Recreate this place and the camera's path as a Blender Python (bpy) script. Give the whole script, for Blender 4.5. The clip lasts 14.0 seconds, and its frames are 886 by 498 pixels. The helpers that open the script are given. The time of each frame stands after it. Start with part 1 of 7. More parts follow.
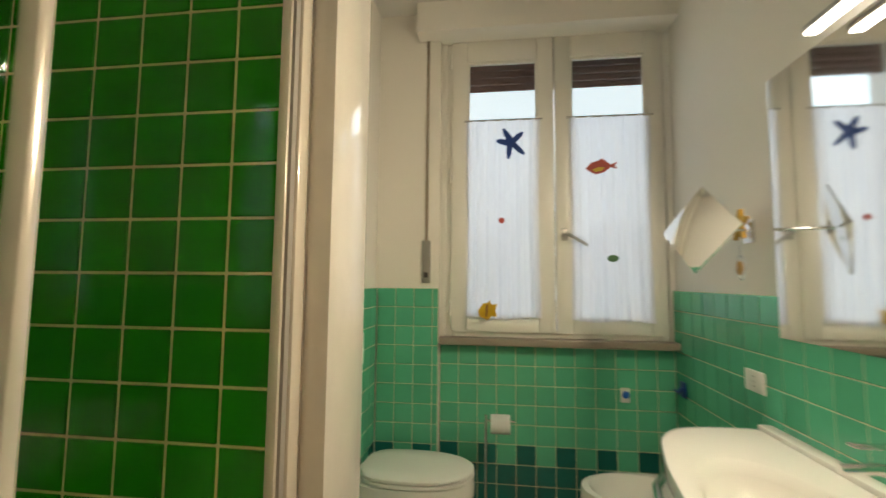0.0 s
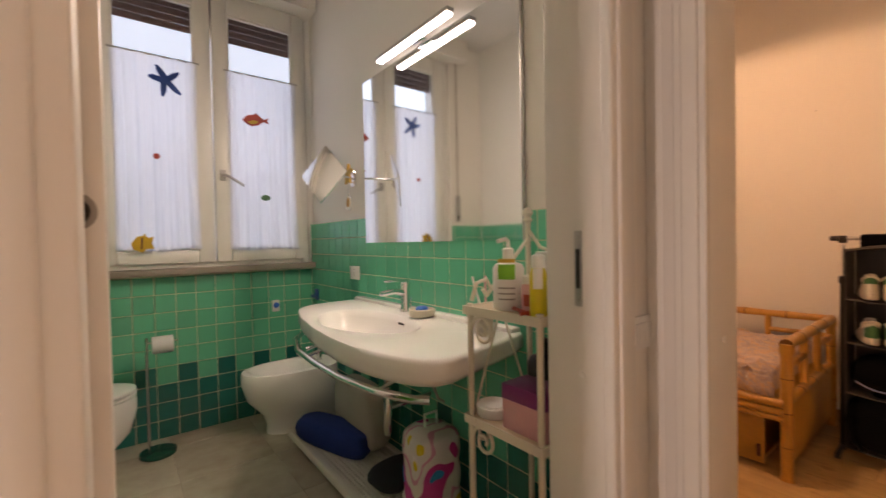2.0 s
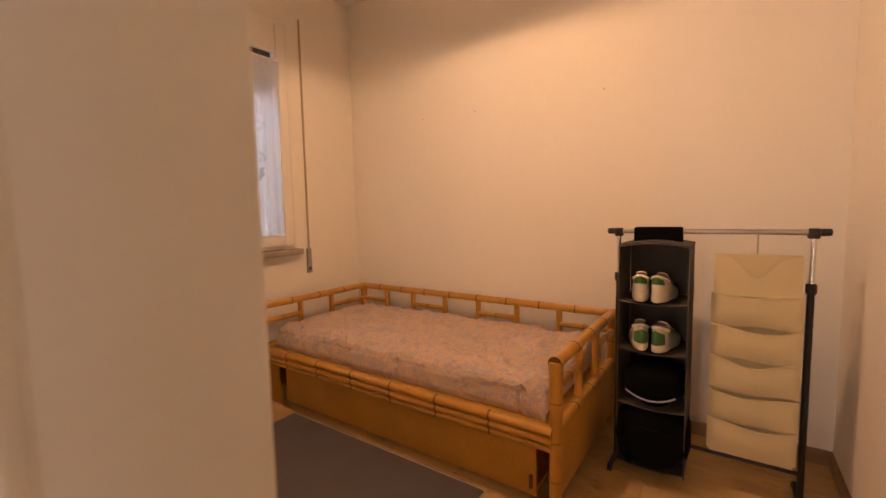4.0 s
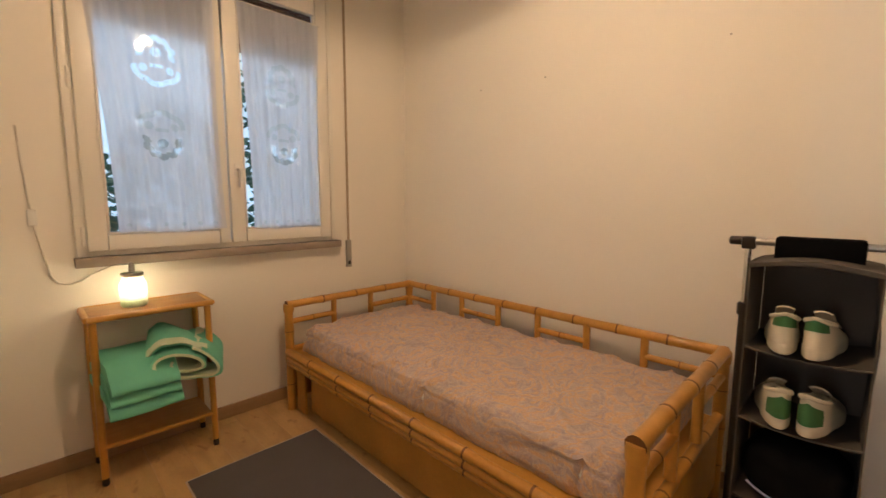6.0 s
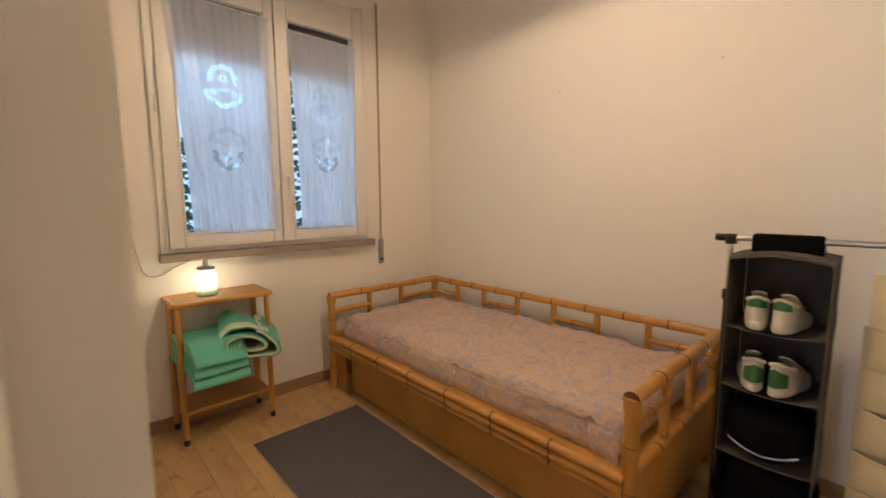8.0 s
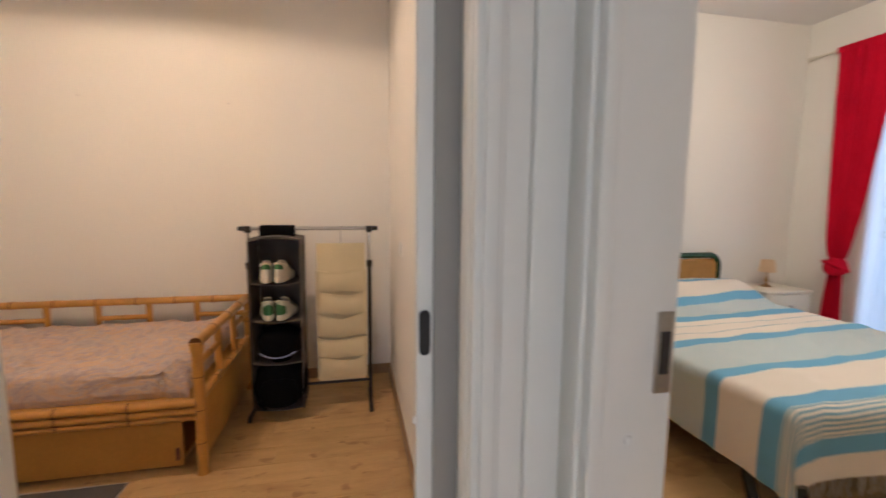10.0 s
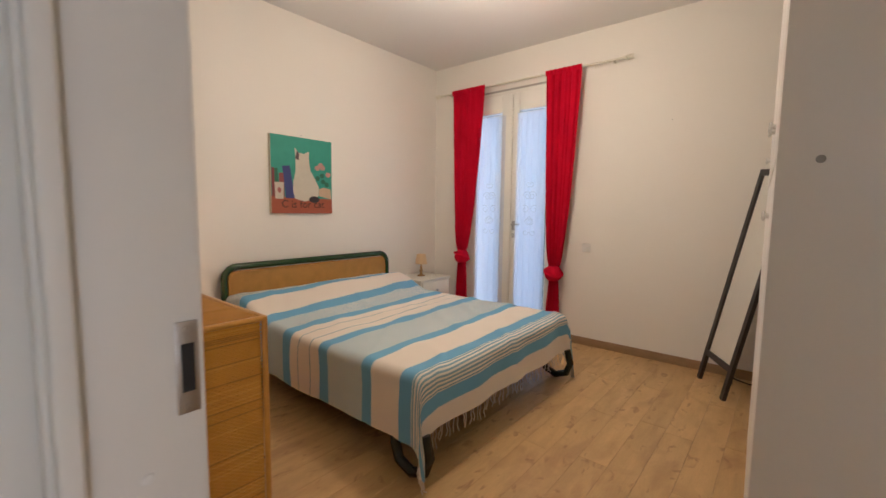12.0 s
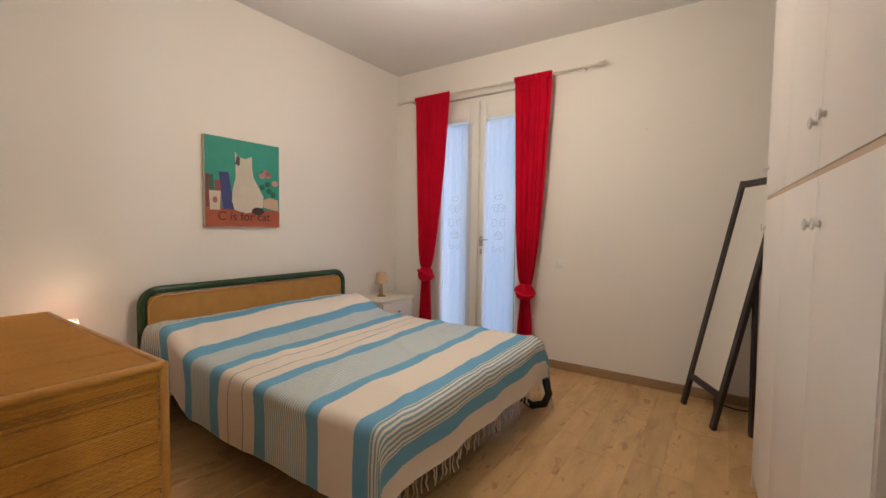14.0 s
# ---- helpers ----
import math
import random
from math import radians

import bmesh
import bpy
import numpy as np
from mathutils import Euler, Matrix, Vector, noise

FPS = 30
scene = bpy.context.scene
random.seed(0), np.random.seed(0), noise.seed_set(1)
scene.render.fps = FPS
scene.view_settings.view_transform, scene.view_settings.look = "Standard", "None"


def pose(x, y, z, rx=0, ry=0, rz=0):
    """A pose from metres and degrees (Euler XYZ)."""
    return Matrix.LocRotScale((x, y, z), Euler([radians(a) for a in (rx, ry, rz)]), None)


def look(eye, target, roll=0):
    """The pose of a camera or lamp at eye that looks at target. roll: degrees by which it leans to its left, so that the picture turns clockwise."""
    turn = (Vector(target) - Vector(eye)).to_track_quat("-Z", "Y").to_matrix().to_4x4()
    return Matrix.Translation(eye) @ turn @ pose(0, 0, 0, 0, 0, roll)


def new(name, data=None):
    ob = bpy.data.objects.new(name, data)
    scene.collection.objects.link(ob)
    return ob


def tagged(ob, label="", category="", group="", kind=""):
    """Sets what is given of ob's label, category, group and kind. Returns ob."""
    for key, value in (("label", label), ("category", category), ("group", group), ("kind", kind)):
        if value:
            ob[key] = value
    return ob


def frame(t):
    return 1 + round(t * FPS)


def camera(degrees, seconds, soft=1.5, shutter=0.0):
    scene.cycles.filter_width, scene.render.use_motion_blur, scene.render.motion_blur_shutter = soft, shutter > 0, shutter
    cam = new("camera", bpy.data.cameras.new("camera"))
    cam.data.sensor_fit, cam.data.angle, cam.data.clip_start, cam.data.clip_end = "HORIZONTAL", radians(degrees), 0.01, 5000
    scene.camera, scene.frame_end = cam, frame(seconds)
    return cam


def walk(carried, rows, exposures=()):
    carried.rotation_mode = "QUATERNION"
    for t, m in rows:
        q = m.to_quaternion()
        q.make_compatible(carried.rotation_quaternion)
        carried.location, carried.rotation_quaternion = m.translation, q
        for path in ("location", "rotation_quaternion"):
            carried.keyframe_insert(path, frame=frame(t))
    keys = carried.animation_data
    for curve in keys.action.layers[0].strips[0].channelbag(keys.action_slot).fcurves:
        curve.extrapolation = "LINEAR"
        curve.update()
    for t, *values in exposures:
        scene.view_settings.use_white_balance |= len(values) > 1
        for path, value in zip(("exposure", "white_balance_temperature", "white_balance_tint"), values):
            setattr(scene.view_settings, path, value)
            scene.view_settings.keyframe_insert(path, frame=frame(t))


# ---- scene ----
cam = camera(93.4, 14.0, 1.5, 0.35)
PATH = [
    (0, (2.047, 0.978, 1.348), (1.792, 2.956, 1.503), 0.5),
    (0.5, (2.019, 0.742, 1.293), (2.208, 2.729, 1.429), 0.0),
    (1, (1.936, 0.579, 1.247), (2.53, 2.487, 1.322), -0.6),
    (1.5, (1.879, 0.462, 1.195), (2.819, 2.228, 1.215), -0.9),
    (2, (1.885, 0.393, 1.165), (3.111, 1.973, 1.128), -1.1),
    (2.5, (1.966, 0.354, 1.174), (3.415, 1.73, 1.086), -1.2),
    (3, (2.178, 0.337, 1.206), (3.774, 1.536, 1.069), -1.5),
    (3.2, (2.303, 0.331, 1.226), (3.941, 1.469, 1.075), -1.5),
    (5.3, (3.285, 0.563, 1.26), (4.871, 1.762, 1.039), -0.1),
    (5.5, (3.301, 0.567, 1.276), (4.834, 1.83, 1.041), -0.1),
    (6, (3.29, 0.593, 1.265), (4.693, 1.999, 1.034), 0.2),
    (6.5, (3.295, 0.58, 1.259), (4.559, 2.112, 1.021), -0.2),
    (7, (3.274, 0.564, 1.269), (4.448, 2.164, 1.021), -0.2),
    (7.2, (3.26, 0.543, 1.279), (4.422, 2.151, 1.028), -0.2),
    (9.3, (2.449, 0.275, 1.292), (4.392, 0.694, 1.076), 0.0),
    (9.5, (2.384, 0.264, 1.288), (4.365, 0.435, 1.069), 0.2),
    (10, (2.284, 0.224, 1.308), (4.228, -0.188, 1.082), 0.5),
    (10.5, (2.204, 0.184, 1.307), (3.988, -0.693, 1.09), 0.6),
    (11, (2.151, 0.151, 1.305), (3.733, -1.054, 1.097), 0.7),
    (11.5, (2.136, 0.094, 1.3), (3.536, -1.32, 1.103), 0.8),
    (12, (2.198, -0.022, 1.3), (3.467, -1.557, 1.115), 0.7),
    (12.5, (2.305, -0.167, 1.294), (3.485, -1.774, 1.128), 0.8),
    (13, (2.395, -0.243, 1.275), (3.531, -1.883, 1.136), 0.8),
    (13.5, (2.435, -0.277, 1.273), (3.559, -1.927, 1.153), 0.8),
    (14, (2.446, -0.294, 1.272), (3.569, -1.946, 1.17), 0.8),
]
walk(cam, [(t, look(eye, target, roll)) for t, eye, target, roll in PATH],
     [(0.0, -0.1, 7400, 13), (1.0, -0.2, 6600, 24), (2.0, -0.2, 7100, 32), (3.2, -0.15, 7500, 40), (5.3, -0.10, 5800, 10), (7.2, -0.13, 5500, 8), (9.3, 0.16, 4500, 5),
      (10.0, 0.05, 4950, 11), (11.0, -0.06, 5250, 14), (14.0, -0.2, 5150, 13)])

# ---------- world and large lights ----------
world = bpy.data.worlds.new("sky")
scene.world = world
world.use_nodes = True
wn, wl = world.node_tree.nodes, world.node_tree.links
sky = wn.new("ShaderNodeTexSky")
sky.sky_type, sky.sun_disc = "NISHITA", False
sky.sun_elevation, sky.sun_rotation = radians(12), radians(250)
wn["Background"].inputs["Strength"].default_value = 0.15
wl.new(sky.outputs[0], wn["Background"].inputs["Color"])


def lamp(name, kind, where, power, colour, size=0.3, size_y=None, m=None):
    data = bpy.data.lights.new(name, kind)
    data.energy, data.color = power, colour
    if kind == "AREA":
        data.size = size
        if size_y:
            data.shape, data.size_y = "RECTANGLE", size_y
    elif kind == "POINT":
        data.shadow_soft_size = size
    elif kind == "SPOT":
        data.shadow_soft_size, data.spot_size, data.spot_blend = size, radians(178), 0.15
    ob = new(name, data)
    ob.matrix_world = m if m is not None else pose(*where)
    return ob


WARM, NEUTRAL, COLD = (1.0, 0.70, 0.40), (1.0, 0.93, 0.82), (0.72, 0.84, 1.0)
sun_data = bpy.data.lights.new("sun", "SUN")
sun_data.energy, sun_data.angle, sun_data.color = 1.0, radians(20), (0.85, 0.92, 1.0)
sun = new("sun", sun_data)
sun.matrix_world = pose(0, 0, 8, 50, 0, 330)
lamp("sky_bath", "AREA", None, 9.5, COLD, 1.9, 2.4, pose(2.38, 3.95, 1.9, -90, 0, 0))
lamp("sky_small_bedroom", "AREA", None, 130, COLD, 6.0, 4.5, pose(4.3, 7.0, 2.4, -90, 0, 0))
lamp("sky_bedroom", "AREA", None, 16, COLD, 1.6, 2.8, pose(4.527, -4.55, 1.3, 90, 0, 0))
lamp("light_bath_bar", "AREA", None, 18, (0.97, 0.88, 0.69), 0.03, 0.55, pose(2.925, 1.98, 2.058, 0, 50, 0))
lamp("light_small_bedroom", "SPOT", (4.05, 1.42, 2.52), 64, (1.0, 0.63, 0.33), 0.07)
# added fill for the west-facing jambs, assumed daylight from an adjoining room; no fitting
lamp("fill_hall_west", "AREA", None, 15, (1.0, 0.90, 0.80), 0.12, 2.0, pose(0.25, 0.71, 1.05, 90, 0, -90))
lamp("light_bedroom", "POINT", (3.75, -2.3, 2.40), 55, (1.0, 0.75, 0.48), 0.14)


# ---------- building tools ----------
def node_mat(name, colour, rough=0.5, metal=0.0, vary=0.06, scale=6.0, fine=60.0, bump=0.15, stretch=(1, 1, 1), second=None,
             island=False, spec=0.5, transmit=0.0, coat=0.0, depth=0.002):
    """A principled material: colour broken by a broad and a fine noise, roughness varied, fine relief."""
    m = bpy.data.materials.new(name)
    m.use_nodes = True
    n, l = m.node_tree.nodes, m.node_tree.links
    b = n["Principled BSDF"]
    co = n.new("ShaderNodeTexCoord")
    mp = n.new("ShaderNodeMapping")
    mp.inputs["Scale"].default_value = stretch
    l.new(co.outputs["Object"], mp.inputs[0])
    big, small = n.new("ShaderNodeTexNoise"), n.new("ShaderNodeTexNoise")
    big.inputs["Scale"].default_value, small.inputs["Scale"].default_value = scale, fine
    big.inputs["Detail"].default_value, small.inputs["Detail"].default_value = 4, 5
    l.new(mp.outputs[0], big.inputs["Vector"]), l.new(mp.outputs[0], small.inputs["Vector"])
    mix = n.new("ShaderNodeMix")
    mix.data_type = "RGBA"
    c2 = second or tuple(max(0, c * (1 - 3 * vary)) for c in colour)
    mix.inputs["A"].default_value, mix.inputs["B"].default_value = (*colour, 1), (*c2, 1)
    add = n.new("ShaderNodeMath")
    add.operation = "MULTIPLY_ADD"
    l.new(small.outputs["Fac"], add.inputs[0])
    add.inputs[1].default_value = 0.5
    half = n.new("ShaderNodeMath")
    half.operation = "MULTIPLY_ADD"
    l.new(big.outputs["Fac"], half.inputs[0])
    half.inputs[1].default_value, half.inputs[2].default_value = 1.0, -0.25
    l.new(half.outputs[0], add.inputs[2])
    l.new(add.outputs[0], mix.inputs["Factor"])
    if island:
        who, off, vadd = n.new("ShaderNodeObjectInfo"), n.new("ShaderNodeMath"), n.new("ShaderNodeVectorMath")
        off.operation, off.inputs[1].default_value = "MULTIPLY", 61.0
        l.new(who.outputs["Random"], off.inputs[0])
        l.new(co.outputs["Object"], vadd.inputs[0]), l.new(off.outputs[0], vadd.inputs[1])
        l.new(vadd.outputs[0], mp.inputs[0])
    out = mix.outputs["Result"]
    if island:
        info, hsv = n.new("ShaderNodeObjectInfo"), n.new("ShaderNodeHueSaturation")
        rng = n.new("ShaderNodeMapRange")
        rng.inputs["To Min"].default_value, rng.inputs["To Max"].default_value = 1 - island, 1 + island
        l.new(info.outputs["Random"], rng.inputs["Value"])
        l.new(rng.outputs[0], hsv.inputs["Value"])
        l.new(out, hsv.inputs["Color"])
        out = hsv.outputs[0]
    l.new(out, b.inputs["Base Color"])
    rr = n.new("ShaderNodeMapRange")
    rr.inputs["To Min"].default_value, rr.inputs["To Max"].default_value = max(0.02, rough - 0.07), min(1, rough + 0.07)
    l.new(big.outputs["Fac"], rr.inputs["Value"])
    l.new(rr.outputs[0], b.inputs["Roughness"])
    b.inputs["Metallic"].default_value = metal
    b.inputs["Specular IOR Level"].default_value = spec
    b.inputs["Transmission Weight"].default_value = transmit
    b.inputs["Coat Weight"].default_value = coat
    if bump:
        bp = n.new("ShaderNodeBump")
        bp.inputs["Strength"].default_value, bp.inputs["Distance"].default_value = bump, depth
        l.new(small.outputs["Fac"], bp.inputs["Height"])
        l.new(bp.outputs[0], b.inputs["Normal"])
    return m


def glow(name, colour, strength):
    m = bpy.data.materials.new(name)
    m.use_nodes = True
    b = m.node_tree.nodes["Principled BSDF"]
    b.inputs["Base Color"].default_value = (*colour, 1)
    b.inputs["Emission Color"].default_value = (*colour, 1)
    b.inputs["Emission Strength"].default_value = strength
    return m


def sheer(name, colour, see, weave=300.0):
    """A thin woven cloth: part translucent, part open between the threads."""
    m = bpy.data.materials.new(name)
    m.use_nodes = True
    n, l = m.node_tree.nodes, m.node_tree.links
    n.remove(n["Principled BSDF"])
    d, t, p = n.new("ShaderNodeBsdfDiffuse"), n.new("ShaderNodeBsdfTranslucent"), n.new("ShaderNodeBsdfTransparent")
    tex, ramp = n.new("ShaderNodeTexNoise"), n.new("ShaderNodeMapRange")
    tex.inputs["Scale"].default_value = 14
    ramp.inputs["To Min"].default_value, ramp.inputs["To Max"].default_value = see * 0.7, see * 1.3
    l.new(tex.outputs["Fac"], ramp.inputs["Value"])
    d.inputs["Color"].default_value = t.inputs["Color"].default_value = (*colour, 1)
    a, b = n.new("ShaderNodeMixShader"), n.new("ShaderNodeMixShader")
    a.inputs[0].default_value = 0.6
    l.new(d.outputs[0], a.inputs[1]), l.new(t.outputs[0], a.inputs[2])
    l.new(ramp.outputs[0], b.inputs[0])
    l.new(a.outputs[0], b.inputs[1]), l.new(p.outputs[0], b.inputs[2])
    l.new(b.outputs[0], n["Material Output"].inputs["Surface"])
    return m


def thing(name, x, y, z, rz=0.0, label="", category="", group="", kind=""):
    ob = new(name)
    ob.empty_display_size = 0.05
    ob.matrix_world = pose(x, y, z, 0, 0, rz)
    return tagged(ob, label, category, group, kind)


def finish(ob, bm, material, smooth=40):
    me = ob.data
    bmesh.ops.recalc_face_normals(bm, faces=bm.faces[:])
    bm.to_mesh(me)
    bm.free()
    for mt in (material if isinstance(material, (list, tuple)) else [material]):
        me.materials.append(mt)
    me.polygons.foreach_set("use_smooth", [True] * len(me.polygons))
    me.set_sharp_from_angle(angle=radians(smooth))
    return ob


def part(name, bm, material, parent=None, label="", smooth=40):
    """One mesh object, under a thing or a part, in the thing's own coordinates."""
    ob = new(name, bpy.data.meshes.new(name))
    finish(ob, bm, material, smooth)
    if parent:
        ob.parent = parent
    return tagged(ob, label)


def solo(name, bm, material, label, category, x=0, y=0, z=0, rz=0, group="", kind="", smooth=40):
    ob = part(name, bm, material, None, "", smooth)
    ob.matrix_world = pose(x, y, z, 0, 0, rz)
    return tagged(ob, label, category, group, kind)


def B(*boxes, r=0.0, seg=2, bm=None):
    """Boxes (x0, x1, y0, y1, z0, z1) in one bmesh, edges rounded by r."""
    bm = bm or bmesh.new()
    for x0, x1, y0, y1, z0, z1 in boxes:
        v = bmesh.ops.create_cube(bm, size=1)["verts"]
        bmesh.ops.scale(bm, vec=(x1 - x0, y1 - y0, z1 - z0), verts=v)
        bmesh.ops.translate(bm, vec=((x0 + x1) / 2, (y0 + y1) / 2, (z0 + z1) / 2), verts=v)
        if r:
            e = list({e for q in v for e in q.link_edges})
            bmesh.ops.bevel(bm, geom=e, offset=r, segments=seg, profile=0.5, affect="EDGES")
    return bm


def T(points, r, n=10, closed=False, bm=None, radii=None, caps=True):
    """A tube through points."""
    bm = bm or bmesh.new()
    P = [Vector(p) for p in points]
    N, rings, side = len(P), [], None
    for i, p in enumerate(P):
        d = (P[(i + 1) % N] - P[i - 1]) if closed or 0 < i < N - 1 else (P[1] - P[0] if i == 0 else P[-1] - P[-2])
        d.normalize()
        if side is None:
            side = d.orthogonal().normalized()
        side = (side - d * side.dot(d)).normalized()
        up, rr = d.cross(side), radii[i] if radii else r
        rings.append([bm.verts.new(p + rr * (math.cos(2 * math.pi * k / n) * side + math.sin(2 * math.pi * k / n) * up)) for k in range(n)])
    for i in range(N if closed else N - 1):
        a, b = rings[i], rings[(i + 1) % N]
        for k in range(n):
            bm.faces.new((a[k], a[(k + 1) % n], b[(k + 1) % n], b[k]))
    if caps and not closed:
        bm.faces.new(rings[0][::-1]), bm.faces.new(rings[-1])
    return bm


def L(profile, n=24, at=(0, 0, 0), bm=None, sx=1.0, sy=1.0, cap=True):
    """A turned body: (radius, height) pairs about z."""
    bm = bm or bmesh.new()
    rings = [[bm.verts.new((at[0] + sx * r * math.cos(2 * math.pi * k / n), at[1] + sy * r * math.sin(2 * math.pi * k / n), at[2] + z)) for k in range(n)]
             for r, z in profile]
    for a, b in zip(rings, rings[1:]):
        for k in range(n):
            bm.faces.new((a[k], a[(k + 1) % n], b[(k + 1) % n], b[k]))
    if cap:
        bm.faces.new(rings[0][::-1]), bm.faces.new(rings[-1])
    return bm


def G(f, nu, nv, thick=0.0, bm=None, wrap=False):
    """A sheet f(u, v) over the unit square, thickened along its normals."""
    bm = bm or bmesh.new()
    V = [[bm.verts.new(f(i / nu, j / nv)) for j in range(nv + 1)] for i in range(nu if wrap else nu + 1)]
    fs = [bm.faces.new((V[i][j], V[(i + 1) % len(V)][j], V[(i + 1) % len(V)][j + 1], V[i][j + 1])) for i in range(nu) for j in range(nv)]
    if thick:
        bm.normal_update()
        bmesh.ops.solidify(bm, geom=fs, thickness=thick)
    return bm


def wall(name, boxes, material, label):
    return solo(name, B(*boxes), material, label, "wall", kind="structure")


def holed(axis, a0, a1, b0, b1, z0, z1, holes):
    """Boxes of a wall along axis from a0 to a1, b0..b1 thick, with holes (h0, h1, low, high)."""
    out, at = [], a0
    def put(p, q, lo, hi):
        if q - p > 1e-4 and hi - lo > 1e-4:
            out.append((p, q, b0, b1, lo, hi) if axis == "x" else (b0, b1, p, q, lo, hi))
    for h0, h1, lo, hi in sorted(holes):
        put(at, h0, z0, z1), put(h0, h1, z0, lo), put(h0, h1, hi, z1)
        at = h1
    put(at, a1, z0, z1)
    return out


# ---------- materials ----------
PAINT = node_mat("white_wall_paint", (0.85, 0.815, 0.745), 0.75, vary=0.012, scale=1.5, fine=220, bump=0.12, depth=0.001)
CEIL = node_mat("ceiling_paint", (0.78, 0.76, 0.73), 0.85, vary=0.015, scale=1.2, fine=180, bump=0.10)
JAMB = node_mat("white_lacquer", (0.78, 0.76, 0.71), 0.48, vary=0.012, scale=3, fine=90, bump=0.03)
WINDOW = node_mat("white_window_lacquer", (0.82, 0.80, 0.74), 0.35, vary=0.015, scale=4, fine=90, bump=0.03)
PLANK = node_mat("oak_effect_plank", (0.52, 0.345, 0.175), 0.42, vary=0.15, scale=2.2, fine=26, bump=0.10, stretch=(1.0, 9, 9), island=0.14)
PLANK_Y = node_mat("oak_effect_plank_along_y", (0.68, 0.44, 0.18), 0.38, vary=0.12, scale=2.2, fine=22, bump=0.10, stretch=(9, 1.3, 9), island=0.06)


def knots(m, tone, along):
    """Dark grain streaks and knots over a plank material."""
    n, l = m.node_tree.nodes, m.node_tree.links
    b = n["Principled BSDF"]
    src = b.inputs["Base Color"].links[0].from_socket
    who, co = n.new("ShaderNodeObjectInfo"), n.new("ShaderNodeTexCoord")
    off, vadd, mp = n.new("ShaderNodeMath"), n.new("ShaderNodeVectorMath"), n.new("ShaderNodeMapping")
    off.operation, off.inputs[1].default_value = "MULTIPLY", 83.0
    l.new(who.outputs["Random"], off.inputs[0])
    l.new(co.outputs["Object"], vadd.inputs[0]), l.new(off.outputs[0], vadd.inputs[1])
    mp.inputs["Scale"].default_value = (2.0, 1.0, 1.0) if along == "y" else (1.0, 2.0, 1.0)
    l.new(vadd.outputs[0], mp.inputs[0])
    col = src
    for scale, lo, hi, amount, detail in ((9.0, 0.62, 0.72, 0.70, 2.0), (3.2, 0.48, 0.70, 0.45, 4.0)):
        t, r, mx = n.new("ShaderNodeTexNoise"), n.new("ShaderNodeMapRange"), n.new("ShaderNodeMix")
        t.inputs["Scale"].default_value, t.inputs["Detail"].default_value, t.inputs["Distortion"].default_value = scale, detail, 0.6
        l.new(mp.outputs[0], t.inputs["Vector"])
        r.inputs["From Min"].default_value, r.inputs["From Max"].default_value, r.inputs["To Max"].default_value = lo, hi, amount
        l.new(t.outputs["Fac"], r.inputs["Value"])
        mx.data_type = "RGBA"
        l.new(r.outputs[0], mx.inputs["Factor"]), l.new(col, mx.inputs["A"])
        mx.inputs["B"].default_value = (*tone, 1)
        col = mx.outputs["Result"]
    l.new(col, b.inputs["Base Color"])


knots(PLANK_Y, (0.30, 0.165, 0.065), "y")
SKIRT = node_mat("oak_effect_skirting", (0.42, 0.27, 0.14), 0.45, vary=0.12, scale=3, fine=30, stretch=(3, 3, 12))
GROUT_F = node_mat("floor_grout", (0.46, 0.30, 0.14), 0.8)
TILE_L = node_mat("seagreen_glazed_tile", (0.10, 0.50, 0.31), 0.10, vary=0.05, scale=9, fine=30, bump=0.06, island=0.08, depth=0.003)
TILE_D = node_mat("dark_teal_glazed_tile", (0.010, 0.165, 0.14), 0.10, vary=0.08, scale=9, fine=30, bump=0.05, island=0.15)
TILE_S = node_mat("deep_green_glazed_tile", (0.003, 0.28, 0.004), 0.16, vary=0.10, scale=7, fine=30, bump=0.06, island=0.10, depth=0.003, spec=0.2)
GROUT = node_mat("cream_grout", (0.62, 0.68, 0.46), 0.8, vary=0.05)
GROUT_S = node_mat("ochre_grout", (0.70, 0.70, 0.30), 0.8, vary=0.06)
STONE = node_mat("grey_stone", (0.36, 0.30, 0.25), 0.45, vary=0.10, scale=8, fine=70)
MARBLE = node_mat("pale_marble", (0.74, 0.70, 0.62), 0.12, vary=0.08, scale=3, fine=14, bump=0.02)
BFLOOR = node_mat("mottled_stone_floor_tile", (0.66, 0.64, 0.52), 0.32, vary=0.14, scale=1.1, fine=12, island=0.12, second=(0.22, 0.12, 0.045))
CERAMIC = node_mat("white_ceramic", (0.83, 0.82, 0.78), 0.08, vary=0.008, scale=4, fine=40, bump=0.0)
CHROME = node_mat("chrome", (0.78, 0.78, 0.78), 0.12, 1.0, vary=0.02, bump=0.0)
STEEL = node_mat("brushed_steel", (0.52, 0.50, 0.47), 0.34, 1.0, vary=0.05, fine=200)
PLASTIC = node_mat("white_plastic", (0.80, 0.79, 0.75), 0.35, vary=0.01, bump=0.02)
GREYPL = node_mat("grey_plastic", (0.33, 0.31, 0.28), 0.45, vary=0.03)
# near-black that paints the shade inside slots and holes; also the casters' own colour
DARK = node_mat("hole_shade_and_caster_black", (0.02, 0.018, 0.016), 0.7, vary=0.05)
RATTAN = node_mat("honey_bamboo", (0.64, 0.32, 0.05), 0.34, vary=0.12, scale=7, fine=40, bump=0.12, stretch=(2, 2, 2), coat=0.2)
RATTAN_N = node_mat("dark_bamboo_node", (0.22, 0.09, 0.02), 0.5, vary=0.2)
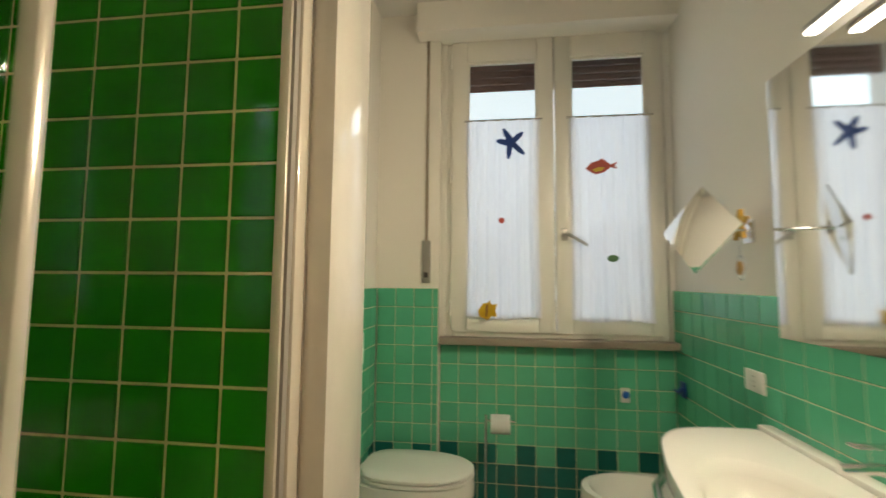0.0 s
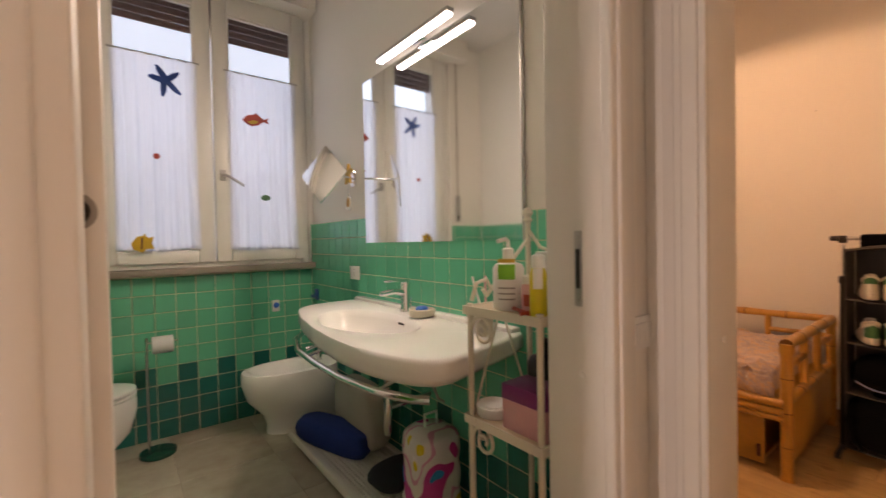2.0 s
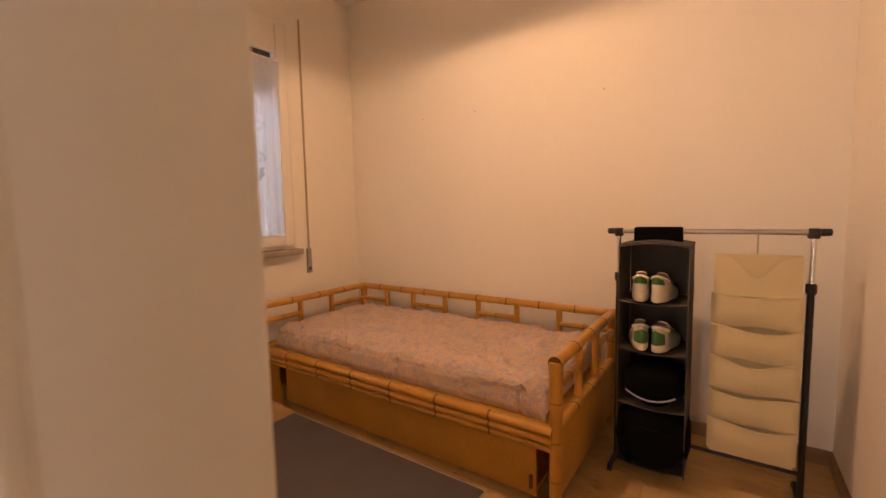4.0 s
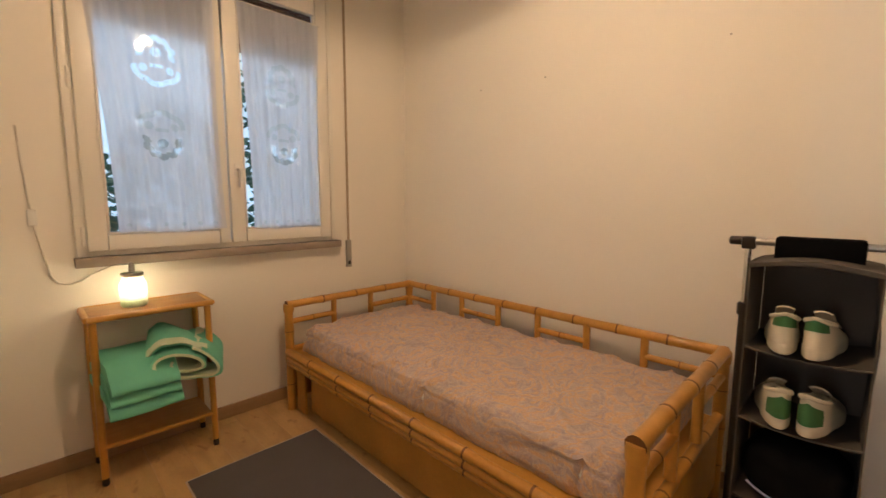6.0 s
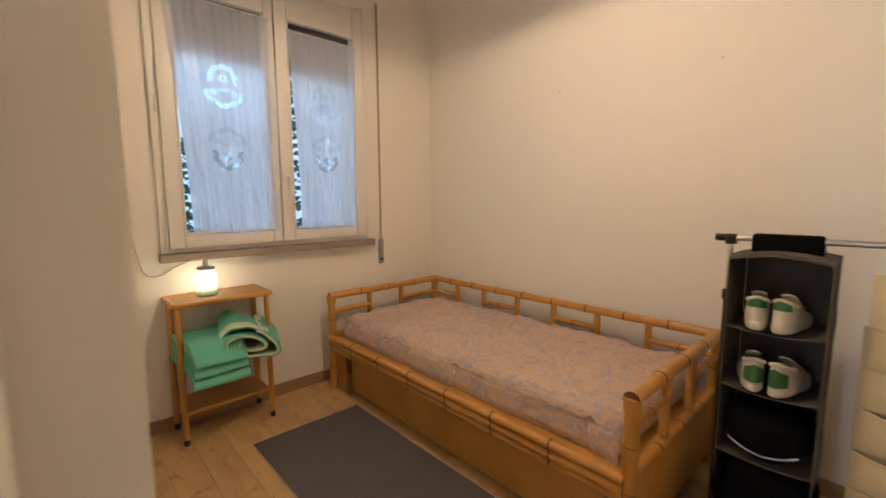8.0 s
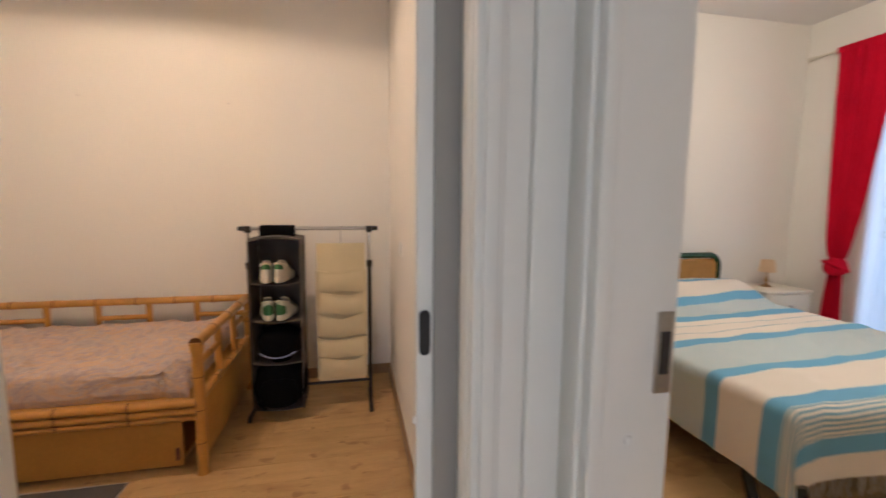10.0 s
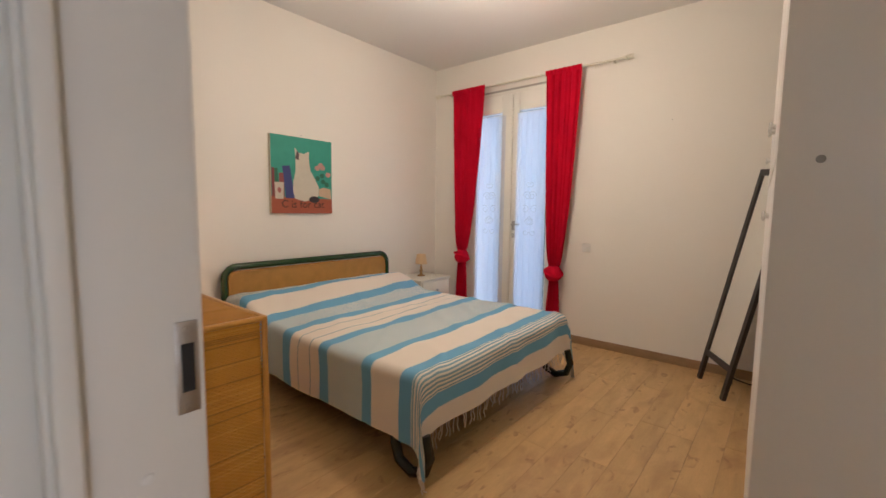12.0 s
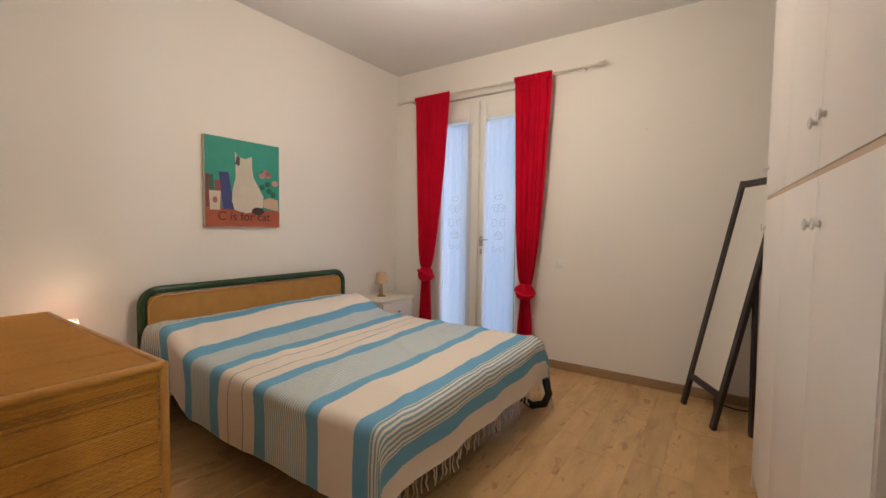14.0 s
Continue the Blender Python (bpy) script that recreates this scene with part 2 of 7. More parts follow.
RATTAN_D = node_mat("amber_rattan_panel", (0.62, 0.32, 0.05), 0.45, vary=0.12, scale=5, fine=60, bump=0.2)
WHITE_IRON = node_mat("cream_painted_iron", (0.74, 0.69, 0.56), 0.4, vary=0.05, fine=120)


def pane_mat(name, tint, gloss):
    """Thin glass: clear, with a faint mirror gloss."""
    m = bpy.data.materials.new(name)
    m.use_nodes = True
    n, l = m.node_tree.nodes, m.node_tree.links
    n.remove(n["Principled BSDF"])
    t, g, x = n.new("ShaderNodeBsdfTransparent"), n.new("ShaderNodeBsdfGlossy"), n.new("ShaderNodeMixShader")
    t.inputs["Color"].default_value = (*tint, 1)
    g.inputs["Roughness"].default_value = 0.02
    x.inputs[0].default_value = gloss
    l.new(t.outputs[0], x.inputs[1]), l.new(g.outputs[0], x.inputs[2])
    l.new(x.outputs[0], n["Material Output"].inputs["Surface"])
    return m


PANE = pane_mat("window_pane", (0.93, 0.96, 0.97), 0.05)
SHOWER_GLASS = pane_mat("shower_glass", (0.98, 1.0, 0.98), 0.012)
SHEER_B = sheer("white_sheer_polyester", (0.82, 0.84, 0.90), 0.16)
GLASS = node_mat("clear_glass", (0.97, 0.99, 0.98), 0.02, vary=0.0, bump=0.0, transmit=1.0)
MIRROR = node_mat("silvered_mirror", (0.90, 0.91, 0.90), 0.01, 1.0, vary=0.0, bump=0.0)
SHUTTER = node_mat("red_brown_shutter_slat", (0.16, 0.062, 0.045), 0.55, vary=0.08)
SHEER = sheer("white_sheer_cotton", (0.86, 0.86, 0.90), 0.10)
LACE_OPEN = sheer("cut_out_lace", (0.92, 0.94, 0.96), 0.8)
LACE = sheer("open_lace", (0.80, 0.86, 0.90), 0.5)
LACE_FINE = sheer("fine_lace", (0.82, 0.88, 0.92), 0.3)
BLUE = node_mat("blue_plastic", (0.012, 0.06, 0.28), 0.4, vary=0.1)
BLUE2 = node_mat("bright_blue_plastic", (0.02, 0.16, 0.65), 0.35, vary=0.05)
RED = node_mat("red_enamel", (0.55, 0.06, 0.03), 0.4, vary=0.15)
YELLOW = node_mat("yellow_enamel", (0.75, 0.45, 0.02), 0.4, vary=0.15)
GREEN = node_mat("green_enamel", (0.06, 0.20, 0.06), 0.4, vary=0.15)
GOLD = node_mat("gilt_resin", (0.62, 0.36, 0.05), 0.35, 0.4, vary=0.1)


def rings(rows, bm=None, ends=(True, True)):
    """A skin over rings of equal length."""
    bm = bm or bmesh.new()
    V = [[bm.verts.new(p) for p in row] for row in rows]
    n = len(V[0])
    for a, b in zip(V, V[1:]):
        for k in range(n):
            bm.faces.new((a[k], a[(k + 1) % n], b[(k + 1) % n], b[k]))
    if ends[0]:
        bm.faces.new(V[0][::-1])
    if ends[1]:
        bm.faces.new(V[-1])
    return bm


def slab(points, depth, place, bm=None):
    """A flat outline of (u, v) pairs made solid; place(u, v, w) puts it in space, w from 0 to depth."""
    bm = bm or bmesh.new()
    lo, hi = ([bm.verts.new(place(u, v, w)) for u, v in points] for w in (0, depth))
    n = len(points)
    bm.faces.new(lo[::-1]), bm.faces.new(hi)
    for k in range(n):
        bm.faces.new((lo[k], lo[(k + 1) % n], hi[(k + 1) % n], hi[k]))
    return bm


def oval(cx, cy, a, b, z, n=36, power=2.0):
    out = []
    for k in range(n):
        c, s = math.cos(2 * math.pi * k / n), math.sin(2 * math.pi * k / n)
        out.append((cx + a * math.copysign(abs(c) ** (2 / power), c), cy + b * math.copysign(abs(s) ** (2 / power), s), z))
    return out


def cloth_wave(u, folds, amp, seed=0.0):
    return amp * (math.sin(2 * math.pi * folds * u + seed) + 0.5 * math.sin(2 * math.pi * folds * 2.3 * u + 1.7 * seed + 1))

# ---------- structure ----------
H = 2.98
wall("wall_hall_north", holed("x", 0.3, 2.88, 0.87, 1.0, 0, H, [(1.845, 2.695, 0, 2.12)]), PAINT, "white painted wall with a sliding door opening")
wall("wall_hall_east", holed("y", -0.10, 0.87, 2.88, 3.06, 0, H, [(0.04, 0.83, 0, 2.12)]), PAINT, "white painted wall with a sliding door opening")
wall("wall_hall_south", holed("x", 1.50, 2.88, -0.23, -0.10, 0, H, [(1.98, 2.823, 0, 2.12)]), PAINT, "white painted wall with a sliding door opening")
# unseen doorway and closing walls, added to hold the hall's fill lamp
wall("wall_hall_west", holed("y", -0.23, 1.0, 0.2, 0.3, 0, H, [(0.0, 0.78, 0, 2.1)]) + [(0.3, 1.5, -0.23, -0.10, 0, H), (-0.42, -0.32, -0.35, 1.12, 0, H), (-0.32, 0.2, -0.35, -0.23, 0, H), (-0.32, 0.2, 1.0, 1.12, 0, H)], PAINT, "white painted hall wall with an unseen doorway added for the fill lamp")
wall("wall_partition", [(2.88, 5.75, -0.23, -0.10, 0, H), (3.06, 5.40, -0.10, -0.03, 0, H)], PAINT, "white painted wall between two bedrooms")
wall("wall_small_bedroom_east", [(5.39, 5.52, -0.03, 3.12, 0, H)], PAINT, "plain off-white wall with small nail marks")
wall("wall_small_bedroom_north", holed("x", 3.08, 5.39, 3.12, 3.42, 0, H, [(3.46, 4.74, 1.0, 2.62)]), PAINT, "off-white wall round a double window")
wall("wall_bath_small_bedroom", [(3.025, 3.08, 0.87, 3.42, 0, H)], PAINT, "painted wall above the bathroom tiles")
wall("wall_bath_north", holed("x", 1.2, 3.08, 3.445, 3.72, 0, H, [(1.745, 3.0, 1.03, 2.84)]) + [(1.2, 1.715, 3.385, 3.445, 0, H)], PAINT, "painted wall round the bathroom window")
wall("wall_bath_west", [(1.2, 1.34, 1.95, 3.445, 0, H), (0.62, 0.74, 1.0, 1.95, 0, H), (0.74, 1.68, 1.745, 1.95, 0, H)], PAINT, "painted bathroom wall and shower partition")
wall("wall_bedroom_east", [(5.62, 5.75, -4.15, -0.23, 0, H)], PAINT, "plain warm white bedroom wall")
wall("wall_bedroom_south", holed("x", 1.35, 5.62, -4.3, -4.0, 0, H, [(3.99, 5.07, 0, 2.60)]), PAINT, "white bedroom wall with a glazed balcony door")
wall("wall_bedroom_west", [(1.35, 1.50, -4.0, -0.10, 0, H)], PAINT, "plain white bedroom wall")
solo("ceiling", B((-0.42, 5.75, -4.3, 3.72, H, H + 0.12)), CEIL, "flat white painted ceiling", "ceiling", kind="structure")
solo("subfloor", B((-0.42, 5.75, -4.3, 3.72, -0.15, -0.006)), GROUT_F, "brown grouted floor under the planks", "floor", kind="structure")


def planks(name, x0, x1, y0, y1, along, label, w=0.148, l=1.2):
    """Wood-effect planks, one piece each, staggered by a third."""
    base = thing(name, 0, 0, 0, 0, label, "floor", kind="structure")
    mat = PLANK if along == "x" else PLANK_Y
    kinds = {}
    u0, u1, v0, v1 = (x0, x1, y0, y1) if along == "x" else (y0, y1, x0, x1)
    row, v = 0, v0
    while v < v1 - 0.005:
        vw = min(w, v1 - v)
        u = u0 - ((row * 0.37 + 0.11 * (row % 4)) % 1.0) * l
        while u < u1 - 0.005:
            a, b = max(u, u0), min(u + l, u1)
            if b - a > 0.02:
                key = (round(b - a, 3), round(vw, 3))
                if key not in kinds:
                    du, dv = (b - a) / 2 - 0.0007, vw / 2 - 0.0007
                    bm = B((-du, du, -dv, dv, -0.006, 0) if along == "x" else (-dv, dv, -du, du, -0.006, 0))
                    me = bpy.data.meshes.new("plank")
                    bm.to_mesh(me), bm.free()
                    me.materials.append(mat)
                    kinds[key] = me
                ob = new("plank", kinds[key])
                ob.parent = base
                c = ((a + b) / 2, v + vw / 2)
                ob.location = (c[0], c[1], 0) if along == "x" else (c[1], c[0], 0)
            u += l
        v += w
        row += 1
    return base

# ---------- door linings: reveal boards, casings and pocket leaves ----------
def lining(name, label, boards, flutes):
    base = thing(name, 0, 0, 0, 0, label, "door frame", kind="structure")
    for b in boards:
        part("lining_board", B(b, r=0.003), JAMB, base)
    for b in flutes:
        part("casing", B(b, r=0.0045, seg=3), JAMB, base)
    return base


def plate(name, parent_label, x, y, z, normal, w=0.022, h=0.20):
    """A steel lock plate with a dark slot, flat on a jamb."""
    t = thing(name, x, y, z, {"-x": 0, "+x": 180, "-y": 90, "+y": -90}[normal], parent_label, "lock plate")
    part("plate", B((-0.003, 0.0, -w / 2, w / 2, -h / 2, h / 2), r=0.001), STEEL, t)
    # not cut in: a black strip on the plate gives the slot's shade
    part("slot", B((-0.0045, -0.003, -w * 0.28, w * 0.28, -h * 0.26, h * 0.26)), DARK, t, "latch slot, its shade a raised black strip")
    for s in (-1, 1):
        part("screw", L([(0.004, 0), (0.0035, 0.0015)], 10), STEEL, t).matrix_basis = pose(-0.003, 0, s * h * 0.42, 0, -90, 0)
    return t


# bathroom door
lining("door_1", "white lacquered frame of a sliding pocket door",
       [(2.675, 2.695, 0.868, 1.012, 0, 2.12), (1.845, 1.86, 0.868, 0.915, 0, 2.12), (1.845, 1.86, 0.968, 1.002, 0, 2.12), (1.845, 2.695, 0.868, 1.002, 2.10, 2.12)],
       [(2.668, 2.755, 0.845, 0.87, 0, 2.18), (2.688, 2.725, 0.838, 0.847, 0, 2.18), (1.775, 1.86, 0.845, 0.87, 0, 2.18), (1.80, 1.835, 0.838, 0.847, 0, 2.18),
        (1.775, 2.755, 0.845, 0.87, 2.1, 2.18), (2.68, 2.74, 1.0, 1.022, 0, 2.16), (1.78, 1.845, 1.0, 1.015, 0, 2.16)])
plate("strike_plate", "narrow steel strike plate set in the jamb", 2.675, 0.93, 1.10, "-x", 0.018, 0.165)
leaf = thing("sliding_door", 1.83, 0.941, 0, 0, "white sliding door edge standing out of its wall pocket", "door")
part("leaf", B((-0.5, 0.046, -0.02, 0.02, 0.01, 2.09), r=0.003), JAMB, leaf)
part("finger_pull", L([(0.017, 0), (0.019, 0.002), (0.016, 0.003), (0.013, 0.002)], 20), GREYPL, leaf, "grey ring").matrix_basis = pose(0.021, -0.02, 1.20, 90, 0, 0)
part("pull_hole", L([(0.0135, 0.003), (0.013, 0.0042)], 16), DARK, leaf).matrix_basis = pose(0.021, -0.02, 1.20, 90, 0, 0)
part("keeper", B((0.012, 0.030, -0.0225, -0.02, 1.10, 1.165), r=0.001), STEEL, leaf)
part("keeper_slot", B((0.017, 0.025, -0.0235, -0.0225, 1.11, 1.155)), DARK, leaf)

# small bedroom door
lining("door_2", "white lacquered frame of a sliding pocket door",
       [(2.848, 3.0, 0.735, 0.83, 0, 2.12), (2.878, 2.930, 0.04, 0.060, 0, 2.12), (2.878, 3.062, 0.04, 0.83, 2.10, 2.12)],
       [(2.83, 2.85, 0.735, 0.80, 0, 2.18), (2.822, 2.832, 0.748, 0.782, 0, 2.18), (2.85, 2.88, 0.825, 0.869, 0, 2.18), (2.855, 2.88, 0.012, 0.058, 0, 2.18), (2.846, 2.857, 0.022, 0.046, 0, 2.18), (2.864, 2.88, -0.03, 0.012, 0, 2.18),
        (2.855, 2.88, -0.10, -0.03, 0, 2.18), (2.855, 2.88, 0.03, 0.825, 2.1, 2.18),])
leaf2 = thing("sliding_door", 2.985, 0.07, 0, 0, "white sliding door edge standing out of its wall pocket", "door")
part("leaf", B((-0.017, 0.016, -0.028, 0.054, 0.01, 2.09), r=0.003), JAMB, leaf2)
stadium = lambda cy, cz, a, h: [(cy + a * math.cos(q), cz + (h if math.sin(q) > 0 else -h) + a * math.sin(q)) for q in np.linspace(0.01, 2 * math.pi - 0.01, 28)]
PULL = node_mat("burnished_black_metal", (0.035, 0.03, 0.028), 0.35, 0.6, vary=0.08)
part("finger_pull", slab(stadium(0.040, 1.085, 0.0095, 0.030), 0.0025, lambda u, v, w: (-0.0168 - w, u, v)), PULL, leaf2, "black rounded finger pull")
part("pull_slot", slab(stadium(0.040, 1.085, 0.0068, 0.029), 0.0008, lambda u, v, w: (-0.0194 - w, u, v)), DARK, leaf2)
part("door_stop", L([(0.007, 0), (0.006, 0.004)], 12), PLASTIC, leaf2).matrix_basis = pose(0, 0.054, 0.92, -90, 0, 0)
# shade of the gap beside the leaf, put in as a grey strip
part("pocket_gap_shade", B((-0.033, -0.0185, -0.028, 0.026, 0.01, 2.09)), GREYPL, leaf2, "grey strip standing in for the shade in the pocket gap")

# large bedroom door
lining("door_3", "white lacquered frame of a sliding pocket door",
       [(2.803, 2.823, -0.240, -0.108, 0, 2.12), (1.98, 2.0, -0.232, -0.098, 0, 2.12), (1.98, 2.823, -0.232, -0.098, 2.10, 2.12)],
       [(2.770, 2.855, -0.108, -0.085, 0, 2.18), (2.792, 2.828, -0.087, -0.078, 0, 2.18), (1.925, 2.0, -0.098, -0.075, 0, 2.18), (1.925, 2.855, -0.098, -0.075, 2.1, 2.18), (2.806, 2.86, -0.245, -0.23, 0, 2.18)])
plate("strike_plate", "worn steel strike plate with a latch slot, its shade a raised black strip", 2.803, -0.222, 1.088, "-x", 0.028, 0.125)
for x, y, z, rz, nm in ((2.675, 0.925, 0.868, 0, "a"), (2.803, -0.172, 0.955, 0, "b"), (2.92, 0.735, 0.94, 90, "c")):
    solo("screw_cover", L([(0.0075, 0), (0.0065, 0.003), (0.002, 0.004)], 14), PLASTIC, "small round white screw cover on the jamb", "screw cover", group="screw covers").matrix_world = pose(x, y, z, 0, 0, rz) @ pose(0, 0, 0, 0, -90, 0)


def wall_switch(x, y, z, rz, keys, w=0.118, h=0.08):
    """A white plate with rocker keys; its back is local y = 0, it faces local -y."""
    t = thing("light_switch", x, y, z, rz, "white plastic wall plate with rocker keys", "switch")
    part("plate", B((-w / 2, w / 2, -0.009, 0, -h / 2, h / 2), r=0.003), PLASTIC, t)
    for k in range(keys):
        cx = (k - (keys - 1) / 2) * 0.024
        part("rocker", B((cx - 0.0115, cx + 0.0115, -0.013, -0.008, -0.023, 0.023), r=0.0015), PLASTIC, t)
    return t


wall_switch(2.815, 0.87, 0.95, 0, 3, 0.10, 0.075)
wall_switch(3.69, -4.0, 0.957, 180, 2, 0.08, 0.08)
wall_switch(4.62, -0.03, 1.04, 180, 1, 0.08, 0.08)

# skirting boards
def skirt(*boxes):
    base = thing("baseboard", 0, 0, 0, 0, "oak-effect skirting along the wall", "baseboard", kind="structure")
    for b in boxes:
        part("skirting", B(b, r=0.002), SKIRT, base)
skirt((5.378, 5.39, -0.03, 3.12, 0, 0.075), (3.08, 5.378, 3.108, 3.12, 0, 0.075), (3.08, 3.092, 0.87, 3.108, 0, 0.075), (3.076, 5.378, -0.03, -0.018, 0, 0.075))
skirt((5.608, 5.62, -4.0, -0.23, 0, 0.075), (5.07, 5.608, -4.0, -3.988, 0, 0.075), (1.5, 3.99, -4.0, -3.988, 0, 0.075), (2.845, 5.608, -0.242, -0.23, 0, 0.075), (1.5, 1.512, -3.988, -0.23, 0, 0.075))

# ---------- bathroom ----------
solo("floor_bathroom", B((0.62, 3.03, 1.0, 3.45, -0.02, -0.002)), node_mat("bath_floor_grout", (0.30, 0.24, 0.17), 0.7), "beige mottled stone bathroom floor bed", "floor", kind="structure")


def bath_window():
    w = thing("window_1", 2.37, 3.47, 1.03, 0, "white lacquered double casement window", "window", kind="structure")
    x0, x1, z1 = -0.625, 0.62, 1.81
    part("window_frame", B((x0, x0 + 0.05, -0.035, 0.06, 0, z1), (x1 - 0.05, x1, -0.035, 0.06, 0, z1), (x0 + 0.05, x1 - 0.05, -0.035, 0.06, 0, 0.045), (x0 + 0.05, x1 - 0.05, -0.035, 0.06, z1 - 0.05, z1), r=0.006), WINDOW, w)
    part("outer_moulding", B((x0 - 0.03, x0 + 0.004, -0.045, -0.03, -0.0, z1 + 0.03), (x0 + 0.004, x1, -0.045, -0.03, z1 - 0.004, z1 + 0.03), r=0.006), WINDOW, w)
    for a, b, ga, gb in ((x0 + 0.035, 0.008, -0.494, -0.085), (0.016, x1 - 0.035, 0.105, 0.52)):
        s = part("casement", B((a, ga, -0.06, 0.0, 0.03, z1 - 0.035), (gb, b, -0.06, 0.0, 0.03, z1 - 0.035), (ga, gb, -0.06, 0.0, 0.03, 0.11), (ga, gb, -0.06, 0.0, 1.64, z1 - 0.035), r=0.008), WINDOW, w)
        part("pane", B((ga - 0.004, gb + 0.004, -0.032, -0.026, 0.106, 1.644)), PANE, s).visible_shadow = False
        part("glazing_bead", B((ga, gb, -0.055, -0.034, 0.11, 0.122), (ga, gb, -0.055, -0.034, 1.628, 1.64), (ga, ga + 0.012, -0.055, -0.034, 0.122, 1.628), (gb - 0.012, gb, -0.055, -0.034, 0.122, 1.628), r=0.003), WINDOW, s)
    h = part("window_handle", T([(0.06, -0.06, 0.59), (0.06, -0.10, 0.59), (0.085, -0.112, 0.58), (0.175, -0.112, 0.525)], 0.009, 10), STEEL, w, "satin steel lever handle")
    part("handle_rose", B((0.042, 0.078, -0.068, -0.058, 0.555, 0.625), r=0.004), STEEL, h)
    for z in (0.12, 0.9, 1.6):
        part("hinge", L([(0.008, 0), (0.008, 0.09)], 10), WINDOW, w).matrix_basis = pose(x0 + 0.03, -0.062, z)
    part("shutter", B(*[(x0 + 0.06, x1 - 0.06, 0.075, 0.088, 1.515 + k * 0.045, 1.557 + k * 0.045) for k in range(7)], r=0.004), SHUTTER, w, "half-raised red-brown roller shutter slats")
    return w


bath_window()
solo("window_sill", B((1.718, 3.024, 3.36, 3.56, 0.992, 1.03), r=0.004), STONE, "grey stone window sill", "window sill", kind="structure")
solo("shutter_box", B((1.585, 3.024, 3.27, 3.384, 2.80, 2.979), (1.716, 3.024, 3.384, 3.445, 2.80, 2.979), r=0.0), PAINT, "white plastered roller shutter box above the window", "shutter box", kind="structure")
st = thing("shutter_strap", 1.64, 3.385, 1.34, 0, "beige shutter strap running into a grey winder", "strap")
part("strap", B((-0.008, 0.008, -0.012, -0.009, 0.2, 1.46)), node_mat("strap_webbing", (0.36, 0.30, 0.23), 0.9, fine=300), st)
part("winder", B((-0.024, 0.024, -0.018, 0, 0, 0.245), r=0.004), GREYPL, st)
part("winder_slot", B((-0.012, 0.012, -0.0195, -0.018, 0.03, 0.06)), DARK, st)


def cafe_curtain(x, width, top, bottom, seed):
    c = thing("cafe_curtain", x, 3.40, bottom, 0, "sheer white cotton curtain on a thin rod across the window sash", "curtain", group="bathroom curtains")
    H_ = top - bottom
    def f(u, v):
        gather = 1 - 0.05 * math.sin(math.pi * v)
        return ((u - 0.5) * width * gather, -0.006 + cloth_wave(u, 5, 0.004 + 0.004 * (1 - v), seed + 0.6 * v), v * H_ + 0.006 * math.sin(9 * u + seed) * (1 - v))
    part("cloth", G(f, 60, 24), SHEER, c)
    part("hem", G(lambda u, v: (f(u, 0)[0], f(u, 0)[1] - 0.003, f(u, v * 0.02)[2]), 60, 1), SHEER, c)
    part("rod", T([(-width / 2 - 0.012, -0.003, H_), (width / 2 + 0.012, -0.003, H_)], 0.006, 8), STEEL, c)
    return c


cafe_curtain(2.083, 0.43, 2.30, 1.145, 0.3)
cafe_curtain(2.685, 0.45, 2.30, 1.135, 2.1)


def sticker(name, points, x, z, size, colour, label, extra=(), turn=0.0):
    ca, sa = math.cos(turn), math.sin(turn)
    def place(u, v, w):
        return (size * (u * ca - v * sa), -w, size * (u * sa + v * ca))
    t = thing(name, x, 3.383, z, 0, label, "ornament")
    part("body", slab(points, 0.008, place), colour, t)
    for pts, m in extra:
        part("marking", slab(pts, 0.011, place), m, t)
    return t


star_pts = []
for k in range(10):
    a = math.pi / 2 + k * math.pi / 5
    r_ = (0.5, 0.15)[k % 2] * (1 + 0.10 * math.sin(2.3 * k))
    a += 0.16 * (k % 2 == 0) * math.cos(1.7 * k)
    if k % 2 == 0:
        star_pts += [(0.36 * math.cos(a - 0.20), 0.36 * math.sin(a - 0.20)), (r_ * math.cos(a - 0.04), r_ * math.sin(a - 0.04)), (r_ * math.cos(a + 0.08), r_ * math.sin(a + 0.08)), (0.34 * math.cos(a + 0.24), 0.34 * math.sin(a + 0.24))]
    else:
        star_pts.append((r_ * math.cos(a), r_ * math.sin(a)))
fish_pts = [(-0.5, -0.05), (-0.32, 0.14), (-0.1, 0.20), (0.0, 0.27), (0.12, 0.20), (0.3, 0.06), (0.5, 0.15), (0.43, 0.02), (0.5, -0.08), (0.3, -0.02), (0.1, -0.18), (-0.15, -0.25), (-0.35, -0.17)]
sticker("starfish_ornament", star_pts, 2.13, 2.155, 0.19, BLUE, "dark blue starfish ornament pinned on the curtain", turn=0.3)
sticker("fish_ornament", fish_pts, 2.632, 2.0, 0.17, RED, "red and yellow fish ornament pinned on the curtain", [([(-0.3, -0.1), (-0.1, -0.02), (0.1, -0.04), (0.0, -0.15), (-0.2, -0.18)], YELLOW)])
sticker("ornament", [(0.5 * math.cos(k), 0.5 * math.sin(k)) for k in np.linspace(0, 5.6, 9)], 2.075, 1.70, 0.035, RED, "tiny red shell ornament on the curtain")
sticker("turtle_ornament", [(0.5 * math.cos(k), 0.32 * math.sin(k)) for k in np.linspace(0, 5.8, 11)], 2.684, 1.483, 0.062, GREEN, "small green turtle ornament on the curtain")
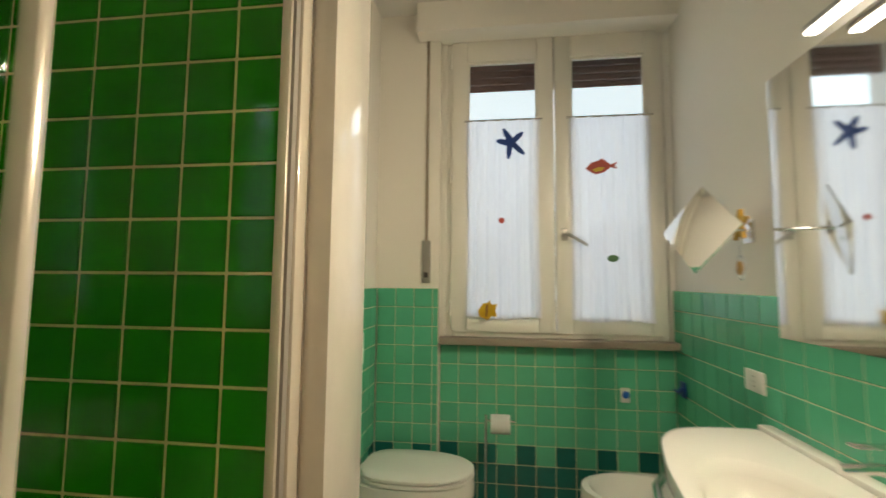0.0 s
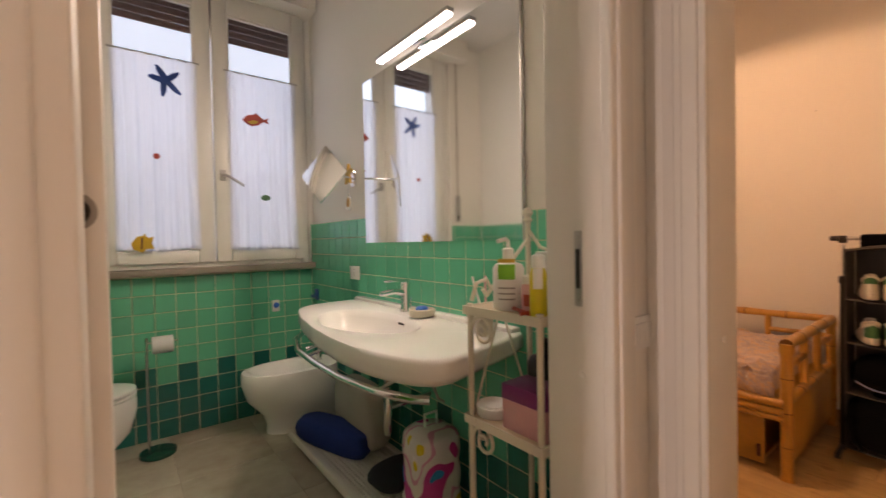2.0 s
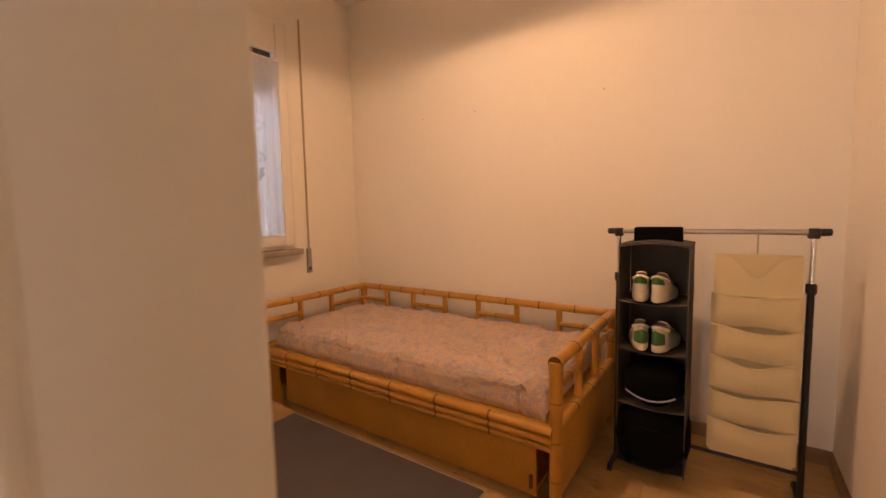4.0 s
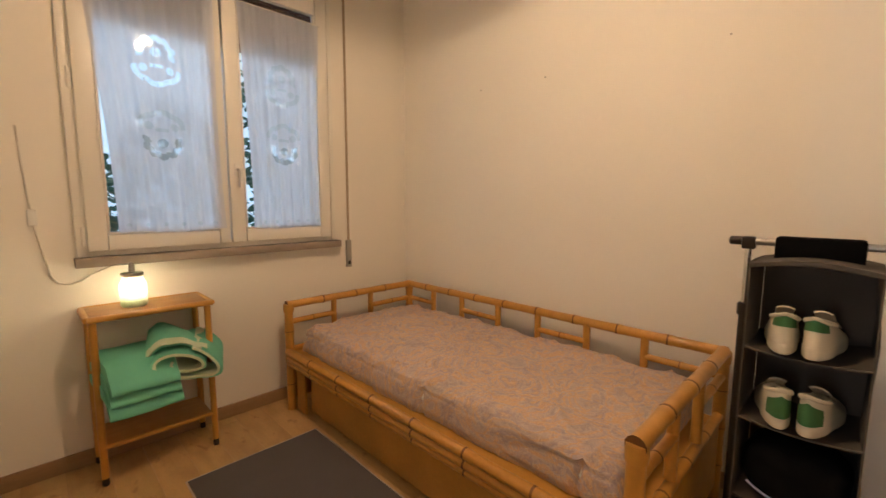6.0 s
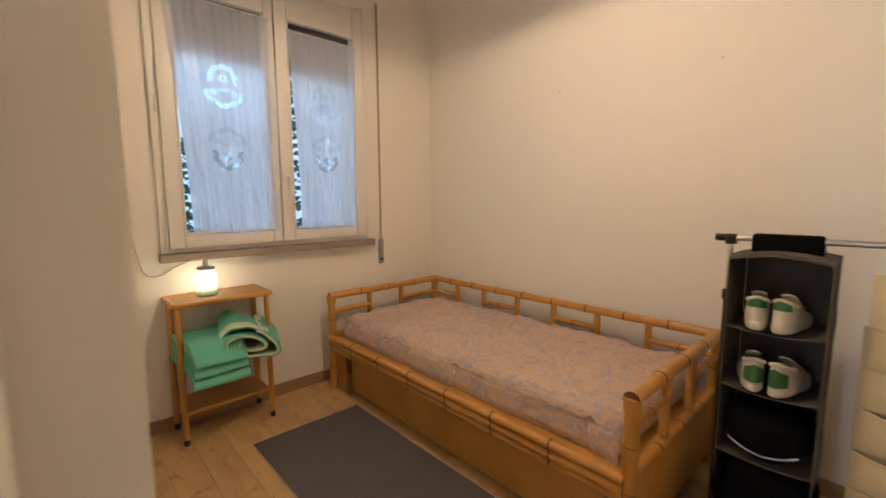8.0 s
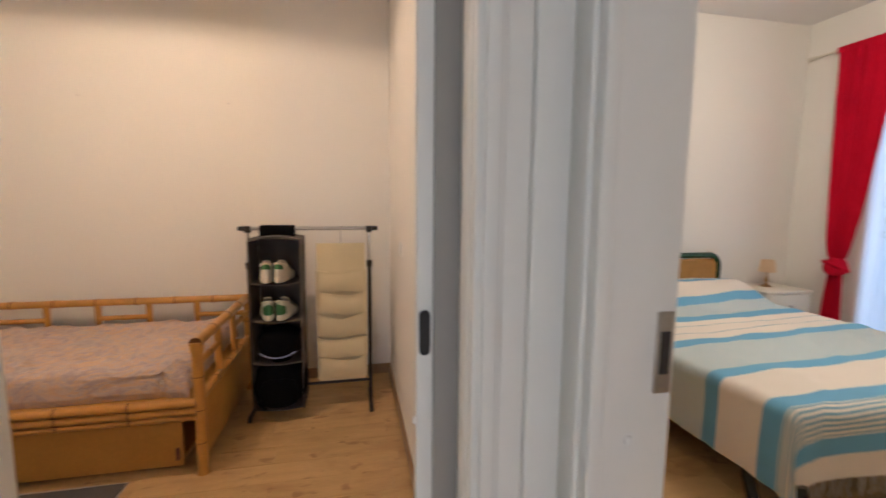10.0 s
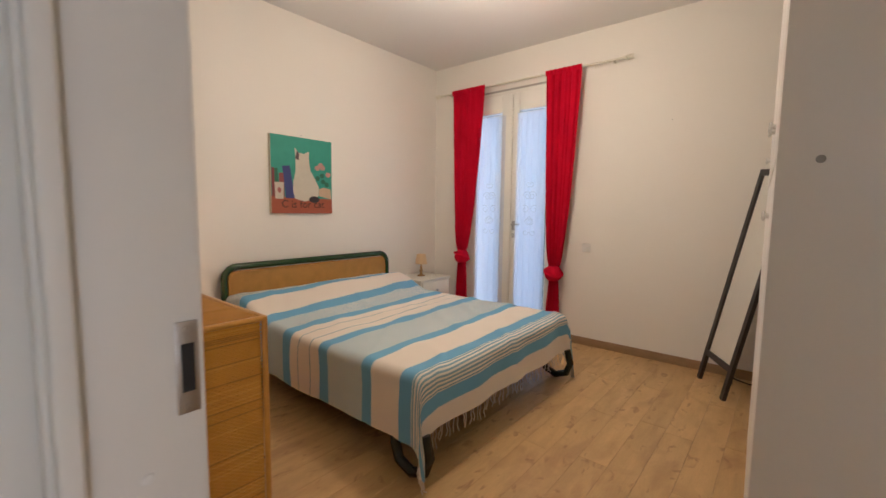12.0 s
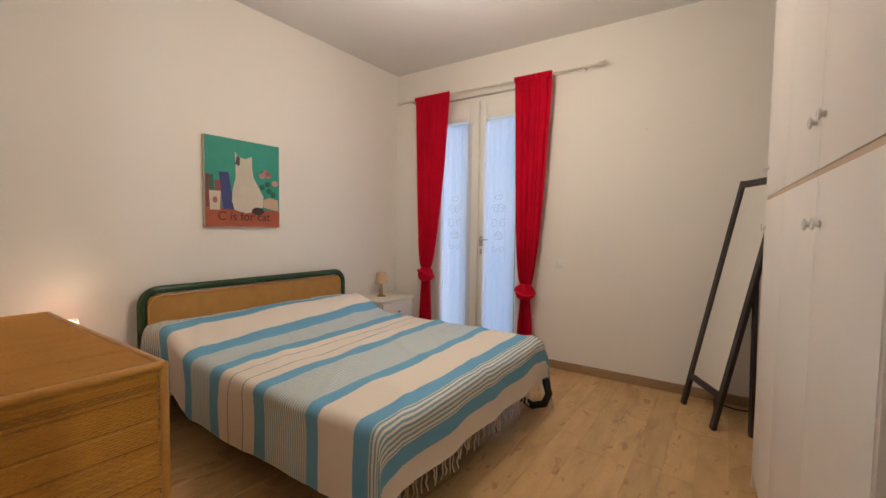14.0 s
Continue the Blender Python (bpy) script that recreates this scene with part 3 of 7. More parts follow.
sticker("fish_ornament", [(-0.5, 0.0), (-0.25, 0.36), (0.0, 0.42), (0.1, 0.55), (0.22, 0.3), (0.5, 0.36), (0.4, 0.0), (0.5, -0.3), (0.2, -0.28), (0.0, -0.5), (-0.2, -0.4), (-0.42, -0.3)], 1.995, 1.185, 0.11, YELLOW,
        "yellow fish ornament with dark stripes on the curtain", [([(-0.1, -0.3), (-0.02, -0.3), (0.02, 0.3), (-0.06, 0.3)], SHUTTER)])

# shower
sh = thing("shower_enclosure", 1.67, 1.0, 0, 0, "glass shower screen in a cream aluminium frame", "shower")
ALU = node_mat("cream_aluminium", (0.76, 0.70, 0.60), 0.22, 0.3, vary=0.02, bump=0.02)
part("frame_post", B((-0.028, 0.012, 0.70, 0.742, 0.05, 2.0), r=0.006), ALU, sh)
part("frame_post", B((-0.02, 0.0, 0.675, 0.70, 0.05, 2.0), r=0.004), ALU, sh)
part("seal", B((0.0, 0.006, 0.682, 0.698, 0.06, 1.99)), GREYPL, sh)
part("frame_post", B((-0.012, 0.01, 0.255, 0.270, 0.05, 2.0), r=0.005), ALU, sh)
part("frame_post", B((-0.02, 0.01, 0.016, 0.04, 0.05, 2.0), r=0.005), ALU, sh)
part("top_rail", B((-0.02, 0.01, 0.016, 0.742, 2.0, 2.03), r=0.004), ALU, sh)
part("glass_panel", B((-0.008, -0.003, 0.270, 0.675, 0.05, 2.0)), SHOWER_GLASS, sh).visible_shadow = False
part("glass_panel", B((-0.008, -0.003, 0.04, 0.255, 0.05, 2.0)), SHOWER_GLASS, sh).visible_shadow = False
part("tray", B((-0.92, 0.03, 0.005, 0.74, 0.0, 0.05), r=0.01), CERAMIC, sh)
solo("marble_edge", B((1.68, 1.73, 1.745, 1.96, 0, 2.3), r=0.003), MARBLE, "polished pale marble edge of the shower partition", "marble", kind="structure")
hk = thing("adhesive_hook", 1.73, 1.93, 2.13, 0, "clear plastic hook stuck on the marble edge", "hook")
part("back", B((0, 0.004, -0.015, 0.015, -0.02, 0.03), r=0.002), GLASS, hk)
part("hook", T([(0.004, 0, 0.0), (0.02, 0, -0.02), (0.04, 0, -0.018), (0.046, 0, 0.0)], 0.004, 8), PLASTIC, hk)


# sanitary ware
def pan(name, tip, wall_x, cy, half, top, label, lid):
    """A toilet or bidet: from the wall at wall_x out to tip."""
    s = 1 if tip > wall_x else -1
    ln = abs(tip - wall_x)
    t = thing(name, wall_x, cy, 0, 0 if s > 0 else 180, label, name)
    def outline(a, b, x_tip, z, back=0.0, n=40):
        out = []
        for k in range(n):
            c, q = math.cos(2 * math.pi * k / n), math.sin(2 * math.pi * k / n)
            p = 2.1 if c > 0 else 3.6
            m = (x_tip + back) / 2
            out.append((m + (x_tip - back) / 2 * math.copysign(abs(c) ** (2 / p), c), b * math.copysign(abs(q) ** (2 / p), q), z))
        return out
    body = [outline(0, half * 0.60, ln * 0.76, 0.0), outline(0, half * 0.60, ln * 0.76, 0.06), outline(0, half * 0.72, ln * 0.80, 0.12), outline(0, half * 0.93, ln * 0.95, 0.22), outline(0, half, ln, top - 0.07), outline(0, half, ln, top - 0.02), outline(0, half * 0.985, ln * 0.99, top)]
    if lid:
        part("bowl", rings(body), CERAMIC, t)
        part("seat", rings([outline(0, half * z, ln * z2, top + h_, 0.05) for z, z2, h_ in ((0.98, 0.985, 0.003), (1.0, 1.0, 0.007), (1.0, 1.0, 0.018), (0.985, 0.99, 0.022))]), CERAMIC, t)
        part("lid", rings([outline(0, half * z, ln * z2, top + h_, 0.045) for z, z2, h_ in ((0.97, 0.985, 0.025), (0.995, 0.998, 0.030), (0.99, 0.995, 0.040), (0.90, 0.94, 0.047), (0.5, 0.7, 0.049))]), CERAMIC, t)
    else:
        body += [outline(0, half * 0.86, ln * 0.93, top + 0.002, 0.16), outline(0, half * 0.80, ln * 0.90, top - 0.02, 0.18), outline(0, half * 0.6, ln * 0.75, top - 0.12, 0.25), outline(0, half * 0.2, ln * 0.6, top - 0.15, 0.33)]
        part("bowl", rings(body), CERAMIC, t)
        tap = part("tap", T([(0.09, 0, top), (0.09, 0, top + 0.09), (0.11, 0, top + 0.105), (0.18, 0, top + 0.085)], 0.014, 12), CHROME, t)
        part("tap_lever", T([(0.09, 0, top + 0.105), (0.085, 0, top + 0.125), (0.15, 0, top + 0.145)], 0.007, 8), CHROME, tap)
    return t


pan("toilet", 1.94, 1.345, 3.09, 0.185, 0.40, "white ceramic toilet with its lid closed", True)
pan("bidet", 2.44, 3.015, 3.10, 0.18, 0.39, "white ceramic bidet beside the wash basin", False)
fp = thing("flush_plate", 1.352, 2.98, 1.0, 0, "white flush plate with two round buttons", "flush plate")
part("plate", B((0, 0.012, -0.125, 0.125, -0.08, 0.08), r=0.004), PLASTIC, fp)
for s in (-0.05, 0.05):
    part("button", L([(0.03, 0), (0.028, 0.005)], 20), PLASTIC, fp).matrix_basis = pose(0.012, s, 0, 0, 90, 0)

bs_out = [(3.012, 2.645), (2.80, 2.640), (2.66, 2.605), (2.585, 2.50), (2.52, 2.27), (2.475, 2.0), (2.455, 1.75), (2.462, 1.55), (2.495, 1.40), (2.535, 1.315), (2.56, 1.288), (2.60, 1.284), (2.75, 1.322), (3.012, 1.385)]


def basin_ring(cx, cy, scale, z, n=96):
    """The basin's outline, drawn towards a centre by scale."""
    out = []
    P = [Vector(p) for p in bs_out]
    for k in range(n):
        a = 2 * math.pi * k / n
        d = Vector((math.cos(a), math.sin(a)))
        best = 9
        for i in range(len(P)):
            p, q = P[i], P[(i + 1) % len(P)]
            e = q - p
            den = d.x * e.y - d.y * e.x
            if abs(den) > 1e-9:
                w = p - Vector((cx, cy))
                tt, ss = (w.x * e.y - w.y * e.x) / den, (w.x * d.y - w.y * d.x) / den
                if tt > 0 and 0 <= ss <= 1:
                    best = min(best, tt)
        out.append((cx + d.x * best * scale, cy + d.y * best * scale, z))
    for _ in range(1):
        out = [out[i] if out[i][0] > 2.99 else tuple((out[i - 1][j] + 2 * out[i][j] + out[(i + 1) % n][j]) / 4 for j in range(3)) for i in range(n)]
    return out


def bowl_ring(s, z, n=96):
    return [(2.715 + 0.165 * s * math.cos(2 * math.pi * k / n), 2.03 + 0.31 * s * math.sin(2 * math.pi * k / n) * (1 + 0.1 * math.cos(2 * math.pi * k / n)), z) for k in range(n)]


wb = thing("wash_basin", 3.012, 2.0, 0.83, 0, "wide white ceramic wash basin fixed to the tiled wall", "wash basin")
sub = lambda rows: [[(x - 3.012, y - 2.0, z - 0.83) for x, y, z in row] for row in rows]
part("basin", rings(sub([bowl_ring(0.12, 0.705), bowl_ring(0.6, 0.712), bowl_ring(0.86, 0.745), bowl_ring(0.97, 0.80), bowl_ring(1.03, 0.826), bowl_ring(1.10, 0.832),
                         basin_ring(2.76, 2.0, 0.96, 0.838), basin_ring(2.76, 2.0, 0.99, 0.836), basin_ring(2.76, 2.0, 1.0, 0.826), basin_ring(2.76, 2.0, 1.0, 0.785),
                         basin_ring(2.80, 2.0, 0.95, 0.755), basin_ring(2.84, 2.0, 0.66, 0.69), basin_ring(2.86, 2.0, 0.4, 0.655)])), CERAMIC, wb, smooth=60)
part("back_ledge", B((-0.05, 0.0, -0.60, 0.635, -0.004, 0.024), r=0.008), CERAMIC, wb)
part("overflow", B((-0.158, -0.15, -0.06, -0.02, -0.03, -0.02), r=0.003), DARK, wb)
part("drain", L([(0.028, 0), (0.03, 0.003), (0.02, 0.006)], 20, (-0.295, 0.03, -0.124)), CHROME, wb)
part("drain_pipe", T([(-0.2, 0.01, -0.15), (-0.2, 0.01, -0.36)], 0.016, 14), CHROME, wb)
part("trap", L([(0.018, -0.35), (0.021, -0.36), (0.021, -0.50), (0.017, -0.52)], 18, (-0.2, 0.01, 0)), CHROME, wb, "slim chrome trap")
part("waste_arm", T([(-0.2, 0.01, -0.40), (-0.1, -0.02, -0.385), (0.0, -0.04, -0.37)], 0.015, 12), CHROME, wb)
for y in (-0.14, 0.16):
    part("supply_hose", T([(-0.06, 0.05, -0.12), (-0.05, y * 0.6, -0.25), (-0.03, y, -0.36), (0.0, y, -0.38)], 0.006, 8), STEEL, wb)
rail = part("towel_rail", T([(-0.02, 0.66, -0.12), (-0.22, 0.66, -0.125), (-0.36, 0.60, -0.13), (-0.46, 0.44, -0.13), (-0.525, 0.2, -0.13), (-0.535, -0.02, -0.13), (-0.535, -0.25, -0.13), (-0.505, -0.45, -0.13), (-0.455, -0.58, -0.13), (-0.42, -0.62, -0.13)], 0.013, 12), CHROME, wb, "curved chrome towel rail")
for p in ((-0.53, 0.1), (-0.505, -0.45)):
    part("rail_bracket", T([(p[0], p[1], -0.13), (p[0] + 0.12, p[1], -0.10)], 0.007, 8), CHROME, rail)
tap = thing("basin_mixer_tap", 2.955, 2.07, 0.838, 0, "chrome single-lever mixer tap", "tap")
part("body", L([(0.028, 0), (0.026, 0.006), (0.023, 0.012), (0.022, 0.13), (0.019, 0.138)], 20), CHROME, tap)
part("spout", T([(0, 0, 0.085), (-0.06, 0, 0.098), (-0.135, 0, 0.092)], 0.013, 12, radii=[0.018, 0.014, 0.012]), CHROME, tap)
part("lever", B((-0.11, 0.02, -0.013, 0.013, 0.142, 0.151), r=0.004), CHROME, tap)
part("pop_up_rod", T([(0.03, 0, 0), (0.03, 0, 0.06)], 0.003, 8), CHROME, tap)
sd = thing("soap_dish", 2.93, 1.90, 0.838, 0, "round beige soap dish holding blue soap", "soap dish")
part("dish", L([(0.05, 0), (0.057, 0.006), (0.058, 0.03), (0.05, 0.034), (0.046, 0.024), (0.01, 0.022)], 28), node_mat("beige_stoneware", (0.60, 0.54, 0.42), 0.5), sd)
part("soap", rings([oval(0, 0, a, a * 0.7, z, 20) for a, z in ((0.024, 0.022), (0.03, 0.028), (0.03, 0.038), (0.02, 0.044))]), BLUE2, sd)

# mirror, light bar, ornaments on the right wall
mr = thing("wall_mirror", 3.018, 1.975, 1.165, 0, "large frameless mirror above the wash basin", "mirror")
part("glass", B((-0.006, 0.0, -0.59, 0.592, 0, 0.91)), MIRROR, mr)
part("edge_strip", B((-0.008, 0.0, -0.602, -0.59, 0, 0.91), r=0.001), STEEL, mr)
lb = thing("mirror_light", 3.012, 1.98, 2.085, 0, "white slim light bar above the mirror, lit", "lamp")
part("arm", B((-0.05, 0.0, -0.05, 0.05, -0.003, 0.012), r=0.002), CHROME, lb)
part("housing", B((-0.078, -0.042, -0.29, 0.29, -0.004, 0.014), r=0.003), STEEL, lb)
part("diffuser", B((-0.077, -0.043, -0.285, 0.285, -0.016, -0.005), r=0.003), glow("lit_diffuser", (1.0, 0.97, 0.9), 9.0), lb)
so = wall_switch(3.0125, 2.715, 0.985, -90, 0, 0.118, 0.08)
tagged(so, "white wall socket on the green tiles", "socket")
so.name = "wall_socket"
for z in (-0.018, 0.0, 0.018):
    part("contact", L([(0.003, 0), (0.003, 0.001)], 8), DARK, so).matrix_basis = pose(0, -0.0095, z, 90, 0, 0)
mm = thing("shaving_mirror", 3.018, 2.715, 1.55, 0, "square swivel mirror on a chrome arm beside the large mirror", "mirror")
part("wall_plate", B((-0.012, 0, -0.03, 0.03, -0.045, 0.045), r=0.003), CHROME, mm)
part("arm", T([(-0.01, 0, 0), (-0.06, -0.05, 0.0), (-0.13, -0.09, 0.0), (-0.222, -0.112, 0.0)], 0.006, 8), CHROME, mm)
sq = part("square_glass", B((-0.004, 0.004, -0.116, 0.116, -0.116, 0.116), r=0.002), [MIRROR], mm)
sq.matrix_basis = pose(-0.236, -0.112, -0.004, 0, 9, 25) @ pose(0, 0, 0, 45, 0, 0)
gs = thing("starfish_ornament", 2.98, 2.70, 1.575, 0, "gilt starfish ornament on the mirror bracket", "ornament")
part("body", slab([(0.12 * u, 0.12 * v) for u, v in star_pts], 0.016, lambda u, v, w: (-w, u, v)), GOLD, gs)
oo = thing("glass_pendant", 2.985, 2.73, 1.41, 0, "oval glass pendant with a brown figure hanging under the bracket", "ornament")
part("ring", T([(0, 0.03 * math.cos(a), 0.045 * math.sin(a)) for a in np.linspace(0, 2 * math.pi, 25)[:-1]], 0.004, 8, closed=True), GLASS, oo)
part("figure", slab([(0.018 * math.cos(a), 0.028 * math.sin(a)) for a in np.linspace(0, 6, 12)], 0.006, lambda u, v, w: (-w, u, v)), RATTAN_D, oo)
part("cord", T([(0, 0, 0.045), (0, 0.0, 0.09)], 0.0015, 6), STEEL, oo)
hd = thing("hook", 2.745, 3.425, 0.735, 0, "small blue and white adhesive hook on the tiles", "hook")
part("plate", B((-0.025, 0.025, 0, 0.012, -0.04, 0.04), r=0.006), PLASTIC, hd)
part("knob", L([(0.018, 0), (0.02, 0.008), (0.012, 0.014)], 16), BLUE2, hd).matrix_basis = pose(0, 0, 0.005, 90, 0, 0)
hd2 = thing("hook", 3.01, 3.33, 0.80, 0, "blue plastic adhesive hook on the tiles", "hook")
part("plate", B((-0.012, 0, -0.03, 0.03, -0.04, 0.04), r=0.005), BLUE, hd2)
part("knob", T([(-0.012, 0, 0.01), (-0.035, 0, -0.02), (-0.045, 0, 0.0)], 0.008, 8), BLUE, hd2)

tp = thing("toilet_paper_stand", 2.03, 3.22, 0, 0, "chrome toilet paper stand with a roll and a dark green base", "toilet paper stand")
part("base", L([(0.085, 0), (0.09, 0.006), (0.088, 0.022), (0.02, 0.03)], 28), node_mat("dark_green_glass", (0.01, 0.08, 0.05), 0.15), tp)
part("pole", T([(-0.04, 0, 0.02), (-0.04, 0, 0.66)], 0.007, 10), CHROME, tp)
part("arm", T([(-0.04, 0, 0.63), (0.11, 0, 0.63)], 0.005, 8), CHROME, tp)
part("roll", L([(0.02, -0.05), (0.047, -0.05), (0.048, -0.045), (0.048, 0.045), (0.047, 0.05), (0.02, 0.05)], 24), node_mat("toilet_paper", (0.84, 0.83, 0.80), 0.95, fine=200), tp).matrix_basis = pose(0.035, 0, 0.615, 0, 90, 0)

# the things under and beside the basin
tr = thing("perforated_bench", 2.64, 2.375, 0, 0, "white low bench with a perforated top", "bench")
PERF = node_mat("white_perforated_steel", (0.72, 0.68, 0.60), 0.45, vary=0.04)
part("frame", B((0, 0.37, 0.49, 0.52, 0.04, 0.085), (0, 0.37, -0.52, -0.49, 0.04, 0.085), (0, 0.03, -0.49, 0.49, 0.04, 0.085), (0.34, 0.37, -0.49, 0.49, 0.04, 0.085), r=0.004), PERF, tr)
part("slats", B(*[(0.028, 0.342, -0.489 + k * 0.0205, -0.479 + k * 0.0205, 0.072, 0.080) for k in range(48)]), PERF, tr)
part("slats", B(*[(0.034 + k * 0.0215, 0.044 + k * 0.0215, -0.49, 0.49, 0.070, 0.0795) for k in range(14)]), PERF, tr)
for a in (0.02, 0.335):
    for b in (-0.50, 0.485):
        part("leg", B((a, a + 0.015, b, b + 0.015, 0, 0.05)), PERF, tr)


def lump(name, cx, cy, z, sx, sy, sz, material, label, category, seed=0, rz=0, flat=3.0):
    def f(u, v):
        a, b = 2 * math.pi * u, math.pi * (v - 0.5)
        cb, sb = math.copysign(abs(math.cos(b)) ** (2 / flat), math.cos(b)), math.copysign(abs(math.sin(b)) ** (2 / flat), math.sin(b))
        ca, sa = math.copysign(abs(math.cos(a)) ** (2 / flat), math.cos(a)), math.copysign(abs(math.sin(a)) ** (2 / flat), math.sin(a))
        p = Vector((ca * cb, sa * cb, sb))
        w = 1 + 0.10 * noise.noise(p * 1.7 + Vector((seed, 0, 0)))
        return (sx / 2 * p.x * w, sy / 2 * p.y * w, sz / 2 + sz / 2 * p.z)
    bm = G(f, 40, 20, wrap=True)
    bmesh.ops.remove_doubles(bm, verts=bm.verts[:], dist=1e-4)
    return solo(name, bm, material, label, category, cx, cy, z, rz)


TOWEL_B = node_mat("dark_blue_terry", (0.010, 0.035, 0.22), 0.95, vary=0.12, fine=260, bump=0.6, depth=0.004)
lump("folded_bath_mat", 2.77, 2.50, 0.081, 0.16, 0.50, 0.14, TOWEL_B, "rolled dark blue bath mat on the bench", "bath mat", 1.0, 20, 5.0)
lump("storage_bag", 2.90, 2.46, 0.081, 0.16, 0.44, 0.34, node_mat("grey_canvas", (0.42, 0.38, 0.32), 0.9, fine=200), "grey canvas bag standing under the basin", "bag", 4.0, 0, 4)
lump("dark_cloth", 2.86, 2.02, 0.081, 0.26, 0.22, 0.07, node_mat("black_cloth", (0.012, 0.012, 0.016), 0.95, fine=200), "crumpled black cloth on the bench", "cloth", 7.0, 10, 3)
def film():
    m = node_mat("printed_film", (0.7, 0.6, 0.6), 0.25, vary=0.02, scale=14, fine=60, bump=0.5, depth=0.004)
    n, l = m.node_tree.nodes, m.node_tree.links
    co, tex, ramp = n.new("ShaderNodeTexCoord"), n.new("ShaderNodeTexNoise"), n.new("ShaderNodeValToRGB")
    tex.inputs["Scale"].default_value, tex.inputs["Detail"].default_value = 7.0, 1.0
    l.new(co.outputs["Object"], tex.inputs["Vector"]), l.new(tex.outputs["Fac"], ramp.inputs[0])
    ramp.color_ramp.interpolation = "CONSTANT"
    els = ramp.color_ramp.elements
    els[0].color, els[1].position, els[1].color = (0.02, 0.25, 0.60, 1), 0.32, (0.55, 0.05, 0.26, 1)
    for p, c in ((0.41, (0.70, 0.64, 0.62, 1)), (0.53, (0.66, 0.30, 0.44, 1)), (0.57, (0.74, 0.68, 0.66, 1)), (0.66, (0.66, 0.50, 0.03, 1))):
        els.new(p).color = c
    l.new(ramp.outputs[0], n["Principled BSDF"].inputs["Base Color"])
    return m


FILM = film()
pk = thing("toilet_roll_pack", 2.88, 1.78, 0.081, 0, "wrapped pack of toilet rolls in pink and white film", "toilet rolls")
def bag(u, v):
    a, z = 2 * math.pi * u, 0.33 * v
    r = 0.105 * (1 + 0.10 * abs(math.cos(2 * a))) * (1 - 0.5 * max(0, v - 0.93) / 0.07)
    r *= 1 + 0.02 * math.sin(2 * math.pi * v * 3)
    return (r * math.cos(a + 0.785), 1.05 * r * math.sin(a + 0.785), z + 0.004 * noise.noise(Vector((u * 30, v * 8, 0))))
pb = G(bag, 48, 20, wrap=True)
pb.verts.ensure_lookup_table()
pb.faces.new([pb.verts[i * 21 + 20] for i in range(48)]), pb.faces.new([pb.verts[i * 21] for i in range(48)][::-1])
part("wrapper", pb, FILM, pk)
part("carry_loop", T([(-0.03, 0, 0.33), (-0.03, 0, 0.38), (0.03, 0, 0.38), (0.03, 0, 0.33)], 0.006, 6), PLASTIC, pk)

# wrought iron shelf
ir = thing("iron_shelf_stand", 2.81, 1.095, 0, 0, "cream painted wrought iron stand with three glass and wood shelves", "shelf")
BOARD = node_mat("pale_worn_board", (0.66, 0.55, 0.38), 0.5, vary=0.10)
for x, y in ((-0.13, 0.20), (-0.13, -0.052), (0.125, 0.20), (0.125, -0.052)):
    top = 0.985 if x < 0 else 1.22
    post = part("post", T([(x, y, 0), (x, y, top)], 0.009, 10), WHITE_IRON, ir)
    if x > 0:
        part("finial", L([(0.009, 0), (0.016, 0.008), (0.010, 0.018), (0.018, 0.03), (0.012, 0.045), (0.0, 0.05)], 14, (x, y, top)), WHITE_IRON, post)
for z in (0.10, 0.65, 0.963):
    part("shelf", B((-0.14, 0.13, -0.06, 0.21, z, z + 0.012), r=0.003), BOARD, ir)
    part("shelf_rim", B((-0.146, -0.14, -0.065, 0.215, z - 0.008, z + 0.016), (0.13, 0.136, -0.065, 0.215, z - 0.008, z + 0.016), (-0.14, 0.13, 0.21, 0.216, z - 0.008, z + 0.016), (-0.14, 0.13, -0.066, -0.06, z - 0.008, z + 0.016)), WHITE_IRON, ir)


def scroll(x, y, z, r, turns, flip=1, plane="y"):
    pts = []
    for k in range(40):
        a = turns * 2 * math.pi * k / 39
        q = r * (1 - 0.8 * k / 39)
        pts.append((x, y + flip * (q * math.cos(a) - r), z + q * math.sin(a)) if plane == "y" else (x + flip * (q * math.cos(a) - r), y, z + q * math.sin(a)))
    return T(pts, 0.005, 8)


for z in (0.91, 0.60):
    part("scroll", scroll(-0.13, 0.195, z, 0.045, 1.6, 1), WHITE_IRON, ir)
    part("scroll", scroll(-0.12, 0.205, z, 0.045, 1.6, -1, "x"), WHITE_IRON, ir)
part("arch", T([(-0.12, 0.205, 0.99), (-0.10, 0.205, 1.04), (-0.06, 0.205, 1.05), (-0.04, 0.205, 1.02), (-0.06, 0.205, 1.0), (-0.075, 0.205, 1.02)], 0.006, 8), WHITE_IRON, ir)
part("brace", T([(-0.06, 0.205, 1.0), (0.02, 0.205, 1.07), (0.125, 0.20, 1.17)], 0.006, 8), WHITE_IRON, ir)
part("back_rail", T([(0.125, 0.20, 1.20), (0.125, 0.15, 1.14), (0.125, 0.075, 1.12), (0.125, 0.0, 1.14), (0.125, -0.052, 1.20)], 0.006, 8), WHITE_IRON, ir)
for s in (1, -1):
    part("cross_brace", T([(-0.0, 0.205, 0.963), (s * 0.12, 0.205, 0.65)], 0.004, 6), WHITE_IRON, ir)


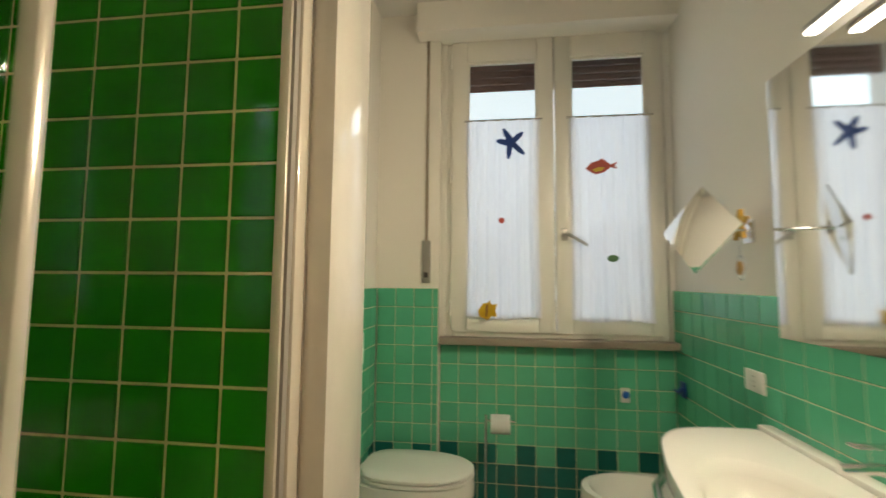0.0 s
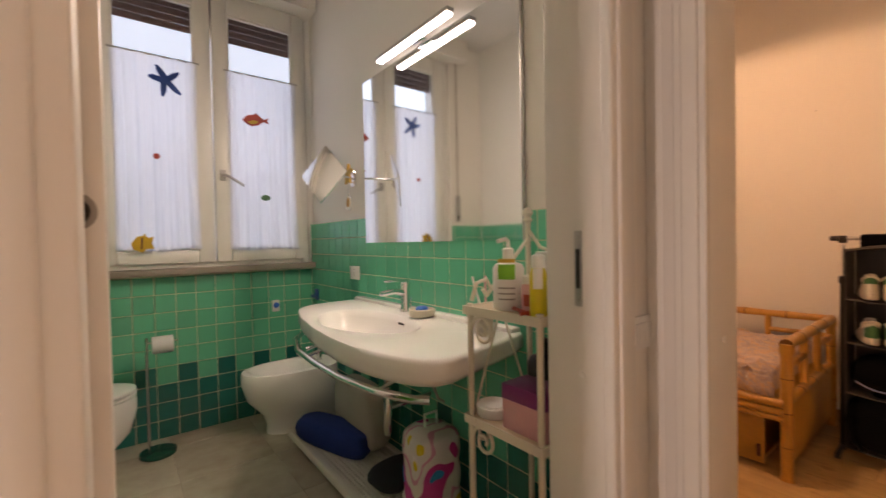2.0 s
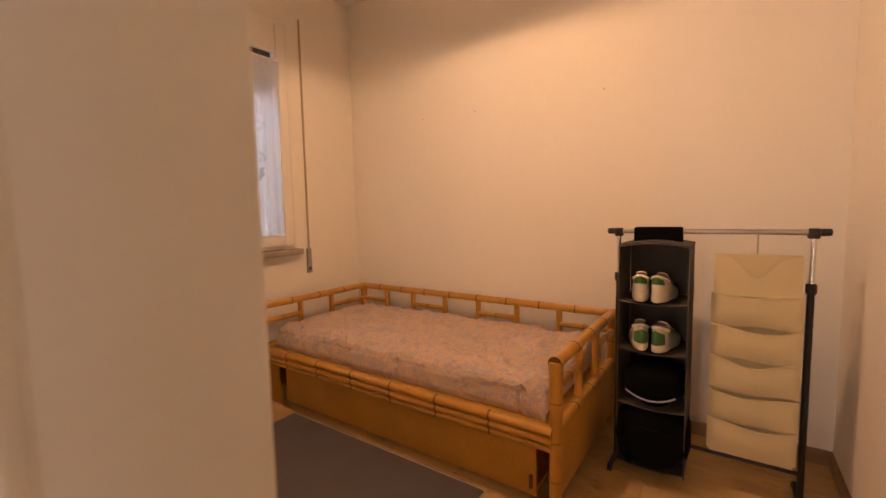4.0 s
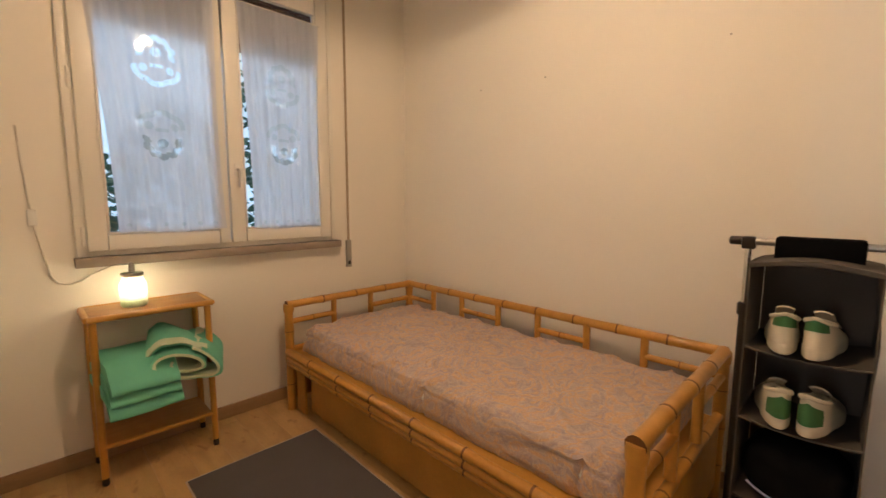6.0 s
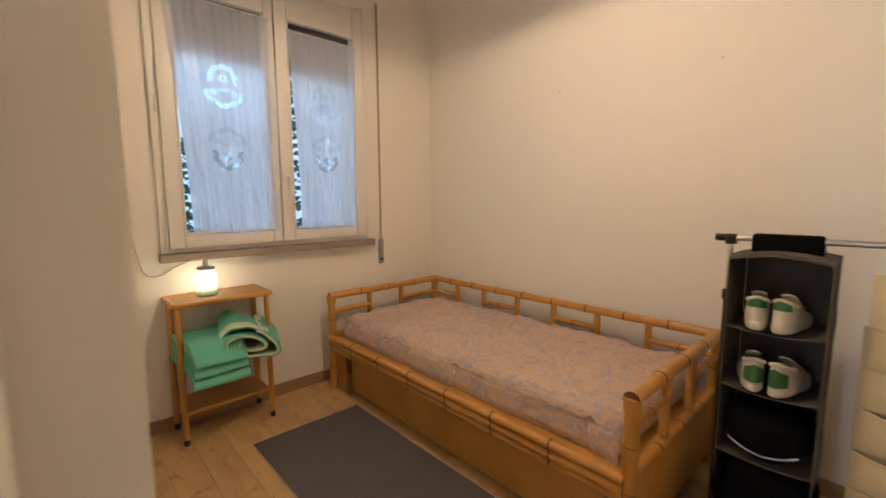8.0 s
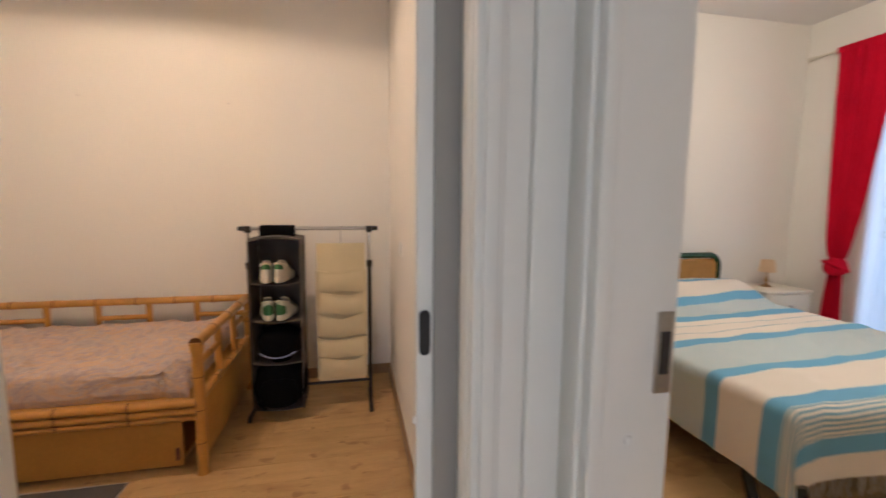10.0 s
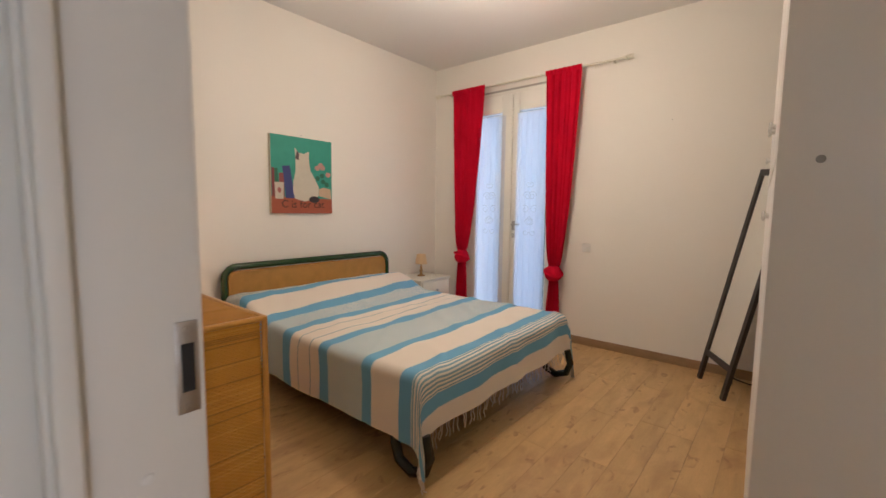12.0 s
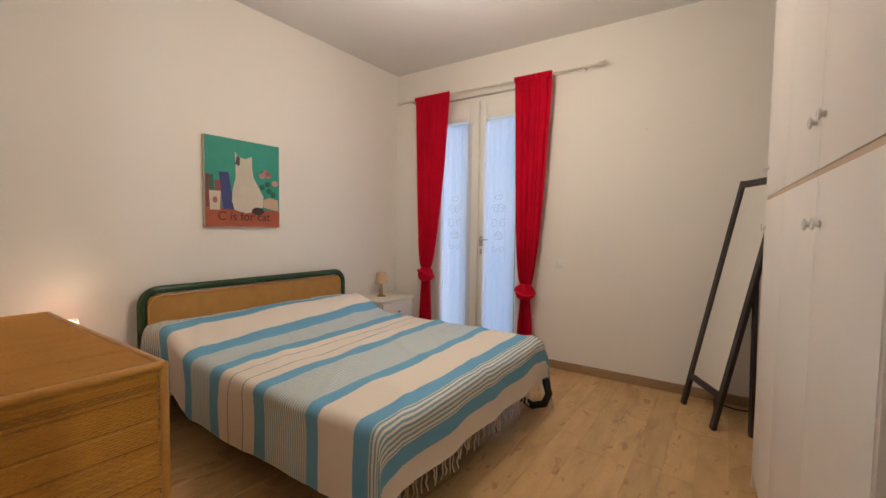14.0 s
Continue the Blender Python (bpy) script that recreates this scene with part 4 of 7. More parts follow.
def bottle(name, x, y, z, r, h, material, label, cap=None, pump=False, neck=0.4, sy=1.0, bands=()):
    t = thing(name, x, y, z, 0, label, "bottle")
    hb = h * (0.8 if cap else 1.0)
    part("body", L([(r * 0.9, 0), (r, 0.006), (r, hb * 0.85), (r * 0.85, hb * 0.94), (r * neck, hb)], 22, sy=sy), material, t)
    if cap:
        part("cap", L([(r * neck * 1.05, hb), (r * neck * 1.05, h), (r * neck * 0.6, h + 0.004)], 16), cap, t)
    if pump:
        part("pump", T([(0, 0, h), (0, 0, h + 0.022), (-0.01, 0.0, h + 0.028), (-0.04, 0.0, h + 0.022)], 0.006, 8), cap or material, t)
    for z0, z1, m in bands:
        part("label_print", G(lambda u, v: (1.012 * r * math.cos(3.2 + 1.1 * u), 1.012 * r * sy * math.sin(3.2 + 1.1 * u), z0 + (z1 - z0) * v), 10, 1), m, t)
    return t


LIME = node_mat("lime_print", (0.18, 0.55, 0.03), 0.4)
PINK = node_mat("pink_plastic", (0.72, 0.38, 0.40), 0.35)
BLACKP = node_mat("black_plastic", (0.02, 0.018, 0.016), 0.35)
bottle("soap_dispenser", 2.730, 1.190, 0.975, 0.043, 0.165, PLASTIC, "white pump bottle with a green label on the shelf", PLASTIC, True, 0.35, 1.0, ((0.085, 0.125, LIME), (0.13, 0.14, YELLOW), (0.03, 0.034, GREYPL), (0.045, 0.049, GREYPL), (0.06, 0.064, GREYPL)))
bottle("tub", 2.850, 1.125, 0.975, 0.06, 0.155, PLASTIC, "large white plastic tub on the shelf", None, False, 0.9)
bottle("pink_bottle", 2.715, 1.110, 0.975, 0.017, 0.095, PINK, "small pink bottle with a white cap", PLASTIC, False, 0.8, 1.0, ((0.02, 0.05, RED),))
bottle("clear_bottle", 2.760, 1.095, 0.975, 0.026, 0.12, node_mat("rosy_clear_plastic", (0.70, 0.55, 0.50), 0.15), "rosy clear cosmetic bottle", PLASTIC, False, 0.6)
bottle("yellow_bottle", 2.700, 1.062, 0.975, 0.022, 0.15, node_mat("yellow_plastic", (0.72, 0.62, 0.02), 0.3), "yellow bottle with a white top", PLASTIC, False, 0.7, 1.0, ((0.07, 0.12, PLASTIC),))
rz_ = thing("razor", 2.705, 1.145, 0.976, 70, "red disposable razor lying on the shelf", "razor")
part("grip", T([(-0.06, 0, 0.006), (0.0, 0, 0.008), (0.05, 0, 0.006)], 0.005, 8), RED, rz_)
part("head", B((-0.072, -0.058, -0.02, 0.02, 0.0, 0.012), r=0.002), RED, rz_)
cup = bottle("tumbler", 2.90, 1.475, 0.838, 0.036, 0.10, node_mat("grey_ceramic_cup", (0.62, 0.58, 0.50), 0.3), "pale cup with toothbrushes on the basin", None, False, 0.97)
for dx, m in ((0.012, PINK), (-0.012, PLASTIC)):
    part("toothbrush", T([(dx, 0, 0.09), (dx * 2.2, 0.015, 0.17), (dx * 2.6, 0.02, 0.20)], 0.004, 8), m, cup)
bottle("black_bottle", 2.860, 1.180, 0.662, 0.045, 0.21, BLACKP, "black bottle with a yellow label on the middle shelf", BLACKP, False, 0.4, 1.0, ((0.03, 0.10, node_mat("dull_yellow_print", (0.40, 0.30, 0.03), 0.5)),))
bottle("green_bottle", 2.860, 1.085, 0.662, 0.04, 0.20, node_mat("lime_green_plastic", (0.25, 0.42, 0.02), 0.3), "lime green bottle on the middle shelf", None, False, 0.5)
bottle("jar", 2.730, 1.255, 0.662, 0.05, 0.035, PLASTIC, "round white cream jar on the middle shelf", None, False, 0.9)
lump("green_cloth", 2.800, 1.215, 0.662, 0.09, 0.10, 0.045, node_mat("lime_cloth", (0.42, 0.58, 0.15), 0.9, fine=160, vary=0.15), "crumpled lime green cloth on the middle shelf", "cloth", 11.0)
bx = thing("small_box", 2.730, 1.112, 0.662, 0, "white and purple cardboard box on the middle shelf", "box")
part("carton", B((-0.04, 0.06, -0.07, 0.07, 0, 0.12), r=0.002), PINK, bx)
part("stripe", B((-0.0415, 0.0615, -0.0715, 0.0715, 0.08, 0.1205), r=0.001), node_mat("purple_print", (0.25, 0.03, 0.18), 0.4), bx)
lump("yellow_bag", 2.790, 1.165, 0.112, 0.18, 0.20, 0.20, node_mat("olive_yellow_bag", (0.40, 0.36, 0.05), 0.5, vary=0.15), "olive yellow bag on the lowest shelf", "bag", 21.0)

# ---------- small bedroom ----------
def casement_window():
    w = thing("window_2", 4.10, 3.12, 1.0, 0, "white lacquered double casement window", "window", kind="structure")
    x0, x1, z1 = -0.64, 0.64, 1.62
    part("window_frame", B((x0, x0 + 0.045, -0.02, 0.06, 0.0, z1), (x1 - 0.045, x1, -0.02, 0.06, 0, z1), (x0 + 0.045, x1 - 0.045, -0.02, 0.06, 0, 0.04), (x0 + 0.045, x1 - 0.045, -0.02, 0.06, z1 - 0.05, z1), r=0.006), WINDOW, w)
    part("outer_moulding", B((x0 - 0.02, x0 + 0.012, -0.03, 0.0, 0, z1), (x1 - 0.012, x1 + 0.02, -0.03, 0.0, 0, z1), r=0.006), WINDOW, w)
    for a, b, ga, gb in ((x0 + 0.02, -0.004, -0.545, -0.06), (0.004, x1 - 0.02, 0.08, 0.545)):
        s = part("casement", B((a, ga, -0.045, 0.0, 0.025, z1 - 0.03), (gb, b, -0.045, 0.0, 0.025, z1 - 0.03), (ga, gb, -0.045, 0.0, 0.025, 0.10), (ga, gb, -0.045, 0.0, 1.39, z1 - 0.03), r=0.008), WINDOW, w)
        part("pane", B((ga - 0.004, gb + 0.004, -0.02, -0.014, 0.096, 1.394)), PANE, s).visible_shadow = False
        part("glazing_bead", B((ga, gb, -0.04, -0.022, 0.10, 0.112), (ga, ga + 0.012, -0.04, -0.022, 0.112, 1.39), (gb - 0.012, gb, -0.04, -0.022, 0.112, 1.39), r=0.003), WINDOW, s)
    h = part("window_handle", T([(0.045, -0.045, 0.43), (0.045, -0.085, 0.43), (0.045, -0.092, 0.42), (0.045, -0.092, 0.33)], 0.009, 10), PLASTIC, w, "white lever handle")
    part("handle_rose", B((0.030, 0.060, -0.052, -0.044, 0.395, 0.465), r=0.004), PLASTIC, h)
    for z in (0.05, 0.75, 1.45):
        part("hinge", L([(0.009, 0), (0.009, 0.09)], 10), WINDOW, w).matrix_basis = pose(x0 + 0.008, -0.036, z)
    part("shutter", B(*[(x0 + 0.05, x1 - 0.05, 0.09, 0.104, 1.11 + k * 0.045, 1.153 + k * 0.045) for k in range(10)], r=0.004), SHUTTER, w, "raised red-brown roller shutter slats")
    return w


casement_window()
solo("window_sill", B((3.43, 4.78, 3.05, 3.20, 0.955, 0.998), r=0.004), STONE, "grey stone window sill", "window sill", kind="structure")
st = thing("shutter_strap", 4.87, 3.12, 0.80, 0, "beige shutter strap running into a grey winder", "strap")
part("strap", B((-0.008, 0.008, -0.012, -0.009, 0.15, 1.9)), node_mat("strap_webbing_pale", (0.42, 0.34, 0.24), 0.9, fine=300), st)
part("winder", B((-0.02, 0.02, -0.018, 0, 0, 0.19), r=0.004), GREYPL, st)
part("winder_slot", B((-0.010, 0.010, -0.0195, -0.018, 0.02, 0.045)), DARK, st)


def lace_curtain(x, width, top, bottom, seed, motifs, lean):
    c = thing("lace_curtain", x, 3.065, bottom, 0, "sheer white curtain with cut-out lace motifs on the window sash", "curtain", group="bedroom lace curtains")
    H_ = top - bottom
    def f(u, v, off=0.0):
        gather = 1 - 0.20 * (1 - v) * (0.6 + 0.4 * math.sin(3 * v))
        return ((u - 0.5) * width * gather + lean * (1 - v), off + cloth_wave(u, 5, 0.005 + 0.004 * (1 - v), seed + 0.5 * v), v * H_ + 0.006 * math.sin(8 * u + seed) * (1 - v))
    def open_at(px, pz):
        """Which weave lies here: 0 plain cloth, else the open lace of a motif's main arc or of its smaller parts."""
        for mx, mz, up, main, rest in motifs:
            dx, dz = px - (mx - x), (pz - (mz - bottom)) * (1 if up else -1)
            r_, a_ = math.hypot(dx, dz - 0.02), math.atan2(dz - 0.02, dx)
            q = 0.010 * abs(math.sin(5 * a_))
            if 0.046 + q < r_ < 0.076 + q and (a_ > -0.35 or a_ < -2.8):
                return main
            if math.hypot(dx, dz - 0.025) < 0.022:
                return main
            if math.hypot(abs(dx) - 0.055, dz + 0.055) < 0.019 or (abs(dx) < 0.028 and abs(dz + 0.038) < 0.008):
                return rest
            r2, a2 = math.hypot(dx, dz + 0.02), math.atan2(dz + 0.02, dx)
            if 0.082 + q < r2 < 0.108 + q and -2.85 < a2 < -0.3:
                return rest
        for k in range(7):
            if math.hypot(px - (k - 3) * width * 0.14, pz - 0.035) < 0.011:
                return 3
        return 0
    cl_ = G(f, 130, 300)
    for fc in cl_.faces:
        q = fc.calc_center_median()
        fc.material_index = open_at(q.x, q.z)
    part("cloth", cl_, [SHEER_B, LACE_OPEN, LACE, LACE_FINE], c)
    part("hem", G(lambda u, v: f(u, v * 0.02, -0.003), 60, 1), SHEER_B, c)
    part("rod", T([(-width / 2 - 0.01, 0, H_), (width / 2 + 0.01, 0, H_)], 0.005, 8), PLASTIC, c)
    return c


lace_curtain(3.79, 0.54, 2.36, 1.105, 0.4, ((3.795, 1.945, True, 1, 1), (3.80, 1.565, False, 2, 3)), 0.045)
lace_curtain(4.42, 0.48, 2.33, 1.10, 1.9, ((4.415, 1.940, True, 3, 3), (4.415, 1.575, False, 2, 3)), 0.014)


def bamboo(p, q, r, nodes=0.17, bm=None, n=12):
    """A cane from p to q, swollen at its nodes."""
    p, q = Vector(p), Vector(q)
    ln = (q - p).length
    k = max(1, round(ln / nodes))
    pts, rad = [], []
    for i in range(k):
        for f_, g_ in ((0.03, 1.10), (0.10, 0.99), (0.5, 0.96), (0.9, 0.99), (0.97, 1.10), (0.999, 1.02)):
            pts.append(p.lerp(q, (i + f_) / k))
            rad.append(r * g_)
    out = T(pts, r, n, bm=bm, radii=rad)
    for i, fc in enumerate(out.faces):
        if i // n % 6 == 5:
            fc.material_index = 1
    return out


def daybed():
    d = thing("daybed", 4.35, 0.95, 0, 0, "bamboo daybed with rails on three sides and a drawer below", "bed")
    W, Ln, top = 0.935, 2.0, 0.648
    for x, y, h in ((0, 0, top), (0, Ln, top), (W, 0, top), (W, Ln, top)):
        part("leg", bamboo((x, y, 0), (x, y, h), 0.026), [RATTAN, RATTAN_N], d)
    part("top_rail", bamboo((W, -0.02, top), (W, Ln + 0.02, top), 0.023, 0.22), [RATTAN, RATTAN_N], d)
    part("top_rail", bamboo((-0.02, Ln, top), (W, Ln, top), 0.023, 0.22), [RATTAN, RATTAN_N], d)
    part("top_rail", bamboo((-0.02, 0, top), (W, 0, top), 0.026, 0.22), [RATTAN, RATTAN_N], d)
    for y in (0.31, 0.595, 0.885, 1.165, 1.465, 1.735):
        part("baluster", bamboo((W, y, 0.42), (W, y, top), 0.019), [RATTAN, RATTAN_N], d)
    for a, b in ((0.0, 0.31), (0.595, 0.885), (1.165, 1.465), (1.735, Ln)):
        part("cross_bar", bamboo((W, a, 0.545), (W, b, 0.545), 0.016), [RATTAN, RATTAN_N], d)
    for y in (0, Ln):
        for x in (0.30, 0.585):
            part("baluster", bamboo((x, y, 0.40), (x, y, top), 0.019), [RATTAN, RATTAN_N], d)
        for a, b in ((0, 0.30), (0.585, W)):
            part("cross_bar", bamboo((a, y, 0.545), (b, y, 0.545), 0.017), [RATTAN, RATTAN_N], d)
        part("end_rail", bamboo((0, y, 0.375), (W, y, 0.375), 0.02, 0.25), [RATTAN, RATTAN_N], d)
        part("end_panel", B((0.02, W - 0.02, y - 0.009, y + 0.009, 0.07, 0.36), r=0.003), RATTAN_D, d)
    for z, r in ((0.365, 0.021), (0.325, 0.019), (0.292, 0.013)):
        part("side_rail", bamboo((-0.012, 0, z), (-0.012, Ln, z), r, 0.28), [RATTAN, RATTAN_N], d)
    part("base_board", B((0.0, W - 0.01, 0.02, Ln - 0.02, 0.345, 0.365)), RATTAN_D, d)
    part("back_panel", B((W - 0.018, W, 0.02, Ln - 0.02, 0.10, 0.36), r=0.003), RATTAN_D, d)
    dr = part("drawer", B((0.045, 0.063, 0.10, Ln - 0.16, 0.025, 0.275), (0.063, W - 0.08, 0.11, Ln - 0.17, 0.03, 0.05), r=0.003), RATTAN_D, d, "amber veneered drawer front")
    part("drawer_pull", B((0.030, 0.046, 0.115, 0.13, 0.06, 0.12), r=0.004), SHUTTER, dr)
    part("corner_board", B((0.02, 0.035, Ln - 0.13, Ln - 0.03, 0.0, 0.28), r=0.003), RATTAN_D, d)
    for x, y in ((0, 0), (W, 0), (0, Ln), (W, Ln)):
        part("binding", L([(0.0285, top - 0.045), (0.030, top - 0.03), (0.030, top - 0.012), (0.0285, top + 0.004)], 14, (x, y, 0)), RATTAN_D, d)
    return d


daybed()


def paisley():
    m = node_mat("paisley_cotton", (0.46, 0.31, 0.235), 0.85, vary=0.05, scale=3, fine=160, bump=0.25)
    n, l = m.node_tree.nodes, m.node_tree.links
    b = n["Principled BSDF"]
    co, one, two = n.new("ShaderNodeTexCoord"), n.new("ShaderNodeTexNoise"), n.new("ShaderNodeTexNoise")
    one.inputs["Scale"].default_value, one.inputs["Detail"].default_value, one.inputs["Distortion"].default_value = 4.2, 3.0, 3.6
    two.inputs["Scale"].default_value, two.inputs["Detail"].default_value, two.inputs["Distortion"].default_value = 15.0, 2.0, 4.0
    l.new(co.outputs["Object"], one.inputs["Vector"]), l.new(co.outputs["Object"], two.inputs["Vector"])
    def ramp_of(stops, tex):
        r = n.new("ShaderNodeValToRGB")
        e = r.color_ramp.elements
        e[0].position, e[0].color, e[1].position, e[1].color = stops[0][0], (*stops[0][1], 1), stops[-1][0], (*stops[-1][1], 1)
        for p_, c_ in stops[1:-1]:
            e.new(p_).color = (*c_, 1)
        l.new(tex.outputs["Fac"], r.inputs[0])
        return r.outputs[0]
    broad = ramp_of([(0.25, (0.29, 0.26, 0.29)), (0.40, (0.48, 0.40, 0.38)), (0.48, (0.66, 0.38, 0.15)), (0.53, (0.50, 0.42, 0.40)), (0.60, (0.34, 0.28, 0.31)), (0.68, (0.66, 0.40, 0.17)), (0.80, (0.60, 0.46, 0.40))], one)
    curls = ramp_of([(0.30, (0.60, 0.45, 0.38)), (0.44, (0.36, 0.29, 0.30)), (0.50, (0.72, 0.58, 0.44)), (0.56, (0.50, 0.36, 0.26)), (0.70, (0.62, 0.48, 0.42))], two)
    mix = n.new("ShaderNodeMix")
    mix.data_type = "RGBA"
    mix.inputs["Factor"].default_value = 0.45
    l.new(broad, mix.inputs["A"]), l.new(curls, mix.inputs["B"])
    l.new(mix.outputs["Result"], b.inputs["Base Color"])
    return m


def mattress():
    def f(u, v):
        # u across from the front hem over the top to the back, v along
        prof = [(-0.005, 0.368), (-0.012, 0.40), (-0.004, 0.46), (0.018, 0.498), (0.06, 0.513), (0.2, 0.52), (0.5, 0.522), (0.8, 0.515), (0.865, 0.50), (0.875, 0.45), (0.875, 0.40)]
        s = u * (len(prof) - 1)
        i = min(int(s), len(prof) - 2)
        a = s - i
        x, z = prof[i][0] * (1 - a) + prof[i + 1][0] * a, prof[i][1] * (1 - a) + prof[i + 1][1] * a
        y = 0.06 + 1.88 * v
        e = min(v, 1 - v)
        z -= 0.03 * max(0, 1 - e / 0.03) ** 2
        if v in (0.0, 1.0):
            z = min(z, 0.40)
        p = Vector((x * 3, y * 2.2, 0.3))
        crease = lambda k, ax, ay, o: max(0.0, 1 - abs(noise.noise(Vector((x * ax + y * ay, y * 1.1 - x * 2.6, o)))) * k)
        wr = 0.014 * noise.noise(p * 1.6) + 0.020 * crease(7, 4.0, 3.4, 2) ** 2 + 0.014 * crease(9, -5.0, 5.5, 7) ** 2 * (0.4 + 0.6 * v) + 0.009 * crease(8, 9.0, 2.0, 4) ** 2 + 0.004 * noise.noise(Vector((x * 20, y * 14, 5)))
        if z > 0.47:
            z += wr
        else:
            x += wr * 0.8
        return (x, y, z)
    m = thing("mattress", 4.405, 0.95, 0, 0, "mattress under a crumpled mauve and ochre paisley cover", "mattress")
    part("cover", G(f, 80, 220), paisley(), m, smooth=70)
    part("core", B((0.01, 0.86, 0.08, 1.92, 0.366, 0.47), r=0.03), PLASTIC, m)
    return m


mattress()

# bedside trolley, towels, jar lamp
tb = thing("rattan_side_table", 3.675, 2.985, 0, 0, "honey rattan side table with a top and two shelves on casters", "side table")
for sx, sy in ((-1, -1), (1, -1), (-1, 1), (1, 1)):
    lg = part("leg", T([(sx * 0.225, sy * 0.115, 0.035), (sx * 0.222, sy * 0.113, 0.745)], 0.015, 12), RATTAN, tb)
    part("caster", L([(0.012, 0.0), (0.014, 0.006), (0.014, 0.026), (0.008, 0.04)], 12, (sx * 0.225, sy * 0.115, 0)), DARK, lg)
WOVEN = node_mat("woven_rattan_sheet", (0.50, 0.25, 0.06), 0.45, vary=0.12, scale=6, fine=120, bump=0.5, stretch=(1, 4, 1))
part("table_top", B((-0.235, 0.235, -0.125, 0.125, 0.742, 0.765), r=0.006), WOVEN, tb)
for a in (-1, 1):
    part("edge_cane", T([(-0.24, a * 0.128, 0.755), (0.24, a * 0.128, 0.755)], 0.014, 10), RATTAN, tb)
    part("edge_cane", T([(a * 0.24, -0.128, 0.755), (a * 0.24, 0.128, 0.755)], 0.014, 10), RATTAN, tb)
for z in (0.17, 0.40):
    part("shelf", B((-0.215, 0.215, -0.115, 0.115, z, z + 0.014), r=0.004), WOVEN, tb)
    for a in (-1, 1):
        part("shelf_cane", T([(-0.22, a * 0.117, z + 0.004), (0.22, a * 0.117, z + 0.004)], 0.011, 10), RATTAN, tb)

TERRY_G = node_mat("mint_green_terry", (0.22, 0.66, 0.46), 0.95, vary=0.08, scale=8, fine=320, bump=0.8, depth=0.004)
TERRY_L = node_mat("pale_mint_terry", (0.66, 0.76, 0.56), 0.95, vary=0.06, scale=8, fine=320, bump=0.8, depth=0.004)


def folded(name, x, y, z, w, d, layers, t_, mats, label, rz=0, over=0.0, tilt=0.0):
    t = thing(name, x, y, z, rz, label, "towel")
    for k in range(layers):
        def f(u, v, k=k):
            # one layer: a flat loop folded round at its front edge
            ang = 2 * math.pi * u
            py = d / 2 * math.copysign(abs(math.cos(ang)) ** 0.35, math.cos(ang))
            pz = t_ / 2 * math.copysign(abs(math.sin(ang)) ** 0.8, math.sin(ang))
            px = (v - 0.5) * w * (1 - 0.04 * k)
            sag = -over * max(0, -py - d * 0.28) * 1.2
            wob = 0.006 * noise.noise(Vector((px * 9, py * 9, k * 3.1 + x)))
            return (px, py + 0.006 * math.sin(k * 2.4), t_ * (k + 0.5) + pz + sag + wob + tilt * px)
        bm = G(f, 28, 16, wrap=True)
        for e in (0, 1):
            bm.verts.ensure_lookup_table()
            loop = [bm.verts[i * 17 + (0 if e == 0 else 16)] for i in range(28)]
            bm.faces.new(loop if e else loop[::-1])
        part("fold", bm, mats[k % len(mats)], t, smooth=70)
    return t


folded("folded_towel", 3.59, 2.90, 0.414, 0.27, 0.40, 3, 0.052, (TERRY_G, TERRY_G, TERRY_G), "folded mint green bath towel hanging over the middle shelf", 4, 0.75)
rt = thing("striped_towel", 3.79, 2.90, 0.414, -14, "mint and cream towel folded in thick loops on the middle shelf", "towel")


def loops(u, v, r0=0.0):
    """A flattened coil of cloth, its loops towards the open end of the shelf."""
    a = 2 * math.pi * 1.75 * u + 2.9
    r = (0.115 + r0) * (0.26 + 0.74 * u)
    px, pz = 1.28 * r * math.cos(a), 0.60 * r * math.sin(a)
    sag = -0.35 * max(0.0, px - 0.06)
    wob = 0.007 * noise.noise(Vector((u * 7, v * 4, 2)))
    return (px + 0.02 * v, (v - 0.5) * 0.36 - 0.02 * math.sin(3 * u), 0.105 + pz - 0.16 * px + sag + wob)


part("inner_side", G(loops, 90, 16, 0.011), TERRY_L, rt, "cream terry side", smooth=70)
part("outer_side", G(lambda u, v: loops(0.08 + 0.90 * u, 0.012 + 0.976 * v, 0.0125), 90, 16, 0.009), TERRY_G, rt, "mint green terry side", smooth=70)


def peak(u, v):
    """A corner of the towel folded up to a soft point over the pile."""
    px, py = (u - 0.5) * 0.25, (v - 0.5) * 0.30
    ridge = max(0.0, 1 - math.hypot((px + 0.055 + 0.25 * py) / 0.13, (py - 0.03) / 0.26))
    return (px - 0.02, py + 0.01, 0.170 + 0.085 * ridge ** 0.8 - 0.45 * max(0.0, abs(px) - 0.09) - 0.3 * max(0.0, -py - 0.12) + 0.006 * noise.noise(Vector((u * 6, v * 6, 9))))


part("top_fold", G(peak, 30, 30, 0.010), TERRY_G, rt, "mint green folded corner", smooth=70)
part("hem_band", G(lambda u, v: tuple(Vector(peak(0.02 + 0.96 * u, 0.10 * v)) + Vector((0, -0.004, 0.006))), 30, 5, 0.006), TERRY_L, rt, "cream hem band", smooth=70)

